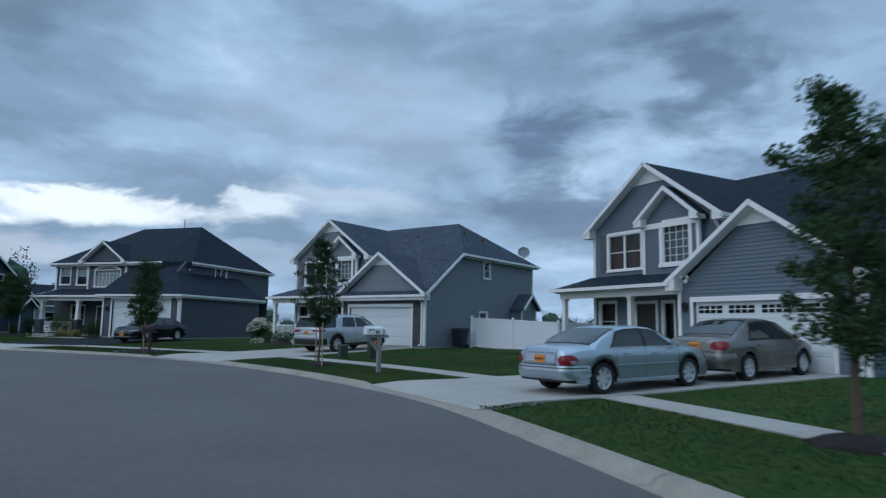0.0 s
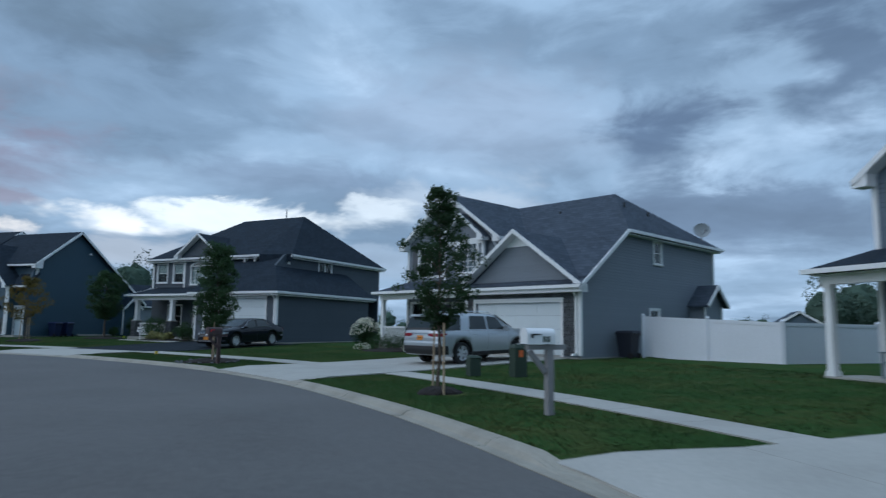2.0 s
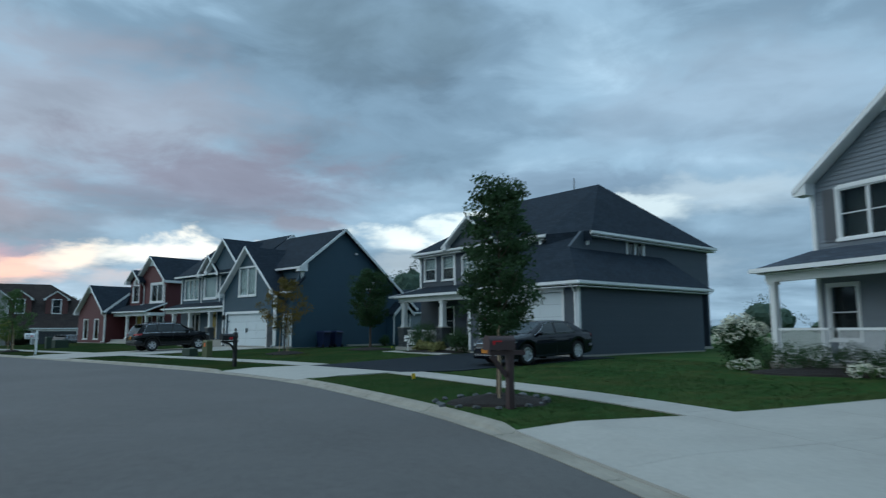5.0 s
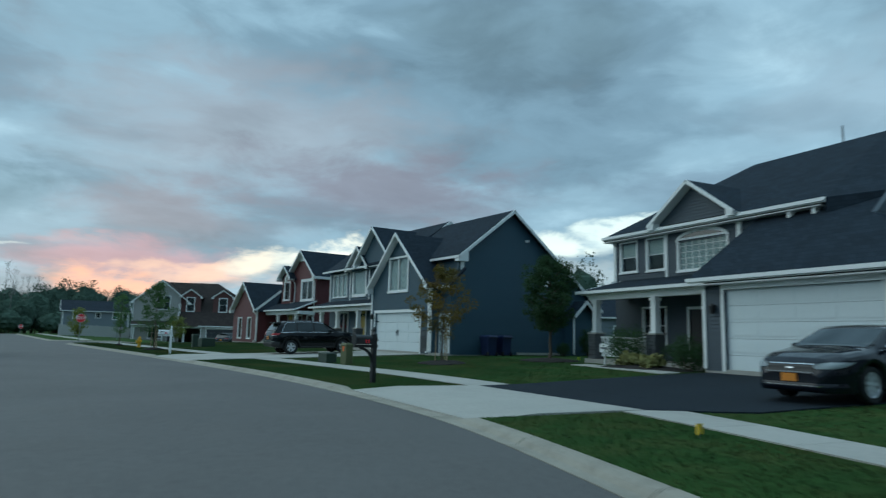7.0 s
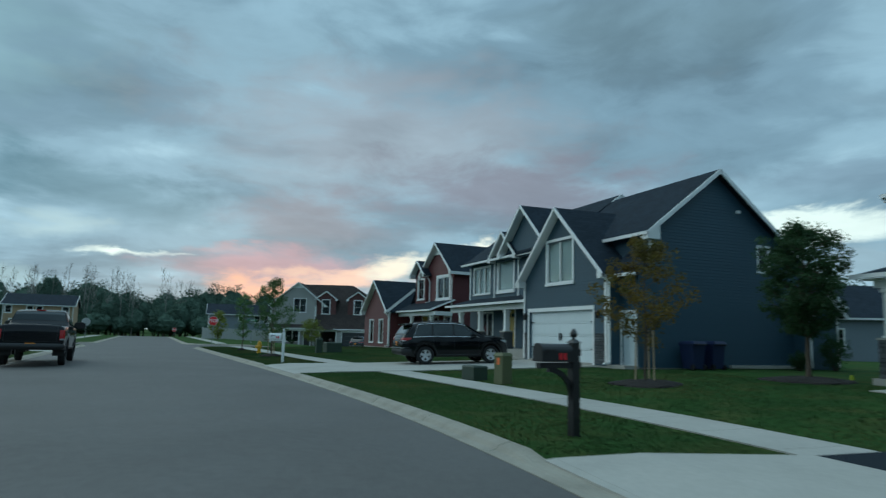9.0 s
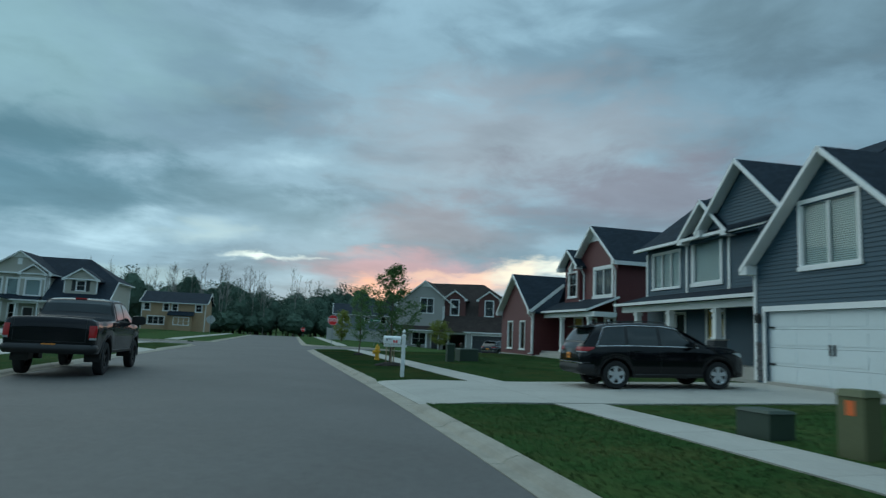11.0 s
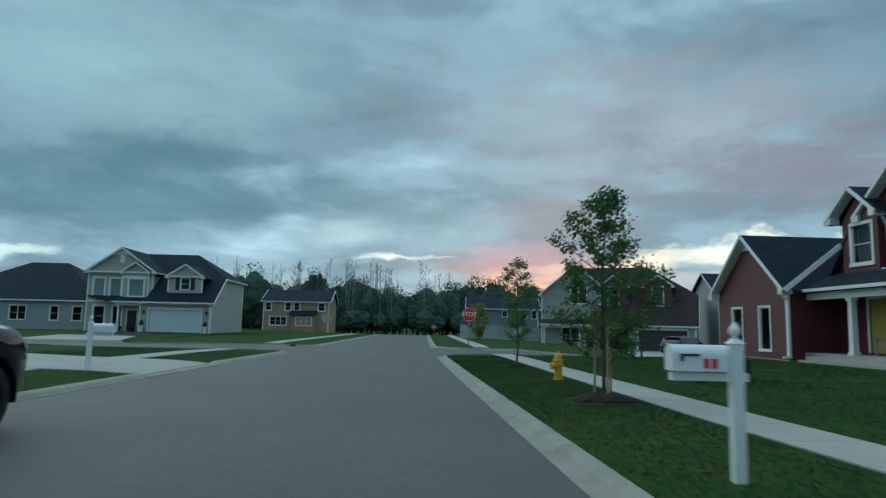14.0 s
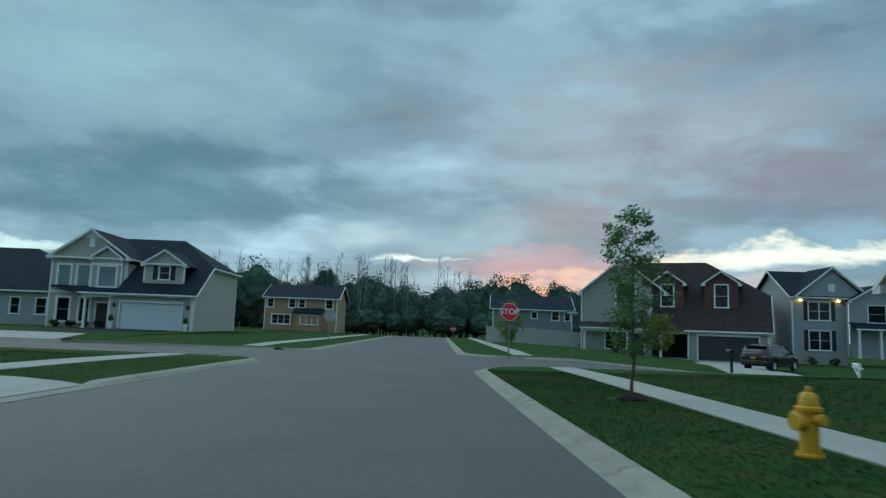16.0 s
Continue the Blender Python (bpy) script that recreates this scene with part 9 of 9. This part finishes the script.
def hydrant(x, y):
    top = empty("fire_hydrant", pose(x, y, gz(x, y), 0, 0, 20), "yellow cast-iron fire hydrant on the verge", "fire hydrant")
    bm = bmesh.new()
    lathe(bm, [(0.14, -0.1), (0.14, 0.03), (0.108, 0.05), (0.102, 0.30), (0.100, 0.50), (0.14, 0.505), (0.14, 0.545), (0.108, 0.555), (0.106, 0.60), (0.095, 0.655), (0.075, 0.695), (0.032, 0.71), (0.032, 0.765), (0.02, 0.77)], 24)
    part("barrel", bm, HYDRANT, top)
    for sg in (1, -1):
        bm = bmesh.new()
        tube(bm, (0, sg * 0.08, 0.42), (0, sg * 0.17, 0.42), 0.058, 0.058, 12)
        tube(bm, (0, sg * 0.17, 0.42), (0, sg * 0.20, 0.42), 0.07, 0.066, 8)
        part("hose_outlet", bm, HYDRANT, top)
    bm = bmesh.new()
    tube(bm, (-0.08, 0, 0.38), (-0.19, 0, 0.38), 0.08, 0.08, 14)
    tube(bm, (-0.19, 0, 0.38), (-0.225, 0, 0.38), 0.095, 0.09, 8)
    part("pumper_outlet", bm, HYDRANT, top)
    for i in range(8):
        a = 2 * math.pi * i / 8
        bm = bmesh.new()
        tube(bm, (0.125 * math.cos(a), 0.125 * math.sin(a), 0.03), (0.125 * math.cos(a), 0.125 * math.sin(a), 0.06), 0.016, 0.016, 6)
        part("bolt", bm, HYDRANT, top)
    return top


hydrant(4.47, 7.48)


def octagon(r):
    return [(r * math.cos(math.pi * (2 * i + 1) / 8) / math.cos(math.pi / 8), r * math.sin(math.pi * (2 * i + 1) / 8) / math.cos(math.pi / 8)) for i in range(8)]


def text_part(name, words, size, parent, m, mat):
    c = bpy.data.curves.new(name, "FONT")
    c.body, c.size, c.extrude, c.align_x, c.align_y = words, size, 0.003, "CENTER", "CENTER"
    c.offset = size * 0.02
    tmp = bpy.data.objects.new(name, c)
    me = bpy.data.meshes.new_from_object(tmp)
    bpy.data.objects.remove(tmp)
    me.materials.append(mat)
    ob = new(name, me)
    ob.parent = parent
    ob.matrix_local = m
    return ob


def stop_sign(x, y, z_mid, r, turn, label, base=None):
    """Its face looks along -y before the turn."""
    base = gz(x, y) if base is None else base
    top = empty("stop_sign", pose(x, y, base, 0, 0, turn), label, "road sign")
    zc = z_mid - base
    bm = bmesh.new()
    hull(bm, [(a, 0.0, zc + b) for a, b in octagon(r)], [(a, 0.006, zc + b) for a, b in octagon(r)])
    plate = part("plate", bm, SIGN_BACK, top)
    bm = bmesh.new()
    hull(bm, [(a, -0.004, zc + b) for a, b in octagon(r * 0.995)], [(a, -0.001, zc + b) for a, b in octagon(r * 0.995)])
    part("border", bm, SIGN_WHITE, plate)
    bm = bmesh.new()
    hull(bm, [(a, -0.008, zc + b) for a, b in octagon(r * 0.94)], [(a, -0.005, zc + b) for a, b in octagon(r * 0.94)])
    part("face", bm, material("sign_red_lit", (0.75, 0.03, 0.035), rough=0.35, vary=0.02, scale=4, bump=0), plate)
    text_part("lettering", "STOP", r * 0.92, plate, Matrix.Translation((0, -0.012, zc)) @ Matrix.Rotation(math.pi / 2, 4, "X"), SIGN_WHITE)
    bm = bmesh.new()
    box(bm, -0.03, 0.03, 0.008, 0.05, -0.3, zc + r)
    part("post", bm, GREY_METAL, top)
    return top


stop_sign(3.68, 32.3, 2.33, 0.42, 0, "red stop sign on a steel post at the corner")
stop_sign(-8.75, 54.0, 2.08, 0.45, 180, "stop sign seen from behind, pale bare metal", base=0.15)
stop_sign(2.35, 106.0, 1.35, 0.40, 0, "small far red stop sign at the end of the street", base=-0.3)


def street_name_sign(x, y, z):
    top = empty("street_name_sign", pose(x, y, gz(x, y), 0, 0, 8), "green street name sign on a thin post", "road sign")
    bm = bmesh.new()
    box(bm, -0.45, 0.45, -0.01, 0.01, z, z + 0.2)
    blade = part("blade", bm, SIGN_GREEN, top)
    bm = bmesh.new()
    box(bm, -0.32, 0.32, -0.016, -0.012, z + 0.07, z + 0.13)
    part("name_bar", bm, SIGN_WHITE, blade)
    bm = bmesh.new()
    tube(bm, (0, 0, -0.3), (0, 0, z), 0.03, 0.03, 8)
    part("post", bm, GREY_METAL, top)


street_name_sign(8.2, 39.5, 2.35)


def utility_box(x, y, w, d, h, turn, label, mat, sticker=False):
    top = empty("utility_box", pose(x, y, gz(x, y), 0, 0, turn), label, "utility box", "utility boxes")
    bm = bmesh.new()
    box(bm, -w / 2, w / 2, -d / 2, d / 2, -0.1, h * 0.9)
    part("cabinet", bm, mat, top)
    bm = bmesh.new()
    hull(bm, [(-w / 2 - 0.02, -d / 2 - 0.02, h * 0.9), (w / 2 + 0.02, -d / 2 - 0.02, h * 0.9), (w / 2 + 0.02, d / 2 + 0.02, h * 0.9), (-w / 2 - 0.02, d / 2 + 0.02, h * 0.9)], [(-w / 2 + 0.02, -d / 2 + 0.02, h), (w / 2 - 0.02, -d / 2 + 0.02, h), (w / 2 - 0.02, d / 2 - 0.02, h), (-w / 2 + 0.02, d / 2 - 0.02, h)])
    part("lid", bm, mat, top)
    if sticker:
        bm = bmesh.new()
        box(bm, -w / 2 - 0.006, -w / 2 - 0.002, -0.06, 0.06, h * 0.62, h * 0.84)
        part("warning_label", bm, material("label_orange", (0.75, 0.16, 0.04), rough=0.5, vary=0.03, bump=0), top, "orange warning label")


utility_box(7.4, -17.7, 0.34, 0.36, 0.85, 10, "olive green utility pedestal with an orange label", material("pedestal_olive", (0.11, 0.12, 0.055), rough=0.6, vary=0.12, scale=4, bump=0.1), True)
utility_box(7.35, -16.05, 0.5, 0.62, 0.42, 8, "low dark green utility vault on the lawn", GREEN_BOX)
utility_box(-2.55, -53.15, 0.34, 0.36, 0.85, 40, "green utility pedestal with an orange label on the lawn", GREEN_BOX, True)
utility_box(-2.5, -51.9, 0.3, 0.32, 0.55, 40, "low dark utility box on the lawn", GREEN_BOX)
utility_box(8.95, 7.35, 0.95, 1.0, 0.62, 0, "broad dark green transformer box on the lawn", GREEN_BOX)
utility_box(7.9, 6.55, 0.36, 0.36, 0.9, 0, "dark green utility pedestal beside the transformer", GREEN_BOX)


def wheelie_bin(x, y, turn, mat, label):
    top = empty("wheelie_bin", pose(x, y, gz(x, y), 0, 0, turn), label, "wheelie bin", "wheelie bins")
    bm = bmesh.new()
    hull(bm, [(-0.24, -0.27, 0.05), (0.24, -0.27, 0.05), (0.24, 0.27, 0.05), (-0.24, 0.27, 0.05)], [(-0.30, -0.36, 0.98), (0.30, -0.36, 0.98), (0.30, 0.34, 0.98), (-0.30, 0.34, 0.98)])
    box(bm, -0.32, 0.32, -0.38, 0.36, 0.92, 0.985)
    part("bin_body", bm, mat, top)
    bm = bmesh.new()
    hull(bm, [(-0.33, -0.40, 0.985), (0.33, -0.40, 0.985), (0.33, 0.42, 0.985), (-0.33, 0.42, 0.985)], [(-0.26, -0.32, 1.07), (0.26, -0.32, 1.07), (0.26, 0.36, 1.09), (-0.26, 0.36, 1.09)])
    part("lid", bm, mat, top)
    for sg in (1, -1):
        bm = bmesh.new()
        tube(bm, (sg * 0.25, 0.28, 0.11), (sg * 0.31, 0.28, 0.11), 0.11, 0.11, 14)
        part("wheel", bm, TYRE, top)
    bm = bmesh.new()
    tube(bm, (-0.28, 0.44, 0.95), (0.28, 0.44, 0.95), 0.018, 0.018, 6)
    part("handle", bm, BLACK_PLASTIC, top)


wheelie_bin(7.1, -55.6, 150, BIN_DARK, "dark blue wheelie bin against a grey house wall")
wheelie_bin(17.2, -14.7, 180, BIN_BLUE, "blue wheelie bin against a navy house wall")
wheelie_bin(18.2, -14.7, 180, BIN_BLUE, "blue wheelie bin against a navy house wall")


def vinyl_fence(points, h, label, mat, sinks=None, group=""):
    top = empty("fence", pose(0, 0, 0), label, "fence", group)
    sinks = sinks or [0.0] * len(points)
    for (x0, y0), (x1, y1), k0, k1 in zip(points, points[1:], sinks, sinks[1:]):
        a, b = Vector((x0, y0)), Vector((x1, y1))
        n = max(1, round((b - a).length / 2.4))
        base = lambda p: gz(p.x, p.y) - k0 - (k1 - k0) * (p - a).length / (b - a).length
        for i in range(n + 1):
            if i == 0 and (x0, y0) != points[0]:
                continue
            p = a.lerp(b, i / n)
            z = base(p)
            bm = bmesh.new()
            box(bm, p.x - 0.065, p.x + 0.065, p.y - 0.065, p.y + 0.065, z - 0.3, z + h + 0.05)
            hull(bm, [(p.x - 0.08, p.y - 0.08, z + h + 0.05), (p.x + 0.08, p.y - 0.08, z + h + 0.05), (p.x + 0.08, p.y + 0.08, z + h + 0.05), (p.x - 0.08, p.y + 0.08, z + h + 0.05)], [(p.x - 0.01, p.y - 0.01, z + h + 0.12), (p.x + 0.01, p.y - 0.01, z + h + 0.12), (p.x + 0.01, p.y + 0.01, z + h + 0.12), (p.x - 0.01, p.y + 0.01, z + h + 0.12)])
            part("post", bm, mat, top)
        for i in range(n):
            p, q = a.lerp(b, i / n), a.lerp(b, (i + 1) / n)
            z = base(p)
            z1 = base(q)
            d = (q - p).normalized()
            for zz, hh in ((h - 0.12, 0.12), (0.06, 0.14)):
                bm = bmesh.new()
                beam(bm, (p.x, p.y, z + zz + hh), (q.x, q.y, z1 + zz + hh), 0.055, hh)
                part("rail", bm, mat, top)
            k = max(1, int((q - p).length / 0.3))
            for j in range(k):
                s0, s1 = p + d * ((q - p).length * j / k + 0.001), p + d * ((q - p).length * (j + 1) / k - 0.001)
                bm = bmesh.new()
                z_top = z + (z1 - z) * (j + 0.5) / k + h - 0.1
                beam(bm, (s0.x, s0.y, z_top), (s1.x, s1.y, z_top), 0.022, h - 0.25)
                part("slat", bm, mat, top)
    return top


vinyl_fence([(7.75, -56.18), (5.15, -60.8), (8.6, -64.6), (13.0, -70.0)], 1.66, "white vinyl privacy fence between two houses", VINYL, sinks=(0.0, 0.24, 0.24, 0.24))
vinyl_fence([(5.0, 66.5), (14.5, 66.0)], 1.6, "pale grey privacy fence behind the corner lot", material("fence_pale_grey", (0.40, 0.40, 0.38), rough=0.6, vary=0.06, scale=2, bump=0.05))


def shed(x, y, turn):
    top = empty("garden_shed", pose(x, y, 0.35, 0, 0, turn), "small grey gabled garden shed behind a fence", "shed")
    bm = bmesh.new()
    prism(bm, lambda a, n, z: (a, n, z), [(-1.4, -0.3), (1.4, -0.3), (1.4, 1.9), (0, 2.75), (-1.4, 1.9)], 0.0, 3.0)
    part("wall", bm, SIDING["A"], top)
    for sg in (1, -1):
        bm = bmesh.new()
        hull(bm, [(0, -0.2, 2.72), (sg * 1.65, -0.2, 1.72), (sg * 1.65, 3.2, 1.72), (0, 3.2, 2.72)], [(0, -0.2, 2.84), (sg * 1.65, -0.2, 1.84), (sg * 1.65, 3.2, 1.84), (0, 3.2, 2.84)])
        part("roof", bm, ROOF_GREY_SHEEN, top)
        bm = bmesh.new()
        beam(bm, (0, -0.22, 2.86), (sg * 1.65, -0.22, 1.86), 0.04, 0.16)
        part("rake_board", bm, TRIM, top)


shed(36.0, -67.0, -90)


def satellite_dish(x, y, z, turn):
    top = empty("satellite_dish", pose(x, y, z, 0, 0, turn), "grey satellite dish on the roof edge", "satellite dish")
    bm = bmesh.new()
    n = 18
    rings = []
    for q in (0.02, 0.2, 0.32, 0.42):
        rings.append([bm.verts.new((0.35 * q * q, q * math.cos(2 * math.pi * i / n), 0.55 + q * 0.85 * math.sin(2 * math.pi * i / n))) for i in range(n)])
    for a, b in zip(rings, rings[1:]):
        for i in range(n):
            bm.faces.new((a[i], a[(i + 1) % n], b[(i + 1) % n], b[i]))
    part("reflector", bm, SIGN_BACK, top)
    bm = bmesh.new()
    tube(bm, (0, 0, -0.05), (0, 0, 0.5), 0.03, 0.03, 8)
    part("mast", bm, GREY_METAL, top)
    bm = bmesh.new()
    tube(bm, (0, 0, 0.3), (0.55, 0, 0.45), 0.015, 0.012, 6)
    box(bm, 0.5, 0.62, -0.04, 0.04, 0.42, 0.52)
    part("feed_arm", bm, GREY_METAL, top)


satellite_dish(14.6, -58.9, 5.95, 200)


def yard_sign(x, y, z):
    top = empty("yard_sign", pose(x, y, z, 0, 0, -90), "small white yard sign on a stick", "sign")
    bm = bmesh.new()
    box(bm, -0.02, 0.02, -0.02, 0.02, -0.2, 0.6)
    part("stick", bm, TRIM, top)
    bm = bmesh.new()
    box(bm, -0.24, 0.24, -0.03, -0.022, 0.52, 0.85)
    part("board", bm, SIGN_WHITE, top)
    bm = bmesh.new()
    box(bm, -0.16, 0.16, -0.035, -0.031, 0.64, 0.72)
    part("writing_bar", bm, SHUTTER, top)


yard_sign(15.6, -23.9, 0.38)


def walkway():
    body = tagged(new("garden_path"), "narrow pale concrete garden path to a porch", "path", "", "structure")
    for a, b, c, d in (((14.3, -23.3), (15.4, -23.2), (13.9, -28.5), (13.0, -28.5)),):
        quad_slab("slab", a, b, c, d, CONCRETE, body, lift=0.03)


walkway()


def marker_flag(x, y, label, mat):
    top = empty("marker_flag", pose(x, y, gz(x, y), 0, 0, 30), label, "marker flag", "marker flags")
    bm = bmesh.new()
    tube(bm, (0, 0, -0.1), (0, 0, 0.19), 0.005, 0.005, 5)
    part("wire", bm, GREY_METAL, top)
    bm = bmesh.new()
    rows = [[(0.01 + 0.24 * i / 4, 0.04 * math.sin(i * 1.3), z) for i in range(5)] for z in (0.03, 0.10, 0.17)]
    part("flag", patch(rows), mat, top)


FLAG_YELLOW = material("flag_yellow", (0.75, 0.50, 0.02), rough=0.6, vary=0.05, bump=0)
marker_flag(3.1, -36.3, "small yellow marker flag in the verge", FLAG_YELLOW)
marker_flag(17.6, -20.6, "small lime marker flag at a lawn's edge", material("flag_lime", (0.62, 0.72, 0.05), rough=0.6, vary=0.05, bump=0))


def stone_ring(x, y, radius, seed):
    """Loose edging stones round a bed."""
    r = random.Random(seed)
    for i in range(18):
        a = 2 * math.pi * i / 18 + r.uniform(-0.08, 0.08)
        px, py = x + math.cos(a) * radius * r.uniform(0.93, 1.05), y + math.sin(a) * radius * r.uniform(0.93, 1.05)
        bm = bmesh.new()
        bmesh.ops.create_icosphere(bm, subdivisions=1, radius=r.uniform(0.06, 0.10), matrix=Matrix.Translation((px, py, gz(px, py) + 0.03)) @ Matrix.Diagonal((1.2, 0.9, 0.6, 1)))
        for v in bm.verts:
            v.co += Vector((r.uniform(-1, 1), r.uniform(-1, 1), r.uniform(-1, 1))) * 0.015
        tagged(part("edging_stone", bm, STONE), "grey rounded edging stone round a tree bed", "stone", "edging stones")


stone_ring(0.2, -41.2, 1.05, 5)


def porch_chair(x, y, z, turn):
    top = empty("porch_chair", pose(x, y, z, 0, 0, turn), "grey slatted porch chair beside a front door", "chair", "porch chairs")
    mat = material("chair_bluegrey", (0.20, 0.25, 0.28), rough=0.6, vary=0.08, scale=4, bump=0.1)
    for sx in (-0.27, 0.27):
        for sy in (-0.25, 0.25):
            bm = bmesh.new()
            box(bm, sx - 0.03, sx + 0.03, sy - 0.03, sy + 0.03, 0, 0.62)
            part("leg", bm, mat, top)
        bm = bmesh.new()
        box(bm, sx - 0.05, sx + 0.05, -0.32, 0.30, 0.60, 0.635)
        part("armrest", bm, mat, top)
    bm = bmesh.new()
    box(bm, -0.26, 0.26, -0.28, 0.26, 0.36, 0.40)
    part("seat", bm, mat, top)
    for i in range(5):
        bm = bmesh.new()
        a = -0.22 + i * 0.11
        hull(bm, [(a - 0.045, 0.24, 0.38), (a + 0.045, 0.24, 0.38), (a + 0.045, 0.265, 0.38), (a - 0.045, 0.265, 0.38)], [(a - 0.045, 0.40, 1.02), (a + 0.045, 0.40, 1.02), (a + 0.045, 0.425, 1.02), (a - 0.045, 0.425, 1.02)])
        part("backrest_slat", bm, mat, top)


porch_chair(17.3, 12.7, 0.77, -90)
porch_chair(17.3, 11.5, 0.77, -90)
place = house_a.matrix_world @ Vector(L(10.5, 0.75, 0.1))
porch_chair(*place, math.degrees(house_a.matrix_world.to_euler().z) + 0)

def flood_lamp(parent, M, a, z):
    """Two small heads on a round plate."""
    bm = bmesh.new()
    tube(bm, M(a, 0.03, z), M(a, 0.06, z), 0.06, 0.06, 12)
    plate = part("flood_lamp", bm, TRIM, parent, "white security lamp with two heads")
    for sg in (1, -1):
        bm = bmesh.new()
        tube(bm, M(a, 0.05, z), M(a + sg * 0.07, 0.13, z - 0.04 + 0.08 * sg), 0.018, 0.018, 6)
        tube(bm, M(a + sg * 0.07, 0.12, z - 0.04 + 0.08 * sg), M(a + sg * 0.10, 0.25, z - 0.09 + 0.08 * sg), 0.04, 0.065, 10)
        part("lamp_head", bm, TRIM, plate)


flood_lamp(house_a, front(0), 5.55, 2.95)


def planter(x, y, z, seed):
    """A tapered white pot with a small clipped plant."""
    top = empty("planter", pose(x, y, z), "tall white planter with a small dark green plant", "planter", "planters by the garage")
    bm = bmesh.new()
    lathe(bm, [(0.15, 0.0), (0.20, 0.55), (0.23, 0.56), (0.23, 0.62), (0.19, 0.62), (0.17, 0.5)], 16)
    part("pot", bm, TRIM, top)
    rng = np.random.default_rng(seed)
    d = rng.normal(size=(260, 3))
    d /= np.linalg.norm(d, axis=1)[:, None]
    p = d * rng.uniform(0.5, 1.0, (260, 1)) * [0.2, 0.2, 0.26] + [0, 0, 0.84]
    mesh_of_quads("plant", leaves_mesh(p, np.full(260, 0.09), rng), LEAF["dark"], top)
    return top


for i, u in enumerate((0.42, 6.25)):
    place = house_h.matrix_world @ Vector(L(u, -0.35, 0.02))
    planter(place.x, place.y, gz(place.x, place.y), 80 + i)

# ---- lawns last ----
BEDS += [(-20.15, -63.45, 0.55), (-6.95, -52.5, 0.5), (0.25, -41.2, 0.95), (11.0, -19.3, 1.0), (4.22, 2.6, 0.65), (4.08, 13.3, 0.4), (15.0, -26.3, 1.2), (9.0, -45.0, 1.4), (16.1, -20.3, 1.3)]
build_grass()
